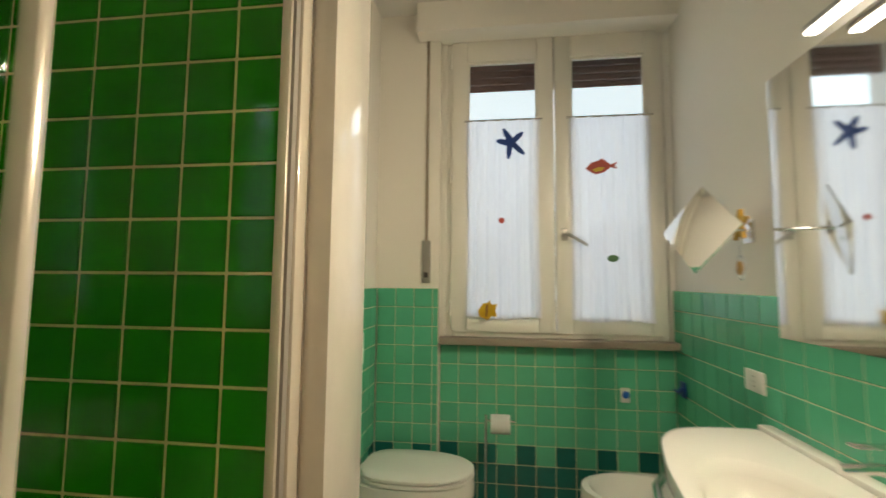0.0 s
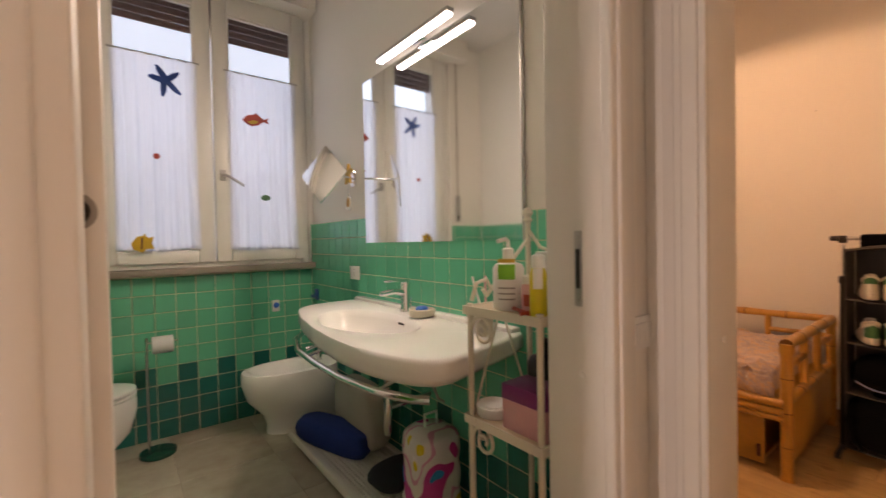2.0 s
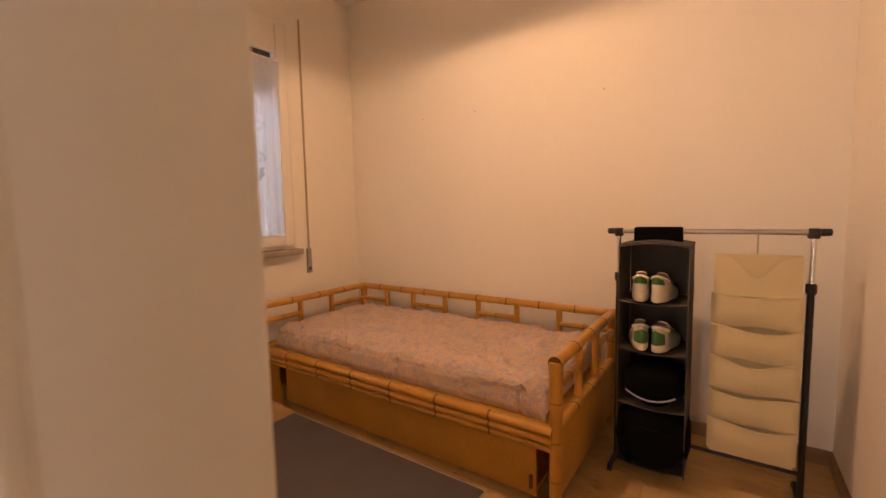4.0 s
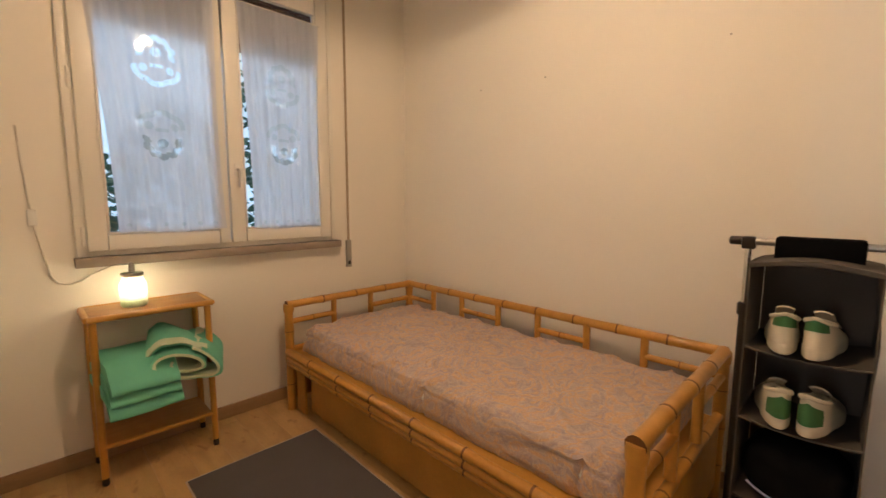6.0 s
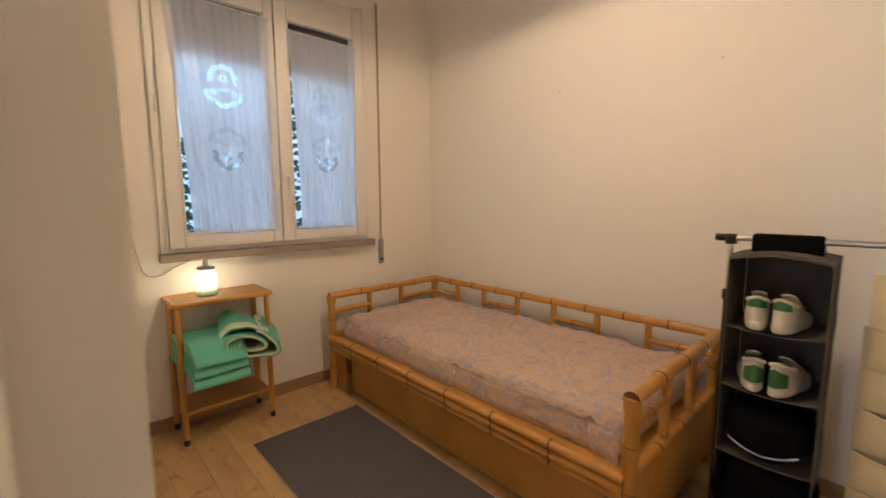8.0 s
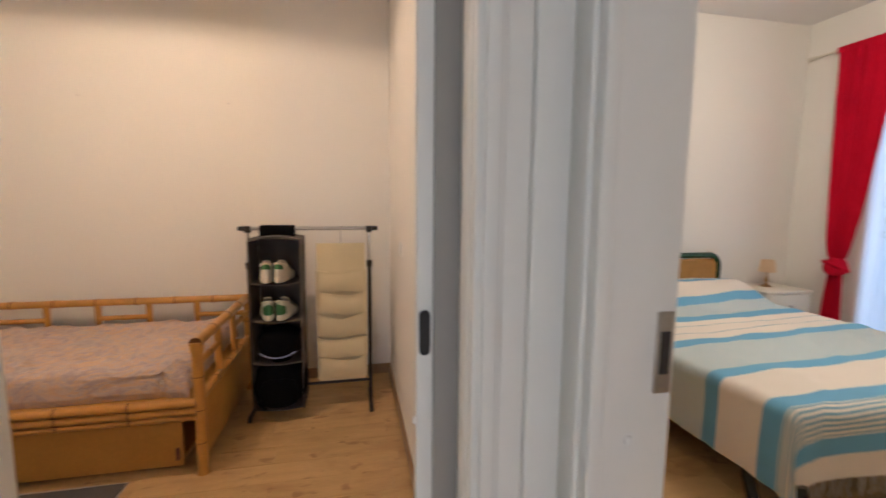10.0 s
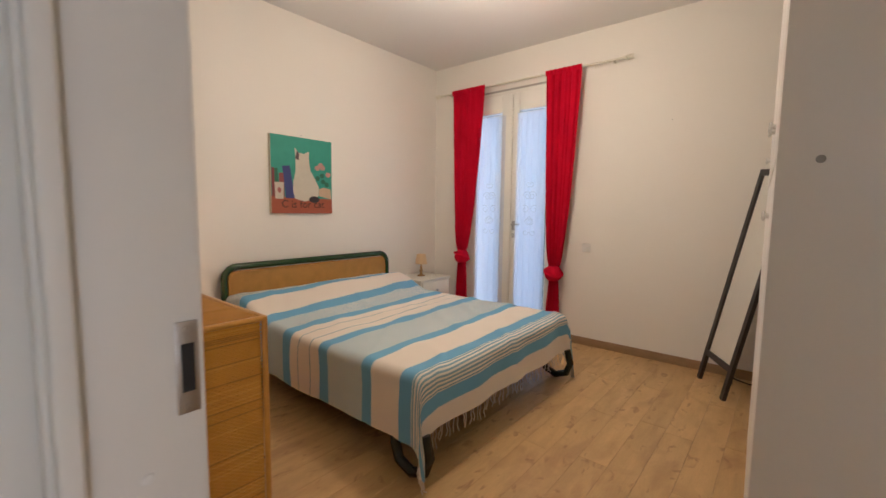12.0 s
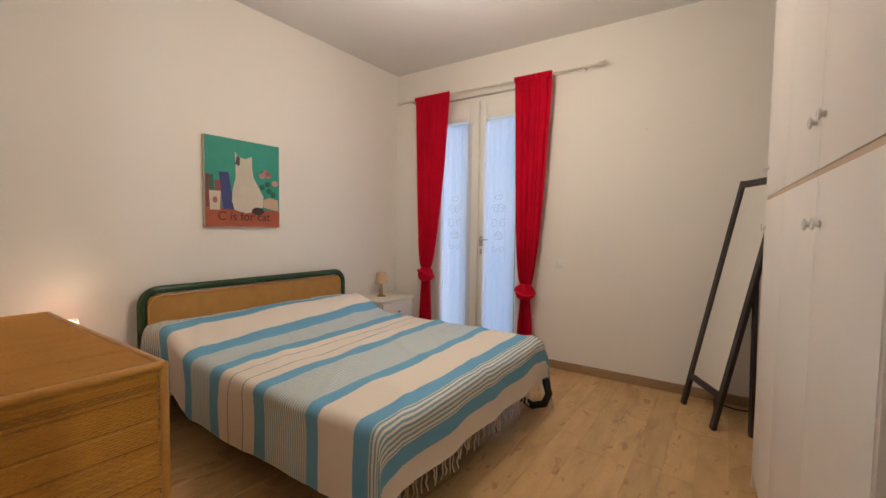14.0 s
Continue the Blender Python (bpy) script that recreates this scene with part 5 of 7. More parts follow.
JAR = sheer("frosted_jar", (0.96, 0.93, 0.80), 0.35)
jl = thing("jar_lamp", 3.62, 2.98, 0.767, 0, "glass jar lamp with a lit bulb and green beads", "lamp")
part("jar", L([(0.036, 0), (0.043, 0.008), (0.043, 0.085), (0.034, 0.10), (0.034, 0.118)], 24, cap=False), JAR, jl).visible_shadow = False
part("lid", L([(0.035, 0.116), (0.036, 0.118), (0.036, 0.126), (0.010, 0.130), (0.009, 0.155), (0.004, 0.165)], 20), STEEL, jl)
part("bulb", L([(0.004, 0.045), (0.020, 0.055), (0.024, 0.072), (0.016, 0.092), (0.010, 0.105)], 16), glow("lit_bulb", (1.0, 0.80, 0.48), 22.0), jl)
part("beads", L([(0.030, 0.004), (0.036, 0.012), (0.034, 0.032), (0.01, 0.036)], 16), node_mat("green_glass_beads", (0.25, 0.60, 0.15), 0.2, fine=30, vary=0.2), jl)
jl.scale = (1.25, 1.25, 1.25)
lamp("light_jar", "POINT", (3.62, 2.98, 0.85), 6.0, (1.0, 0.72, 0.38), 0.03)
cord = thing("lamp_cord", 3.40, 3.116, 0.95, 0, "white cord with an inline switch hanging on the wall", "cord")
part("wire", T([(0.215, -0.13, 0.02), (0.163, -0.06, 0.01), (0.088, -0.006, -0.032), (0.045, -0.004, -0.062), (0.005, -0.004, -0.071), (-0.03, -0.004, -0.06), (-0.05, -0.004, -0.03), (-0.071, -0.004, 0.08), (-0.092, -0.004, 0.21), (-0.094, -0.004, 0.263), (-0.10, -0.004, 0.321), (-0.109, -0.004, 0.50), (-0.113, -0.004, 0.62)], 0.0034, 6), node_mat("pale_grey_cable", (0.62, 0.58, 0.52), 0.5), cord)
part("inline_switch", B((-0.108, -0.076, -0.018, -0.001, 0.20, 0.27), r=0.005), PLASTIC, cord)
hk = thing("wall_hook", 3.08, 2.66, 1.90, 0, "small white hook on the wall", "hook")
part("peg", T([(0, 0, 0), (0.035, 0, 0.004), (0.06, 0, 0.0)], 0.008, 8, radii=[0.012, 0.008, 0.004]), PLASTIC, hk)

# rug
rg = thing("rug", 4.02, 1.95, 0.0, 0, "flat dark grey rug with a pale bound edge", "rug")
RUGM = node_mat("dark_grey_flatweave", (0.125, 0.11, 0.108), 0.95, vary=0.08, scale=5, fine=260, bump=0.6, depth=0.003)
part("field", G(lambda u, v: ((u - 0.5) * 0.62, (v - 0.5) * 1.36, 0.008 + 0.002 * noise.noise(Vector((u * 5, v * 9, 0)))), 20, 40, 0.005), RUGM, rg)
part("binding", T([(-0.315, -0.685, 0.005), (0.315, -0.685, 0.005), (0.318, -0.3, 0.006), (0.312, 0.1, 0.005), (0.318, 0.4, 0.006), (0.315, 0.685, 0.005), (-0.315, 0.685, 0.005), (-0.315, 0.0, 0.005)], 0.004, 6, closed=True), node_mat("beige_binding", (0.52, 0.45, 0.38), 0.9, fine=200), rg)

# clothes rack with two hanging organisers
ck = thing("clothes_rack", 4.92, 0.49, 0, 0, "low black and chrome clothes rack on a metal base", "clothes rack")
BLKM = node_mat("black_painted_metal", (0.03, 0.024, 0.02), 0.4, 0.3, vary=0.1)
for s in (-1, 1):
    y = s * 0.352
    part("base_foot", T([(-0.02, y, 0.03), (0.16, y, 0.03), (0.17, y, 0.012)], 0.012, 10), BLKM, ck)
    part("base_foot", T([(-0.02, y, 0.03), (-0.13, y, 0.03), (-0.14, y, 0.008)], 0.012, 10), BLKM, ck)
    part("upright", T([(0, y, 0.03), (0, y, 0.92)], 0.012, 12), BLKM, ck)
    part("collar", L([(0.016, 0.90), (0.018, 0.905), (0.018, 0.935), (0.015, 0.94)], 14, (0, y, 0)), BLKM, ck)
    part("upper_tube", T([(0, y, 0.93), (0, y, 1.13)], 0.009, 12), CHROME, ck)
    part("elbow", B((-0.014, 0.014, y - 0.018, y + 0.018, 1.115, 1.155), r=0.005), BLKM, ck)
part("hanging_rail", T([(0, -0.37, 1.14), (0, 0.37, 1.14)], 0.011, 14), STEEL, ck)
part("base_bar", T([(0, -0.352, 0.16), (0, 0.352, 0.16)], 0.009, 10), BLKM, ck)
for s in (-1, 1):
    part("rail_end", L([(0.014, 0), (0.014, 0.03), (0.010, 0.034)], 12), BLKM, ck).matrix_basis = pose(0, s * 0.37, 1.14, -90 * s, 0, 0)

GREYFAB = node_mat("dark_grey_fabric", (0.10, 0.088, 0.075), 0.95, vary=0.10, fine=260, bump=0.5)
BLKFAB = node_mat("black_fabric", (0.004, 0.004, 0.004), 0.95, vary=0.1, fine=260, bump=0.5, spec=0.1)
so_ = thing("shoe_organiser", 4.92, 0.675, 0.06, 0, "dark grey hanging shoe organiser with open shelves", "organiser")
part("loop", B((-0.022, 0.022, -0.10, 0.10, 1.02, 1.10), r=0.01), BLKFAB, so_)
part("top_panel", G(lambda u, v: ((u - 0.5) * 0.27, (v - 0.5) * 0.28, 1.025 + 0.018 * math.sin(math.pi * v)), 6, 16, 0.012), GREYFAB, so_)
for y in (-0.138, 0.138):
    part("side_panel", G(lambda u, v: ((u - 0.5) * 0.26, y + 0.008 * math.sin(14 * v) * math.sin(math.pi * u), v * 1.025), 8, 40, 0.004), GREYFAB, so_)
part("back_panel", B((0.125, 0.130, -0.136, 0.136, 0, 1.025)), GREYFAB, so_)
for z in (0.02, 0.30, 0.555, 0.775):
    part("shelf", G(lambda u, v: ((u - 0.5) * 0.26, (v - 0.5) * 0.272, z - 0.012 * math.sin(math.pi * v)), 6, 12, 0.006), GREYFAB, so_)
SHOE_W = node_mat("cream_leather", (0.66, 0.60, 0.47), 0.5, vary=0.06, fine=120)
SHOE_G = node_mat("green_suede", (0.045, 0.15, 0.045), 0.8, vary=0.12, fine=160)


LINING = node_mat("dark_shoe_lining", (0.03, 0.028, 0.022), 0.9, vary=0.1)


def shoe(x, y, z, rz, tone, heel, low, high, label):
    """A low sneaker, its heel towards local -x; the heel patch reaches from low to high."""
    t = thing("sneaker", x, y, z, rz, label, "shoe", "shoes in the organiser")
    t.scale = (1.2, 1.2, 1.2)
    n = 32
    def foot(a, s=1.0):
        px = 0.108 * math.cos(a)
        wd = 0.0345 + 0.007 * math.cos(a) - 0.005 * math.exp(-((px + 0.01) / 0.03) ** 2)
        return Vector((px * s, wd * s * math.copysign(abs(math.sin(a)) ** 0.85, math.sin(a)), 0))
    def mouth(a, s=1.0):
        return Vector((-0.046 + 0.050 * s * math.cos(a), 0.025 * s * math.sin(a), 0.083 - 0.012 * math.cos(a) - 0.006 * abs(math.sin(a))))
    ang = [2 * math.pi * k / n for k in range(n)]
    def loft(k):
        rise = k ** 0.75
        return [tuple(foot(a).lerp(mouth(a), k ** (0.9 if math.cos(a) > 0 else 2.2)).to_2d()) + (0.026 + (mouth(a).z - 0.026) * rise,) for a in ang]
    part("sole", rings([[tuple(foot(a, q) + Vector((0, 0, zz + 0.006 * max(0, math.cos(a)) ** 3))) for a in ang] for q, zz in ((0.95, 0.0), (1.03, 0.005), (1.04, 0.022), (0.99, 0.028))]), SHOE_W, t, "cream rubber sole")
    part("upper", rings([loft(k) for k in (0.0, 0.12, 0.28, 0.46, 0.64, 0.82, 0.94, 1.0)], ends=(True, False)), tone, t, smooth=60)
    part("lining", rings([[tuple(mouth(a, q) + Vector((0, 0, dz))) for a in ang] for q, dz in ((0.99, 0.0), (0.94, -0.012), (0.90, -0.045))], ends=(False, True)), LINING, t, "dark lining")
    part("collar", T([tuple(mouth(a)) for a in ang], 0.0058, 8, closed=True), tone, t)
    def patch(u, v):
        a = math.pi + (u - 0.5) * 1.7
        k = low + (high - low) * v * (1 - 0.25 * abs(2 * u - 1))
        q = foot(a).lerp(mouth(a), k ** 2.2)
        return (q.x - 0.0035, q.y * 1.03, 0.026 + (mouth(a).z - 0.026) * k ** 0.75)
    part("heel_patch", G(patch, 16, 8, 0.003), heel, t, "green heel patch")
    part("tongue", G(lambda u, v: (0.012 - 0.045 * v, (u - 0.5) * 0.036, 0.078 + 0.026 * v - 0.02 * (u - 0.5) ** 2), 8, 6, 0.004), tone, t)
    for k in range(4):
        part("lace", T([(0.006 + 0.014 * k, -0.021, 0.071 - 0.006 * k), (0.009 + 0.014 * k, 0, 0.081 - 0.0065 * k), (0.006 + 0.014 * k, 0.021, 0.071 - 0.006 * k)], 0.0026, 6), SHOE_W, t)
    return t


shoe(4.885, 0.735, 0.838, 7, SHOE_W, SHOE_G, 0.52, 1.0, "cream sneaker with a green heel in the organiser")
shoe(4.885, 0.642, 0.838, -8, SHOE_W, SHOE_G, 0.52, 1.0, "cream sneaker with a green heel in the organiser")
shoe(4.885, 0.740, 0.618, 13, SHOE_W, SHOE_G, 0.02, 0.78, "pale sneaker with a deep green heel in the organiser")
shoe(4.885, 0.632, 0.618, -11, SHOE_W, SHOE_G, 0.02, 0.78, "pale sneaker with a deep green heel in the organiser")
bp_ = lump("black_backpack", 4.895, 0.670, 0.075, 0.29, 0.30, 0.28, BLKFAB, "bulging black backpack stuffed into the lowest organiser shelf", "backpack", 41.0, 0, 2.7)
part("front_pocket", rings([oval(-0.136, 0.0, 0.020, q, zz, 24, 2.6) for q, zz in ((0.06, 0.03), (0.10, 0.05), (0.11, 0.12), (0.09, 0.18), (0.04, 0.20))]), BLKFAB, bp_)
part("shoulder_strap", T([(-0.09, 0.12, 0.23), (-0.15, 0.13, 0.16), (-0.145, 0.11, 0.06), (-0.12, 0.08, 0.01)], 0.010, 8), BLKFAB, bp_)
bb_ = lump("black_bag", 4.895, 0.675, 0.367, 0.27, 0.26, 0.18, BLKFAB, "black bag with pale piping on a shelf of the organiser", "bag", 51.0, 0, 2.6)
part("piping", T([(-0.118 - 0.014 * math.cos(w * 1.4), 0.10 * w, 0.030 + 0.030 * w * w) for w in np.linspace(-1, 1, 15)], 0.0035, 6), node_mat("pale_blue_piping", (0.40, 0.42, 0.60), 0.5), bb_, "pale blue piping")

CREAM = node_mat("cream_canvas", (0.74, 0.63, 0.38), 0.9, vary=0.06, scale=6, fine=300, bump=0.4)
po = thing("pocket_organiser", 4.90, 0.31, 0.18, 0, "cream canvas hanging organiser with sagging pockets", "organiser")
part("back_cloth", G(lambda u, v: (0.008 * math.sin(3 * v), (u - 0.5) * 0.285, v * 0.87), 12, 30, 0.004), CREAM, po)
part("hanger", T([(0, 0, 0.86), (0, 0, 0.93), (0.012, 0, 0.955), (0.0, 0, 0.972), (-0.012, 0, 0.96)], 0.003, 6), STEEL, po)
part("top_flap", G(lambda u, v: (-0.02 - 0.012 * math.sin(math.pi * u), (u - 0.5) * 0.285, 0.70 + 0.165 * v * (1 - 0.55 * math.exp(-((u - 0.5) / 0.2) ** 2)) ), 24, 8, 0.003), CREAM, po)
for k, z in enumerate((0.02, 0.15, 0.29, 0.43, 0.57)):
    def f(u, v, k=k, z=z):
        sag = 0.020 * math.sin(math.pi * u) ** 2 * v + 0.006 * math.sin(7 * u + k * 2)
        return (-0.010 - (0.010 * math.sin(math.pi * min(1, v * 1.1)) + 0.006 + 0.022 * v) * math.sin(math.pi * u) ** 0.5, (u - 0.5) * 0.30, z + 0.138 * v - sag)
    pk_ = part("pocket", G(f, 24, 10, 0.003), CREAM, po)
    part("pocket_hem", T([Vector(f(u, 1.0)) + Vector((-0.002, 0, 0)) for u in np.linspace(0, 1, 16)], 0.004, 6), CREAM, pk_)

# ceiling pendant (a bare white holder and globe)
pd = thing("pendant_lamp", 4.05, 1.42, 0, 0, "slim white pendant lamp hanging from the ceiling, lit", "lamp")
part("cable", T([(0, 0, 2.70), (0, 0, 2.965)], 0.004, 8), PLASTIC, pd)
part("rose", L([(0.05, 2.95), (0.045, 2.978)], 20), PLASTIC, pd)
part("holder", L([(0.012, 2.72), (0.022, 2.70), (0.024, 2.62), (0.016, 2.605)], 20), PLASTIC, pd)
part("bulb", L([(0.014, 2.61), (0.030, 2.59), (0.032, 2.57), (0.018, 2.55), (0.004, 2.545)], 18), glow("lit_bulb_pendant", (1.0, 0.72, 0.42), 25.0), pd)
for y, z in ((1.034, 1.944), (1.898, 1.945), (2.36, 1.956)):
    solo("nail", L([(0.004, 0), (0.004, 0.006), (0.002, 0.008)], 10), STEEL, "small bare nail standing out of the wall", "nail", group="wall nails").matrix_world = pose(5.39, y, z, 0, -90, 0)

# ---------- large bedroom ----------
def balcony_door():
    w = thing("window_3", 4.527, -4.0, 0, 0, "white glazed double balcony door", "window", kind="structure")
    w.scale = (1.026, 1.0, 1.0128)
    x0, x1, z1 = -0.52, 0.53, 2.555
    part("window_frame", B((x0, x0 + 0.05, -0.07, 0.012, 0, z1), (x1 - 0.05, x1, -0.07, 0.012, 0, z1), (x0 + 0.05, x1 - 0.05, -0.07, 0.012, z1 - 0.06, z1), (x0 + 0.05, x1 - 0.05, -0.07, 0.012, 0, 0.03), r=0.006), WINDOW, w)
    part("blind_bar", B((x0 - 0.05, x1 + 0.05, 0.0, 0.014, z1 - 0.012, z1 + 0.01), r=0.003), STEEL, w)
    for a, b, ga, gb in ((x0 + 0.035, -0.004, -0.40, -0.075), (0.004, x1 - 0.035, 0.13, 0.42)):
        s = part("casement", B((a, ga, -0.05, 0.026, 0.02, z1 - 0.05), (gb, b, -0.05, 0.026, 0.02, z1 - 0.05), (ga, gb, -0.05, 0.026, 0.02, 0.16), (ga, gb, -0.05, 0.026, 2.32, z1 - 0.05), r=0.008), WINDOW, w)
        part("pane", B((ga - 0.004, gb + 0.004, -0.022, -0.016, 0.156, 2.324)), PANE, s).visible_shadow = False
    h = part("door_handle", T([(-0.04, 0.026, 1.145), (-0.04, 0.07, 1.145), (-0.05, 0.078, 1.145), (-0.135, 0.078, 1.145)], 0.009, 10), STEEL, w, "steel lever handle")
    part("handle_plate", B((-0.058, -0.022, 0.026, 0.032, 1.08, 1.18), r=0.003), STEEL, h)
    part("lock", B((-0.052, -0.028, 0.026, 0.036, 1.0, 1.05), r=0.004), STEEL, w)
    return w


balcony_door()


def net_curtain(x, width, seed):
    c = thing("net_curtain", x, -3.958, 0.10, 0, "sheer blue-white net curtain with embroidered scrolls", "curtain", group="balcony net curtains")
    def f(u, v, off=0.0):
        return ((u - 0.5) * width, off + cloth_wave(u, 4, 0.004, seed + v), v * 2.22)
    part("cloth", G(f, 48, 30), SHEER_B, c)
    part("rod", T([(-width / 2 - 0.01, 0, 2.22), (width / 2 + 0.01, 0, 2.22)], 0.005, 8), PLASTIC, c)
    for s in (-1, 1):
        for k, (dx, dz, r, turn) in enumerate(((0.03, 1.36, 0.05, 1.3), (0.06, 1.22, 0.045, 1.1), (0.02, 1.10, 0.05, 1.2), (0.05, 0.98, 0.035, 1.0), (0.02, 1.48, 0.03, 0.9))):
            pts = []
            for i in range(22):
                a = turn * 2 * math.pi * i / 21 + k
                q = r * (1 - 0.7 * i / 21)
                pts.append((s * dx * (width / 0.4) + s * q * math.cos(a), 0.012, dz + q * math.sin(a)))
            part("embroidery", T(pts, 0.004, 6), THREAD, c)
    return c


THREAD = sheer("white_embroidery", (0.96, 0.97, 0.98), 0.45)
net_curtain(4.783, 0.37, 0.5)
net_curtain(4.285, 0.34, 1.8)

CRIMSON = node_mat("crimson_cotton", (0.60, 0.001, 0.022), 0.85, vary=0.10, scale=4, fine=260, bump=0.3, spec=0.1)
rod = thing("curtain_rod", 4.424, -3.90, 2.634, 0, "white metal curtain rod with scroll finials", "curtain rod")
part("rod", T([(-1.03, 0, 0), (1.03, 0, 0)], 0.010, 12), WHITE_IRON, rod)
for s in (-1, 1):
    fin = part("finial", L([(0.012, 0), (0.016, 0.01), (0.012, 0.02)], 12), WHITE_IRON, rod)
    fin.matrix_basis = pose(s * 1.03, 0, 0, 0, 90 * s, 0)
    for k in range(3):
        part("finial_scroll", T([(0.018 * math.cos(a + k * 2.1), 0.018 * math.sin(a + k * 2.1), 0.02 + 0.055 * a / 6.3) for a in np.linspace(0, 6.3, 16)], 0.004, 6), WHITE_IRON, fin)
    part("bracket", T([(s * 0.93, 0, 0), (s * 0.93, -0.09, 0.0)], 0.007, 8), WHITE_IRON, rod)


def drape(x, seed, knot, lean, w_top):
    """A curtain panel gathered into a knot; hangs from z 2.63."""
    t = thing("red_curtain", x, -3.90, 0, 0, "crimson cotton curtain knotted low on the curtain rod", "curtain", group="red curtains")
    bot = 0.06
    def wide(z):
        if z > knot + 0.10:
            k = (z - knot - 0.10) / (2.648 - knot - 0.10)
            return 0.105 + (w_top - 0.105) * k ** 0.5, lean * (1 - k) ** 1.5
        if z > knot:
            return 0.105 - 0.025 * (1 - (z - knot) / 0.10), lean
        k = (knot - z) / (knot - bot)
        return 0.08 + 0.10 * k ** 0.7, lean
    def f(u, v):
        z = bot + (2.648 - bot) * v
        w, off = wide(z)
        depth = 0.022 if z > knot + 0.4 else 0.032
        return ((u - 0.5) * w + off + 0.004 * noise.noise(Vector((u * 4, z * 3, seed))), cloth_wave(u, 4.5, depth * 0.6, seed + 0.25 * math.sin(2 * z)) - 0.3 * depth * math.cos(math.pi * (u - 0.5)), z)
    part("cloth", G(f, 72, 90, 0.002), CRIMSON, t, smooth=70)
    part("knot", rings([oval(lean, 0.005, a, b_, knot + dz, 24, 2.2) for a, b_, dz in ((0.045, 0.05, -0.05), (0.075, 0.07, -0.025), (0.088, 0.078, 0.02), (0.072, 0.07, 0.07), (0.045, 0.05, 0.10))]), CRIMSON, t)
    part("knot_band", T([(lean + 0.082 * math.cos(a), 0.005 + 0.075 * math.sin(a), knot + 0.03 + 0.035 * math.sin(a + seed)) for a in np.linspace(0, 2 * math.pi, 25)[:-1]], 0.017, 8, closed=True), CRIMSON, t)
    part("heading", G(lambda u, v: ((u - 0.5) * w_top, 0.014 + cloth_wave(u, 8, 0.005, seed), 2.608 + 0.05 * v), 48, 2, 0.002), CRIMSON, t)
    return t


drape(5.055, 0.7, 0.745, 0.06, 0.45)
drape(3.942, 2.4, 0.665, 0.03, 0.36)


# bed
def striped():
    m = node_mat("striped_cotton_throw", (0.68, 0.58, 0.46), 0.9, vary=0.03, scale=5, fine=320, bump=0.35)
    n, l = m.node_tree.nodes, m.node_tree.links
    b = n["Principled BSDF"]
    uv, sep = n.new("ShaderNodeUVMap"), n.new("ShaderNodeSeparateXYZ")
    uv.uv_map = "cloth"
    l.new(uv.outputs[0], sep.inputs[0])
    ramp = n.new("ShaderNodeValToRGB")
    ramp.color_ramp.interpolation = "CONSTANT"
    cream, blue, pale, dusk = (0.78, 0.71, 0.61, 1), (0.17, 0.40, 0.61, 1), (0.36, 0.51, 0.57, 1), (0.24, 0.36, 0.42, 1)
    # lengths along the cloth, from its head end (0) to its foot hem (2.5 m)
    bands = [(0.0, cream), (0.31, blue), (0.42, cream), (0.62, blue), (0.715, pale), (0.94, blue), (1.03, cream),
             (1.345, blue), (1.435, pale), (1.74, blue), (1.82, cream), (2.04, blue), (2.125, cream), (2.28, blue), (2.36, cream)]
    els = ramp.color_ramp.elements
    els[0].position, els[0].color = 0.0, cream
    els[1].position, els[1].color = bands[1][0] / 2.8, bands[1][1]
    for p, c in bands[2:]:
        e = els.new(p / 2.8)
        e.color = c
    sc = n.new("ShaderNodeMath")
    sc.operation = "DIVIDE"
    sc.inputs[1].default_value = 2.8
    l.new(sep.outputs["X"], sc.inputs[0])
    l.new(sc.outputs[0], ramp.inputs[0])
    # fine stripes within the fields
    def stripes(lo, hi, period, duty):
        fr, lt, g1, g2, m1, m2 = (n.new("ShaderNodeMath") for _ in range(6))
        dv = n.new("ShaderNodeMath")
        dv.operation, dv.inputs[1].default_value = "DIVIDE", period
        l.new(sep.outputs["X"], dv.inputs[0])
        fr.operation = "FRACT"
        l.new(dv.outputs[0], fr.inputs[0])
        lt.operation, lt.inputs[1].default_value = "LESS_THAN", duty
        l.new(fr.outputs[0], lt.inputs[0])
        g1.operation, g1.inputs[1].default_value = "GREATER_THAN", lo
        g2.operation, g2.inputs[1].default_value = "LESS_THAN", hi
        l.new(sep.outputs["X"], g1.inputs[0]), l.new(sep.outputs["X"], g2.inputs[0])
        m1.operation = m2.operation = "MULTIPLY"
        l.new(g1.outputs[0], m1.inputs[0]), l.new(g2.outputs[0], m1.inputs[1])
        l.new(m1.outputs[0], m2.inputs[0]), l.new(lt.outputs[0], m2.inputs[1])
        return m2.outputs[0]
    col = ramp.outputs[0]
    for lo, hi, period, duty, c in ((1.13, 1.137, 10.0, 1.0, dusk), (1.25, 1.257, 10.0, 1.0, dusk), (2.125, 2.28, 0.0225, 0.5, (0.24, 0.40, 0.48, 1)), (0.0, 0.31, 0.024, 0.42, dusk), (0.715, 0.94, 0.0165, 0.40, (0.74, 0.70, 0.62, 1)), (1.435, 1.74, 0.0165, 0.40, (0.74, 0.70, 0.62, 1))):
        mx = n.new("ShaderNodeMix")
        mx.data_type = "RGBA"
        l.new(stripes(lo, hi, period, duty), mx.inputs["Factor"])
        l.new(col, mx.inputs["A"])
        mx.inputs["B"].default_value = c
        col = mx.outputs["Result"]
    l.new(col, b.inputs["Base Color"])
    return m


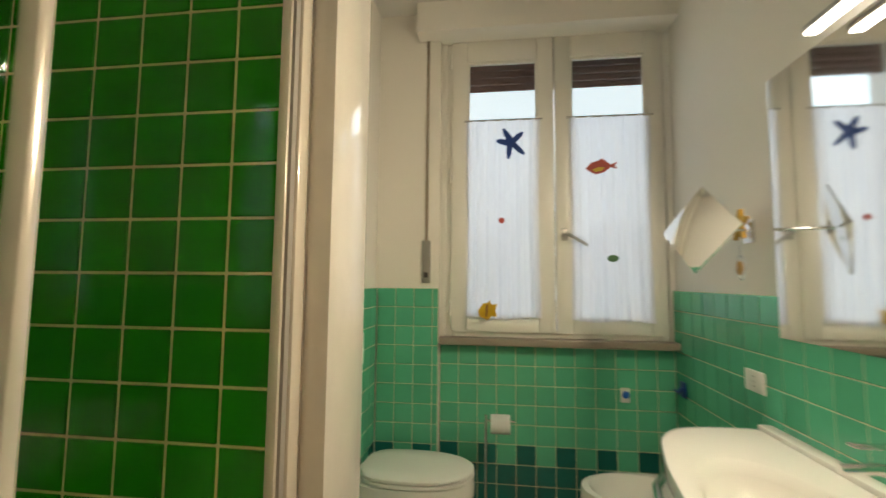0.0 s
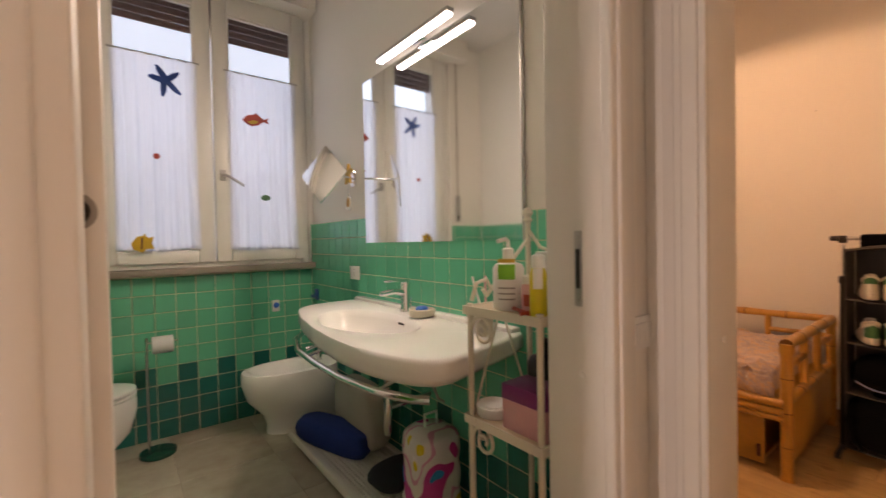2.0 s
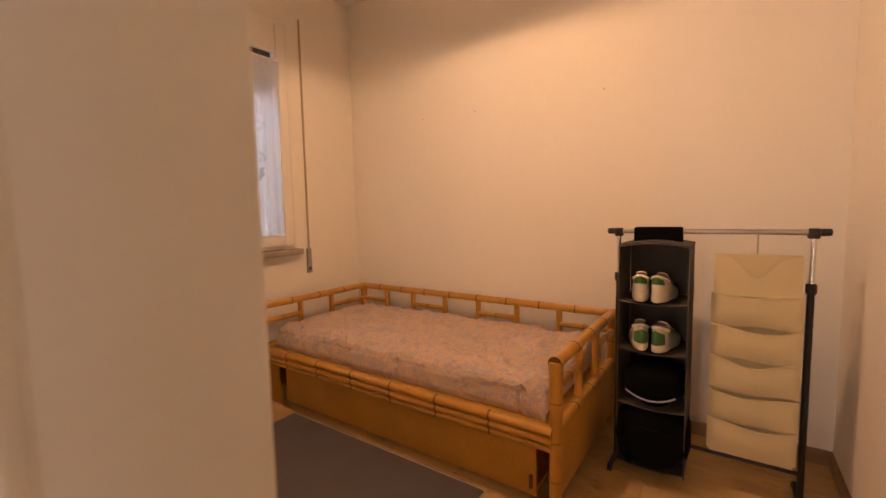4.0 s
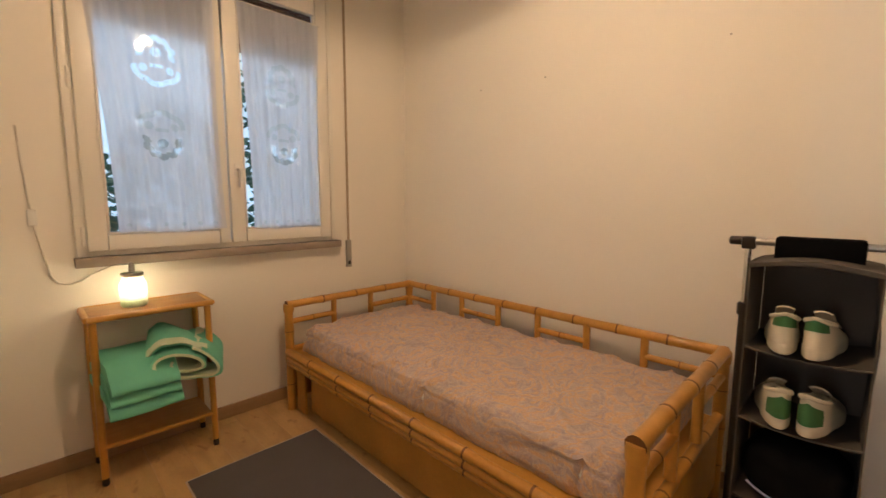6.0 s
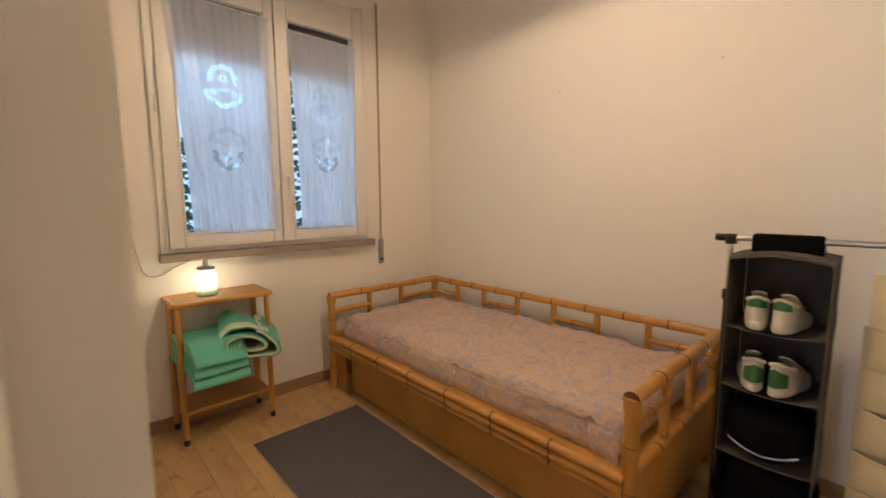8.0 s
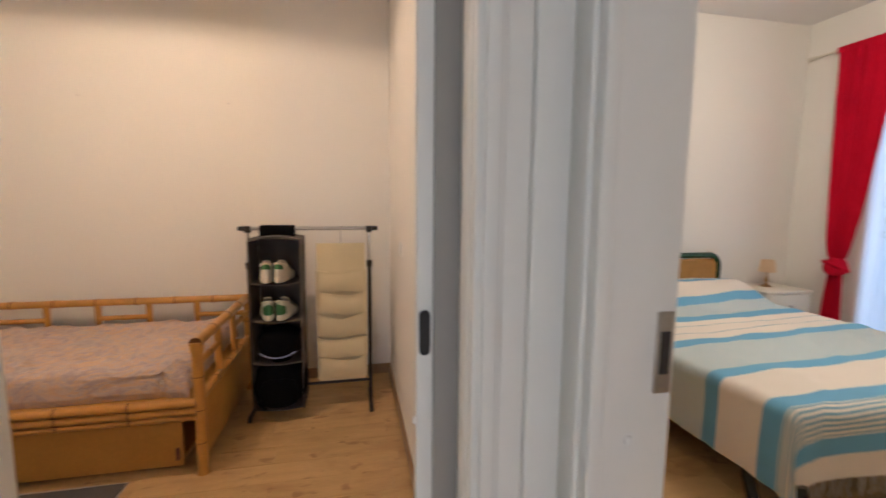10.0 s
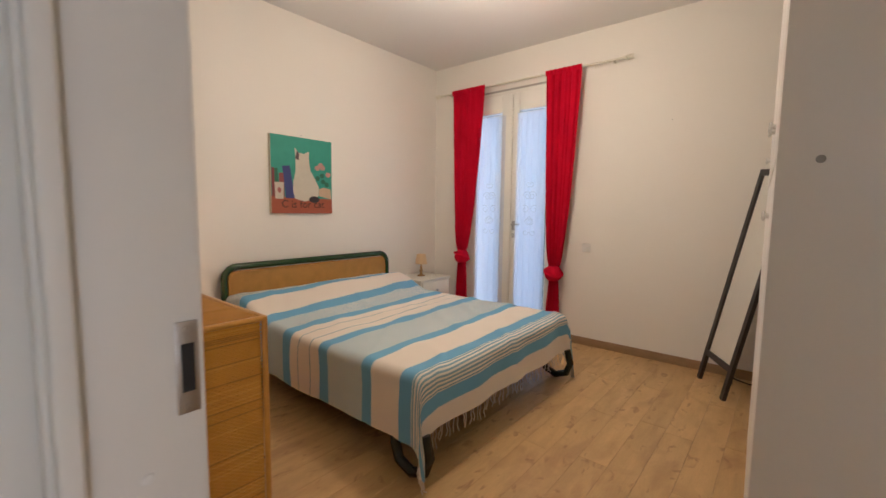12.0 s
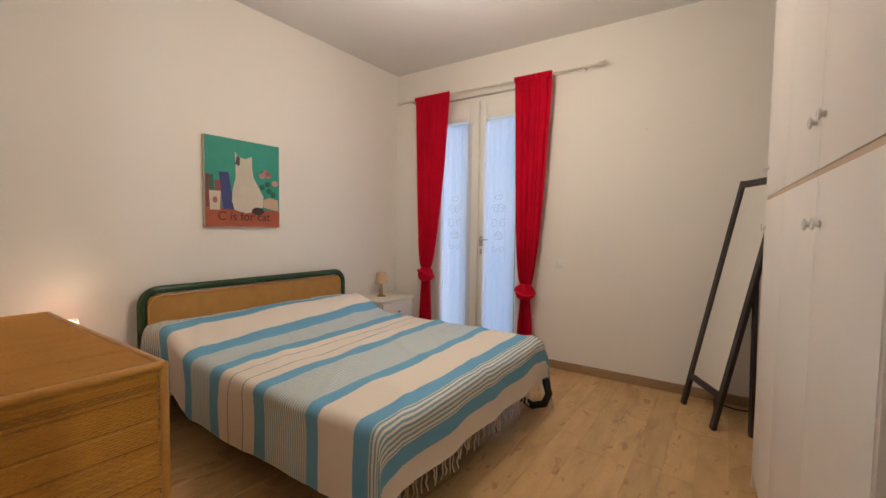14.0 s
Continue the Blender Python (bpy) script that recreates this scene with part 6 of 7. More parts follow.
def bed():
    bd = thing("double_bed", 5.55, -2.25, 0, 0, "double bed with a green tube and cane headboard", "bed")
    GREENT = node_mat("dark_green_lacquer", (0.022, 0.06, 0.018), 0.25, vary=0.06, bump=0.02)
    CANE = node_mat("woven_cane", (0.52, 0.27, 0.045), 0.55, vary=0.12, scale=12, fine=260, bump=0.6)
    y0, y1, top, r = -0.86, 0.84, 0.835, 0.10
    pts = [(0, y1, 0.03)] + [(0, y1, z) for z in (0.3, 0.6)] + [(0, y1 - r + r * math.cos(a), top - r + r * math.sin(a)) for a in np.linspace(0, math.pi / 2, 9)]
    pts += [(0, y0 + r - r * math.sin(a), top - r + r * math.cos(a)) for a in np.linspace(0, math.pi / 2, 9)] + [(0, y0, z) for z in (0.6, 0.3, 0.03)]
    part("headboard_tube", T(pts, 0.026, 14), GREENT, bd)
    part("headboard_cane", B((-0.008, 0.008, y0 + 0.03, y1 - 0.03, 0.35, top - 0.035), r=0.02), CANE, bd, "woven honey cane panel")
    part("cane_border", T([(-0.01, y1 - 0.035, 0.40)] + [(-0.01, y1 - 0.035 - 0.08 + 0.08 * math.cos(a), top - 0.12 + 0.08 * math.sin(a)) for a in np.linspace(0, math.pi / 2, 7)] + [(-0.01, y0 + 0.035 + 0.08 - 0.08 * math.sin(a), top - 0.12 + 0.08 * math.cos(a)) for a in np.linspace(0, math.pi / 2, 7)] + [(-0.01, y0 + 0.035, 0.40)], 0.007, 8), RATTAN, bd)
    part("bed_base", B((-2.0, -0.03, -0.78, 0.78, 0.24, 0.30), r=0.01), GREENT, bd)
    BLK = node_mat("black_green_lacquer", (0.02, 0.025, 0.02), 0.25)
    for y in (-0.80, 0.83):
        part("foot_loop", T([(-1.90, y, 0.29), (-1.90, y, 0.14), (-1.93, y, 0.06), (-2.015, y, 0.026), (-2.10, y, 0.06), (-2.13, y, 0.14), (-2.10, y, 0.24)], 0.026, 14), BLK, bd)
        part("side_rail", T([(-0.02, y * 0.96, 0.27), (-2.0, y * 0.96, 0.27)], 0.022, 12), BLK, bd)
    mt = part("mattress", B((-2.0, -0.05, -0.81, 0.80, 0.302, 0.485), r=0.04, seg=3), PLASTIC, bd)
    for y in (-0.42, 0.40):
        bm = rings([oval(-0.30, y, a, b_, z, 28, 3.2) for a, b_, z in ((0.10, 0.30, 0.484), (0.14, 0.33, 0.51), (0.13, 0.32, 0.55), (0.08, 0.26, 0.575))])
        part("pillow", bm, PLASTIC, bd)
    part("under_sheet", G(lambda u, v: (-1.98 + 1.9 * u, 0.815 + 0.012 * math.sin(16 * u), 0.44 - (0.20 + 0.10 * max(0, 0.4 - u)) * v), 40, 6, 0.002), node_mat("pale_pink_sheet", (0.66, 0.48, 0.38), 0.9, fine=240), bd)
    return bd


bed()


def throw():
    t = thing("striped_throw", 3.48, -2.25, 0, 0, "blue and cream striped cotton throw with a fringed hem", "bedspread")
    me = bpy.data.meshes.new("cloth")
    bm = bmesh.new()
    uvl = bm.loops.layers.uv.new("cloth")
    hw, NU, NV = 0.835, 150, 110          # half width of the bed top
    LEN = 2.48
    def height(x):
        # top of the bedding by distance from the foot end
        k = max(0.0, min(1.0, (x - 1.40) / 0.42))
        return 0.515 + 0.135 * k * k * (3 - 2 * k) - 0.035 * max(0, (x - 1.85) / 0.2)
    def f(u, v):
        s, w = LEN * u, -(hw + 0.33) + v * (2 * hw + 0.33 + 0.33)
        flat = 2.16
        # along the length: level until the foot, then down
        x = 2.07 - s + 0.13 if s < flat else None
        drop_l = 0.0
        if x is None:
            d = s - flat
            rr = 0.05
            if d < rr * math.pi / 2:
                x, drop_l = -rr * math.sin(d / rr) + 0.04, rr * (1 - math.cos(d / rr))
            else:
                x, drop_l = -rr + 0.04 - 0.02 * (d - 0.08), rr + d - rr * math.pi / 2
        side = abs(w) - hw
        y, drop_w = w, 0.0
        if side > -0.04:
            rr, d = 0.05, side + 0.04
            sg = 1 if w > 0 else -1
            if d < rr * math.pi / 2:
                y, drop_w = sg * (hw - 0.04 + rr * math.sin(d / rr)), rr * (1 - math.cos(d / rr))
            else:
                y, drop_w = sg * (hw + 0.01 + 0.02 * (d - 0.08)), rr + d - rr * math.pi / 2
        z = height(x) - drop_w - drop_l * (1.0 if drop_w < 0.02 else 0.95)
        if drop_w > 0.05:
            y += (1 if w > 0 else -1) * (0.009 * math.sin(6 * s + 1) + 0.014 * noise.noise(Vector((s * 4, w * 3, 0)))) * min(1, drop_w / 0.15)
            if drop_l > 0.05:
                y += (1 if w > 0 else -1) * 0.03 * min(1, drop_l / 0.3)
                x -= 0.05 * min(1, drop_w / 0.3)
        if drop_l > 0.05:
            x -= 0.010 * math.sin(15 * w + 2) * min(1, drop_l / 0.15)
        wr = 0.010 * noise.noise(Vector((x * 3, y * 3, 1))) + 0.006 * noise.noise(Vector((x * 11, y * 5, 4))) + 0.008 * max(0.0, 1 - 6 * abs(noise.noise(Vector((x * 2.2 + y * 1.4, y * 1.6, 8))))) + 0.010 * math.exp(-((x - 1.0 - 0.15 * y) / 0.05) ** 2) * math.exp(-((y + 0.1) / 0.25) ** 2)
        # the cloth lies a little askew: its stripes run on towards the foot at the door side
        return (x, y, max(0.05, z + wr)), s - 0.06 * (w / 0.85) * (1.3 - 0.4 * s)
    V = [[None] * (NV + 1) for _ in range(NU + 1)]
    S = {}
    for i in range(NU + 1):
        for j in range(NV + 1):
            p, s = f(i / NU, j / NV)
            V[i][j] = bm.verts.new(p)
            S[V[i][j]] = s
    for i in range(NU):
        for j in range(NV):
            fc = bm.faces.new((V[i][j], V[i + 1][j], V[i + 1][j + 1], V[i][j + 1]))
            for lp in fc.loops:
                lp[uvl].uv = (S[lp.vert], lp.vert.co.y)
    hem = [Vector(V[NU][j].co) for j in range(0, NV + 1)]
    ob = new("cloth", me)
    finish(ob, bm, striped(), 70)
    ob.parent = t
    rnd = random.Random(5)
    fr = bmesh.new()
    for k in range(74):
        p = hem[int(k / 73 * NV)]
        pts = [p + Vector((0, 0, 0.004))]
        dx, dy = rnd.uniform(-0.02, 0.012), rnd.uniform(-0.02, 0.02)
        ln = rnd.uniform(0.055, 0.085)
        for q in (0.3, 0.6, 1.0):
            pts.append(p + Vector((dx * q + 0.006 * math.sin(7 * q + k), dy * q, max(-ln * q, 0.008 - p.z))))
        T(pts, 0.003, 5, bm=fr)
    part("fringe", fr, node_mat("cream_fringe", (0.66, 0.58, 0.47), 0.95), t, "knotted cream fringe")["kind"] = "stuff"
    return t


throw()


# nightstands with lamps
def nightstand(x, y, label):
    t = thing("nightstand", x, y, 0, 0, label, "nightstand", "nightstands")
    NS = node_mat("cream_lacquer", (0.76, 0.70, 0.56), 0.35, vary=0.03)
    part("carcass", B((-0.2, 0.2, -0.24, 0.24, 0.05, 0.52), r=0.004), NS, t)
    part("top", B((-0.215, 0.205, -0.255, 0.255, 0.521, 0.545), r=0.006), NS, t)
    for k in range(2):
        d = part("drawer", B((-0.218, -0.201, -0.225, 0.225, 0.08 + k * 0.225, 0.29 + k * 0.225), r=0.004), NS, t)
        part("knob", L([(0.006, 0), (0.006, 0.012), (0.014, 0.02), (0.010, 0.028)], 14), STEEL, d).matrix_basis = pose(-0.218, 0, 0.19 + k * 0.225, 0, -90, 0)
    for a in (-0.18, 0.18):
        for c in (-0.21, 0.21):
            part("foot", B((a - 0.02, a + 0.02, c - 0.02, c + 0.02, 0, 0.05), r=0.003), NS, t)
    return t


nightstand(5.405, -3.53, "cream lacquered nightstand with a small lamp on it")
nightstand(5.405, -1.02, "cream lacquered nightstand beside the bed")


def small_lamp(x, y, z, lit, k=1.0):
    t = thing("bedside_lamp", x, y, z, 0, "small brass lamp with a pink shade, switched on" if lit else "small brass lamp with a cream shade, switched off", "lamp", "bedside lamps")
    BR = node_mat("antique_brass", (0.42, 0.26, 0.10), 0.3, 0.9)
    part("base", L([(0.045, 0), (0.047, 0.008), (0.02, 0.018), (0.012, 0.03), (0.02, 0.06), (0.012, 0.09), (0.008, 0.15)], 20), BR, t)
    SH = sheer("pink_shade_cloth", (0.78, 0.42, 0.34), 0.03) if lit else sheer("cream_shade_cloth", (0.80, 0.64, 0.42), 0.03)
    part("shade", L([(0.068, 0.14), (0.05, 0.25)], 28, cap=False), SH, t)
    part("bulb", L([(0.008, 0.15), (0.022, 0.18), (0.02, 0.20), (0.006, 0.215)], 14), glow("lit_bulb_bedside", (1.0, 0.72, 0.40), 30.0) if lit else PLASTIC, t)
    return t


small_lamp(5.42, -3.53, 0.546, False)
small_lamp(5.42, -1.02, 0.546, True).scale = (0.74, 0.74, 0.74)
lamp("light_bedside", "POINT", (5.42, -1.02, 0.70), 3.4, (1.0, 0.66, 0.34), 0.03)


# picture on the east wall: canvas with plain shapes
def picture():
    t = thing("picture", 5.62, -2.14, 1.255, 0, "canvas print with a white shape, books and flowers on teal", "picture")
    Wd, Ht = 0.612, 0.672
    put = lambda u, v, w: (-0.030 - w, -(u - 0.5) * Wd, v * Ht)
    part("canvas", B((-0.030, 0, -Wd / 2, Wd / 2, 0, Ht), r=0.002), node_mat("cream_canvas_edge", (0.66, 0.58, 0.46), 0.8), t)
    def flat(name, pts, m, d):
        part(name, slab(pts, d, put), m, t)
    c = lambda nm, col: node_mat("print_" + nm, col, 0.6, vary=0.06, scale=14, fine=200, bump=0.1)
    el = lambda cx, cy, a, b_, n_=24: [(cx + a * math.cos(2 * math.pi * k / n_), cy + b_ * math.sin(2 * math.pi * k / n_)) for k in range(n_)]
    flat("teal_ground", [(0.004, 0.2), (0.996, 0.2), (0.996, 0.998), (0.004, 0.998)], c("teal", (0.05, 0.33, 0.25)), 0.0012)
    flat("table_shape", [(0.004, 0.002), (0.996, 0.002), (0.996, 0.2), (0.004, 0.22)], c("brick", (0.40, 0.10, 0.045)), 0.0016)
    for pts, col in (([(0.01, 0.22), (0.06, 0.22), (0.05, 0.58), (0.01, 0.58)], (0.22, 0.05, 0.05)), ([(0.06, 0.3), (0.12, 0.3), (0.10, 0.58), (0.05, 0.57)], (0.03, 0.16, 0.09)), ([(0.12, 0.22), (0.2, 0.22), (0.19, 0.52), (0.12, 0.52)], (0.26, 0.07, 0.07)), ([(0.22, 0.2), (0.36, 0.2), (0.29, 0.62), (0.17, 0.61)], (0.05, 0.06, 0.22))):
        flat("book_shape", pts, c("book", col), 0.0024)
    flat("cup_shape", [(0.06, 0.19), (0.18, 0.19), (0.19, 0.40), (0.05, 0.40)], c("cup", (0.66, 0.58, 0.46)), 0.0030)
    flat("cup_flower", el(0.12, 0.3, 0.03, 0.035, 12), c("rose", (0.42, 0.14, 0.12)), 0.0034)
    flat("white_shape", [(0.36, 0.20), (0.33, 0.30), (0.34, 0.42), (0.38, 0.56), (0.38, 0.72), (0.37, 0.86), (0.43, 0.80), (0.52, 0.79), (0.60, 0.83), (0.60, 0.70), (0.62, 0.58), (0.70, 0.46), (0.76, 0.36), (0.75, 0.24), (0.62, 0.18), (0.5, 0.16)], c("white", (0.64, 0.59, 0.48)), 0.0030)
    flat("dark_shape", el(0.68, 0.19, 0.09, 0.045, 16), c("charcoal", (0.05, 0.035, 0.04)), 0.0038)
    flat("dark_shape", [(0.375, 0.72), (0.43, 0.70), (0.44, 0.79), (0.40, 0.82)], c("charcoal_b", (0.10, 0.07, 0.08)), 0.0038)
    for x_, y_ in ((0.74, 0.62), (0.83, 0.63), (0.93, 0.54), (0.80, 0.66)):
        flat("flower_shape", el(x_, y_, 0.045, 0.035, 12), c("pink", (0.58, 0.30, 0.26)), 0.0034)
    for x_, y_ in ((0.74, 0.48), (0.84, 0.44), (0.90, 0.40), (0.82, 0.52)):
        flat("leaf_shape", el(x_, y_, 0.04, 0.035, 10), c("leaf", (0.03, 0.16, 0.10)), 0.0028)
    flat("cloth_shape", [(0.76, 0.24), (0.98, 0.20), (0.97, 0.34), (0.84, 0.36), (0.76, 0.33)], c("peach", (0.58, 0.42, 0.28)), 0.0032)
    cv = bpy.data.curves.new("lettering", "FONT")
    cv.body, cv.size, cv.extrude, cv.align_x = "C is for cat", 0.095, 0.0006, "CENTER"
    tx = new("lettering", cv)
    tx.parent = t
    tx.matrix_basis = Matrix(((0, 0, -1, -0.0345), (-1, 0, 0, 0.0), (0, 1, 0, 0.052), (0, 0, 0, 1)))
    cv.materials.append(c("lettering", (0.07, 0.03, 0.02)))
    nl = part("nail", L([(0.004, 0), (0.004, 0.012)], 8), STEEL, t)
    nl.matrix_basis = pose(0, 0.0, Ht + 0.02, 0, -90, 0)


picture()

# rattan chest of drawers
def chest():
    t = thing("rattan_chest", 3.79, -0.83, 0, 0, "chest of drawers covered in woven golden rattan", "chest of drawers")
    Wd, Dp, Ht = 1.15, 0.58, 0.87
    WEAVE_S = node_mat("golden_rattan_weave", (0.70, 0.36, 0.025), 0.42, second=(0.52, 0.24, 0.012), scale=9, fine=90, bump=0.4, depth=0.002)
    WEAVE_P = node_mat("pale_rattan_weave", (0.76, 0.43, 0.06), 0.42, second=(0.60, 0.30, 0.02), scale=9, fine=90, bump=0.4, depth=0.002)
    WEAVE_T = node_mat("golden_rattan_weave_top", (0.56, 0.28, 0.035), 0.45, second=(0.44, 0.21, 0.02), scale=7, fine=80, bump=0.3, depth=0.002)
    WEAVE_D = node_mat("dark_rattan_weave", (0.60, 0.29, 0.018), 0.45, vary=0.2, scale=9, fine=60, bump=0.6)
    part("body", B((0.012, Wd - 0.012, 0.012, Dp, 0.03, Ht - 0.02), r=0.004), WEAVE_S, t)
    part("top", B((0.008, Wd - 0.008, 0.008, Dp, Ht - 0.019, Ht - 0.004), r=0.004), WEAVE_T, t)
    for p, q in (((0, 0, 0), (0, 0, Ht)), ((Wd, 0, 0), (Wd, 0, Ht)), ((0, 0, Ht - 0.008), (Wd, 0, Ht - 0.008)), ((0, 0, Ht - 0.008), (0, Dp, Ht - 0.008)), ((Wd, 0, Ht - 0.008), (Wd, Dp, Ht - 0.008)), ((0, Dp - 0.01, 0), (0, Dp - 0.01, Ht)), ((0, Dp - 0.01, Ht - 0.008), (Wd, Dp - 0.01, Ht - 0.008)), ((0, 0, 0.04), (0, Dp, 0.04))):
        part("edge_cane", T([p, Vector(p).lerp(Vector(q), 0.5), q], 0.012, 10), RATTAN, t)
    rnd = random.Random(3)
    def weave(name, length, across, put, mats, pitch=0.0074, stake=0.0125):
        """Strands laid side by side, over and under stakes; put(along, across, out) sets them on a face."""
        bm = bmesh.new()
        for k in range(int(across / pitch)):
            n_ = int(length / stake)
            d_ = 0.0036 * rnd.uniform(0.82, 1.08)
            pts = [put(length * i / n_, (k + 0.5) * pitch + rnd.uniform(-0.0006, 0.0006), (0.0030 if (i + k) % 2 else -0.0020) + rnd.uniform(-0.0006, 0.0006)) for i in range(n_ + 1)]
            had = len(bm.faces)
            T(pts, d_, 5, bm=bm)
            bm.faces.ensure_lookup_table()
            tone = rnd.uniform(-1, 1)
            idx = 1 if tone > 0.78 else 2 if tone < -0.78 else 0
            for fc in bm.faces[had:]:
                fc.material_index = idx
        tagged(part(name, bm, mats, t, "woven rattan strands"), kind="stuff")
    tones = [WEAVE_S, WEAVE_D, WEAVE_P]
    weave("woven_side", Dp - 0.03, Ht - 0.07, lambda a, c, o: (0.0118 - o, 0.015 + a, 0.045 + c), tones)
    weave("woven_front", Wd - 0.03, Ht - 0.07, lambda a, c, o: (0.015 + a, 0.0118 - o, 0.045 + c), tones)
    weave("woven_top", Dp - 0.03, Wd - 0.024, lambda a, c, o: (0.012 + c, 0.015 + a, Ht - 0.0055 + 0.6 * o), [WEAVE_T, WEAVE_D, WEAVE_T])
    for k in range(4):
        part("drawer_line", B((0.03, Wd - 0.03, -0.001, 0.006, 0.06 + k * 0.2, 0.068 + k * 0.2)), SHUTTER, t)


chest()

# wardrobe
def wardrobe():
    t = thing("wardrobe", 2.23, -1.24, 0, 2.4, "tall white wardrobe with round white knobs and upper doors", "wardrobe")
    WH = node_mat("white_melamine", (0.78, 0.75, 0.70), 0.38, vary=0.015, scale=3, fine=80, bump=0.04)
    EDGE = node_mat("pale_wood_edge", (0.56, 0.42, 0.28), 0.6)
    D, Ln, Ht = 0.60, 1.62, 2.72
    part("side_panel", B((-D, 0.0, -0.022, 0.0, 0, Ht), r=0.002), WH, t)
    part("side_panel", B((-D, 0.0, -Ln, -Ln + 0.022, 0, Ht), r=0.002), WH, t)
    part("back_panel", B((-D, -D + 0.01, -Ln + 0.022, -0.022, 0, Ht)), WH, t)
    part("top_panel", B((-D + 0.01, 0, -Ln + 0.022, -0.022, Ht - 0.02, Ht)), WH, t)
    part("plinth", B((-0.05, -0.03, -Ln + 0.022, -0.022, 0, 0.08)), WH, t)
    part("divider", B((-D + 0.01, -0.003, -Ln + 0.022, -0.022, 1.424, 1.440)), EDGE, t, "bare wooden edge between the doors")
    n_ = 3
    w = (Ln - 0.01) / n_
    for k in range(n_):
        a, b = -0.004 - (k + 1) * w, -0.004 - k * w
        for lo, hi, kz, nm in ((0.085, 1.423, 1.295, "lower_door"), (1.441, Ht - 0.024, 1.575, "upper_door")):
            d = part(nm, B((-0.020, 0.0, a + 0.002, b - 0.002, lo, hi), r=0.002), WH, t)
            ky = (a + 0.05) if k in (0, 2) else (b - 0.05)
            part("knob", L([(0.009, 0), (0.008, 0.010), (0.016, 0.012), (0.016, 0.017), (0.008, 0.019)], 18), CERAMIC, d).matrix_basis = pose(0, ky, kz, 0, 90, 0)
    part("cover_cap", L([(0.009, 0), (0.008, 0.003)], 18), GREYPL, t).matrix_basis = pose(-0.075, 0, 1.42, -90, 0, 0)


wardrobe()

# standing mirror beyond the wardrobe
def cheval():
    FR = node_mat("dark_stained_wood", (0.032, 0.022, 0.018), 0.45, vary=0.12, fine=60)
    a, b_ = Vector((2.664, -3.80, 0.0)), Vector((2.475, -3.45, 0.0))
    up = Vector((-0.30, -0.055, 1.62))
    t = thing("standing_mirror", a.x, a.y, 0, 0, "dark wooden standing mirror leaning back on a folding leg", "mirror")
    u = (b_ - a).normalized()
    side = u.cross(up).normalized()
    def beam(p, q, w, d, name, m=FR):
        p, q = p - a, q - a
        dirv = (q - p).normalized()
        x_ = side.cross(dirv).normalized() if abs(side.dot(dirv)) < 0.9 else u
        bm = rings([[c + sx * w * x_ + sy * d * side for sx, sy in ((-.5, -.5), (.5, -.5), (.5, .5), (-.5, .5))] for c in (p, q)])
        part(name, bm, m, t)
    beam(a, a + up, 0.042, 0.026, "frame_post")
    beam(b_, b_ + up, 0.042, 0.026, "frame_post")
    for k in (0.135, 0.985):
        beam(a + up * k + u * 0.02, b_ + up * k - u * 0.02, 0.042, 0.024, "cross_rail")
    p0, p1 = a + up * 0.15 - a + u * 0.02, b_ + up * 0.15 - a - u * 0.02
    q0, q1 = p0 + up * 0.82, p1 + up * 0.82
    part("mirror_glass", rings([[p + s for p in (p0, p1, q1, q0)] for s in (side * 0.004, side * -0.004)]), MIRROR, t)
    m0, m1 = a + up * 0.62, b_ + up * 0.62
    beam(m1, Vector((b_.x - 0.20, b_.y - 0.02, 0.0)), 0.030, 0.020, "rear_leg")
    beam(m0, Vector((a.x - 0.20, a.y - 0.02, 0.0)), 0.030, 0.020, "rear_leg")


cheval()
cb = thing("cable", 2.45, -3.93, 0.0, 0, "dark cable lying along the skirting", "cable")
part("wire", T([(0.0, 0.0, 0.01), (-0.1, 0.05, 0.008), (-0.2, 0.03, 0.008), (-0.35, 0.04, 0.008)], 0.006, 8), BLKM, cb)
# ceiling lamp of the large bedroom
cl = thing("ceiling_lamp", 3.75, -2.3, 2.76, 0, "round opal ceiling lamp, lit", "lamp")
part("rose", L([(0.10, 0.20), (0.10, 0.219)], 28), PLASTIC, cl)
part("stem", T([(0, 0, 0.02), (0, 0, 0.2)], 0.01, 8), PLASTIC, cl)
solo("nail", L([(0.004, 0), (0.004, 0.006), (0.002, 0.008)], 10), STEEL, "small bare nail standing out of the wall", "nail", group="wall nails").matrix_world = pose(3.01, -4.0, 2.08, -90, 0, 0)

# ---------- outside the small bedroom window ----------
hg = thing("hedge", 4.1, 5.2, -0.5, 0, "dense green hedge outside the window", "hedge")
rnd = random.Random(9)
bm = bmesh.new()
for k in range(6500):
    x_, z_ = rnd.uniform(-2.4, 2.4), rnd.uniform(0.0, 1.0) ** 0.8
    z_ *= 2.45 + 1.5 * max(0.0, min(1.0, (x_ - 0.7) / 0.5)) + 0.22 * math.sin(3 * x_) + 0.15 * math.sin(7.3 * x_ + 1)
    c, a, b_ = Vector((x_, rnd.uniform(-0.25, 0.25), z_)), rnd.uniform(0, 6.28), rnd.uniform(-0.8, 0.8)
    u_ = Vector((math.cos(a), math.sin(a) * 0.6, math.sin(b_))) * 0.06
    w_ = Vector((-math.sin(a), math.cos(a) * 0.6, math.cos(b_))) * 0.026
    bm.faces.new([bm.verts.new(c + p) for p in (-u_, w_, u_, -w_)])
part("leaves", bm, node_mat("hedge_leaf", (0.07, 0.22, 0.14), 0.6, vary=0.25, scale=4), hg)
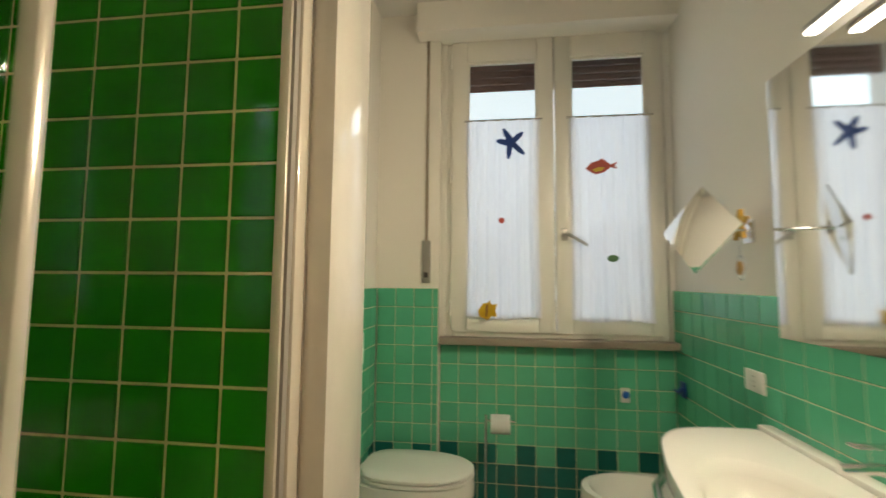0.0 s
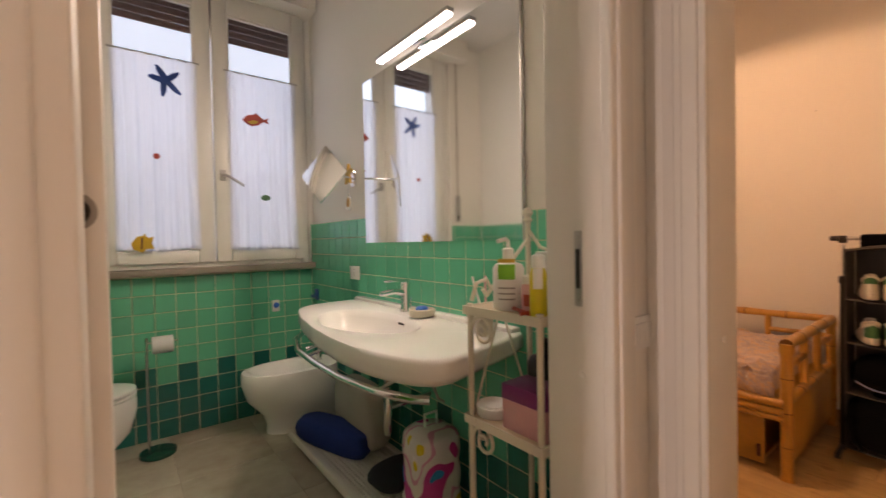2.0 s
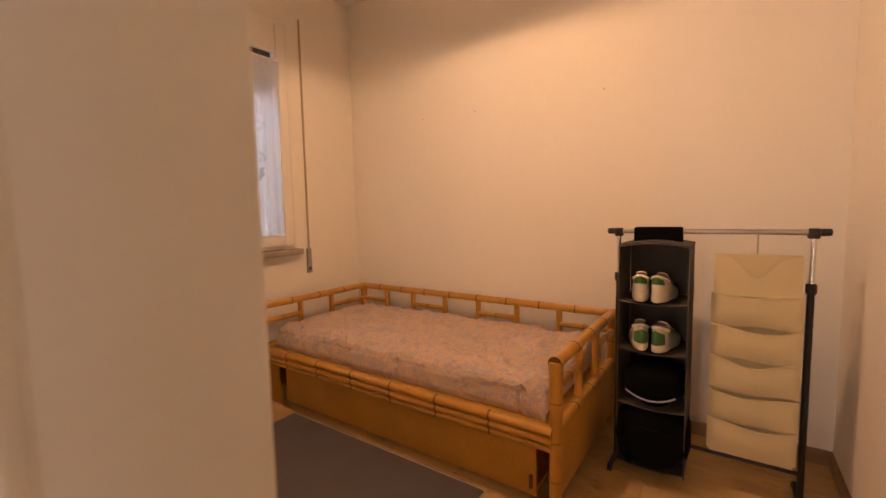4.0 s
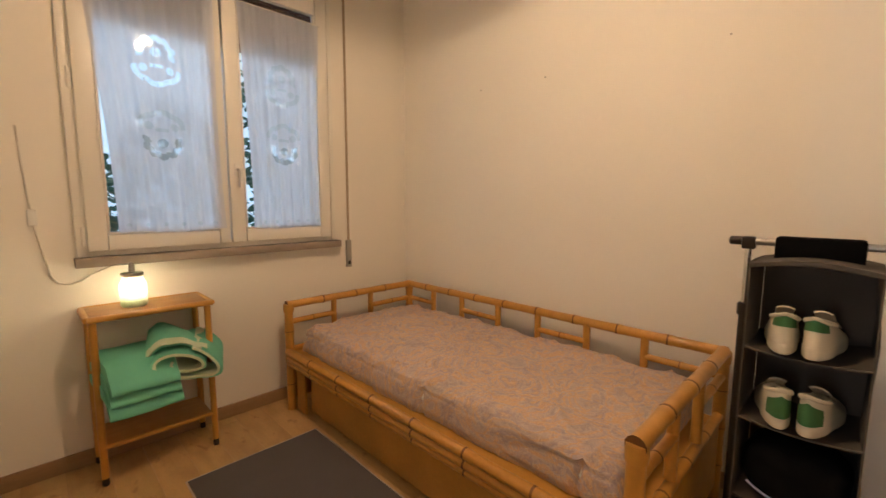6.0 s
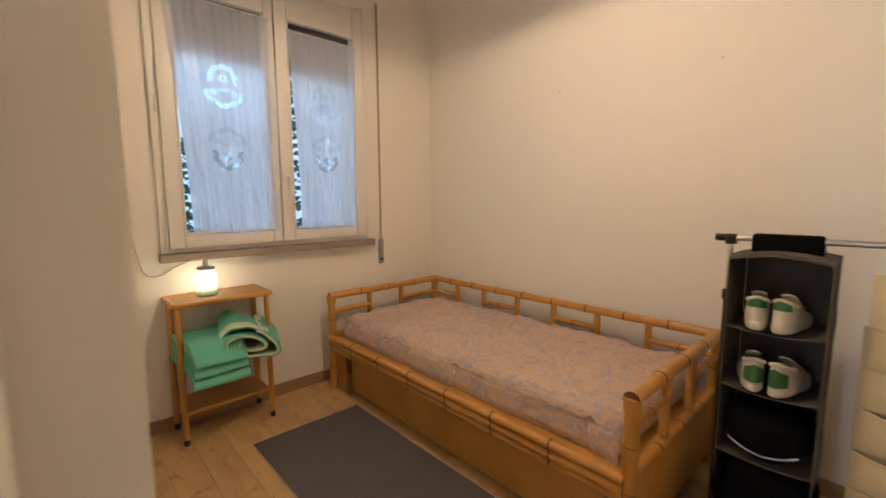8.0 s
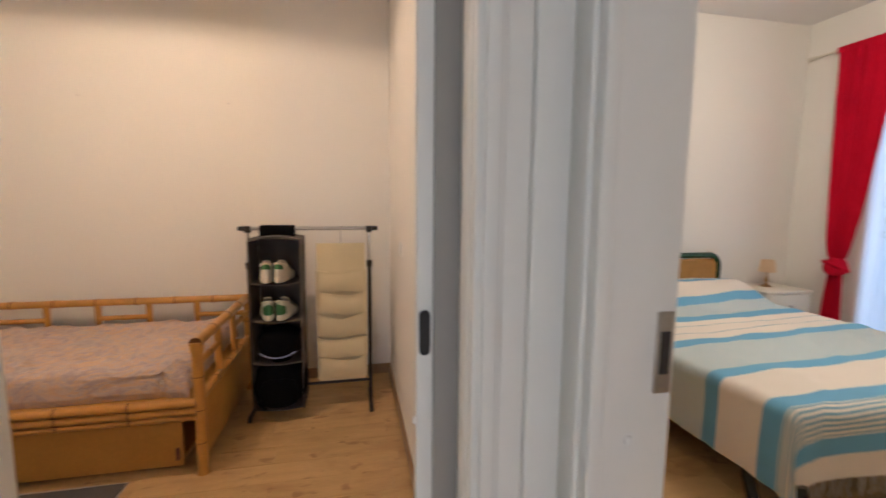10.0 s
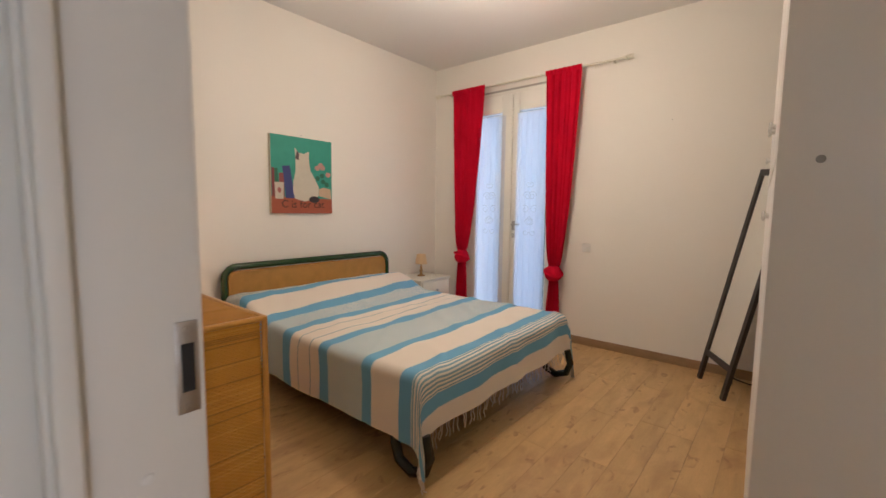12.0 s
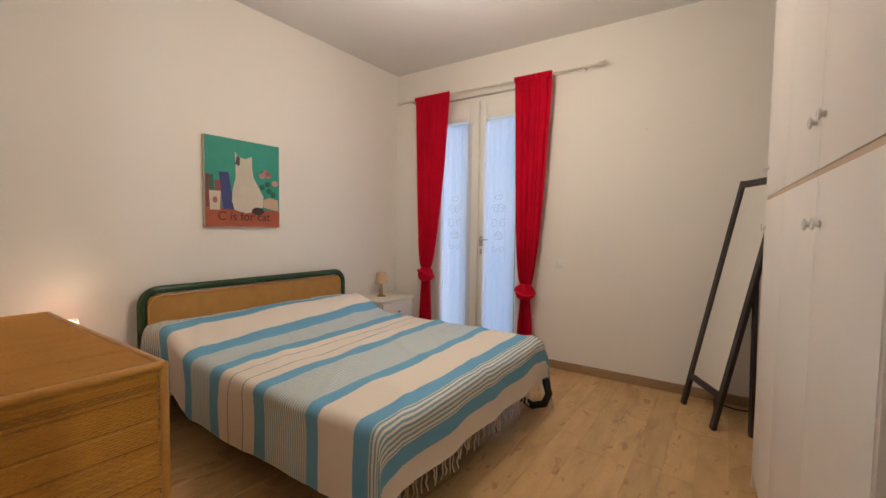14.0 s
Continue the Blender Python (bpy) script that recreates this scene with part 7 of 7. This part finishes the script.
part("stems", B(*[(-2.3 + 0.4 * k, -2.26 + 0.4 * k, -0.02, 0.02, 0.0, 1.5) for k in range(12)]), node_mat("hedge_bark", (0.10, 0.07, 0.05), 0.9), hg)
solo("ground", B((-40, 45, 4.2, 60, -0.62, -0.5), (-40, 45, -60, -4.6, -0.62, -0.5)), node_mat("pale_paving", (0.32, 0.30, 0.27), 0.9, vary=0.1, scale=0.5, fine=9), "pale paved ground outside the house", "ground", kind="structure")
solo("backdrop", B((-6, 15, 11.0, 11.05, -0.5, 11.0)), glow("overcast_sky", (0.68, 0.82, 0.94), 0.82), "pale overcast sky beyond the hedge", "sky", kind="structure")

# ---------- floor planks ----------
planks("floor_small_bedroom", 3.03, 5.39, -0.03, 3.12, "y", "honey oak-effect plank floor")
planks("floor_bedroom", 1.50, 5.62, -4.0, -0.10, "y", "honey oak-effect plank floor")
planks("floor_hall", -0.32, 3.03, -0.10, 1.0, "y", "honey oak-effect plank floor")


# ---------- wall tiles ----------
def tiling(name, label, along, plane, sign, u0, u1, z1, pitch, pick, grout, skip=None, g=0.0042, z0=0.0):
    """Glazed tiles from the floor up on a plane of x or y; sign is the way they face."""
    base = thing(name, 0, 0, 0, 0, label, "wall tiles", kind="structure")
    def box(a, b, lo, hi, w0, w1):
        w0, w1 = sorted((plane + sign * w0, plane + sign * w1))
        return (a, b, w0, w1, lo, hi) if along == "x" else (w0, w1, a, b, lo, hi)
    back = B(box(u0, u1, 0, z1, 0.0008, 0.006)) if not skip else B(*[box(a, b, lo, hi, 0.0008, 0.006) for a, b, lo, hi in skip[1]])
    part("grout", back, grout, base)
    kinds, rows = {}, int(round(z1 / pitch))
    u = u0
    while u < u1 - 0.012:
        b = min(u + pitch, u1)
        for r in range(rows):
            lo, hi = z0 + r * pitch, min(z0 + (r + 1) * pitch, z1)
            if skip and skip[0]((u + b) / 2, (lo + hi) / 2):
                continue
            m = pick(int((u - u0) / pitch + 0.5), r)
            key = (round(b - u, 3), round(hi - lo, 3), m.name)
            if key not in kinds:
                du, dz = (b - u) / 2 - g / 2, (hi - lo) / 2 - g / 2
                bm = B((-du, du, -0.004, 0.004, -dz, dz) if along == "x" else (-0.004, 0.004, -du, du, -dz, dz), r=0.0022, seg=1)
                me = bpy.data.meshes.new("tile")
                bm.to_mesh(me), bm.free()
                me.materials.append(m)
                kinds[key] = me
            ob = new("tile", kinds[key])
            ob.parent = base
            p, c = plane + sign * 0.005, (u + b) / 2
            ob.location = (c, p, (lo + hi) / 2) if along == "x" else (p, c, (lo + hi) / 2)
        u = b
    return base


band = lambda c, r: TILE_D if r < 3 or (r == 3 and c % 2 == 0) else TILE_L
deep = lambda c, r: TILE_S
P = 1.308 / 12
tiling("tiles_east", "seagreen glazed wall tiles with a dark teal base", "y", 3.0225, -1, 1.372, 3.443, 1.308, P, band, GROUT)
tiling("tiles_east_end", "seagreen glazed wall tiles beside the mirror", "y", 3.0225, -1, 1.005, 1.372, 1.268, 1.268 / 12, band, GROUT)
tiling("tiles_north", "seagreen glazed tiles under the window with a dark teal base", "x", 3.4425, -1, 1.718, 3.012, 0.99, P, band, GROUT)
tiling("tiles_pilaster", "seagreen glazed tiles beside the window", "x", 3.3835, -1, 1.352, 1.713, 1.308, P, band, GROUT)
tiling("tiles_west", "seagreen glazed wall tiles behind the toilet", "y", 1.3415, 1, 1.955, 3.372, 1.308, P, band, GROUT)
tiling("tiles_shower", "deep green glazed shower tiles with ochre joints", "x", 1.7425, -1, 0.759, 1.655, 2.4, 0.109, deep, GROUT_S, g=0.006, z0=0.052)
tiling("tiles_shower_side", "deep green glazed shower tiles with ochre joints", "y", 0.7415, 1, 1.005, 1.728, 2.4, 0.109, deep, GROUT_S, g=0.006, z0=0.052)
base = thing("bath_floor_tiles", 0, 0, 0, 0, "mottled beige and grey stone floor tiles", "floor tiles", kind="structure")
me = bpy.data.meshes.new("stone_tile")
bm = B((-0.224, 0.224, -0.224, 0.224, -0.006, 0.0), r=0.0015, seg=1)
bm.to_mesh(me), bm.free()
me.materials.append(BFLOOR)
for i in range(4):
    for j in range(6):
        ob = new("floor_tile", me)
        ob.parent = base
        ob.location = (1.42 + i * 0.45, 1.232 + j * 0.45, 0.0)
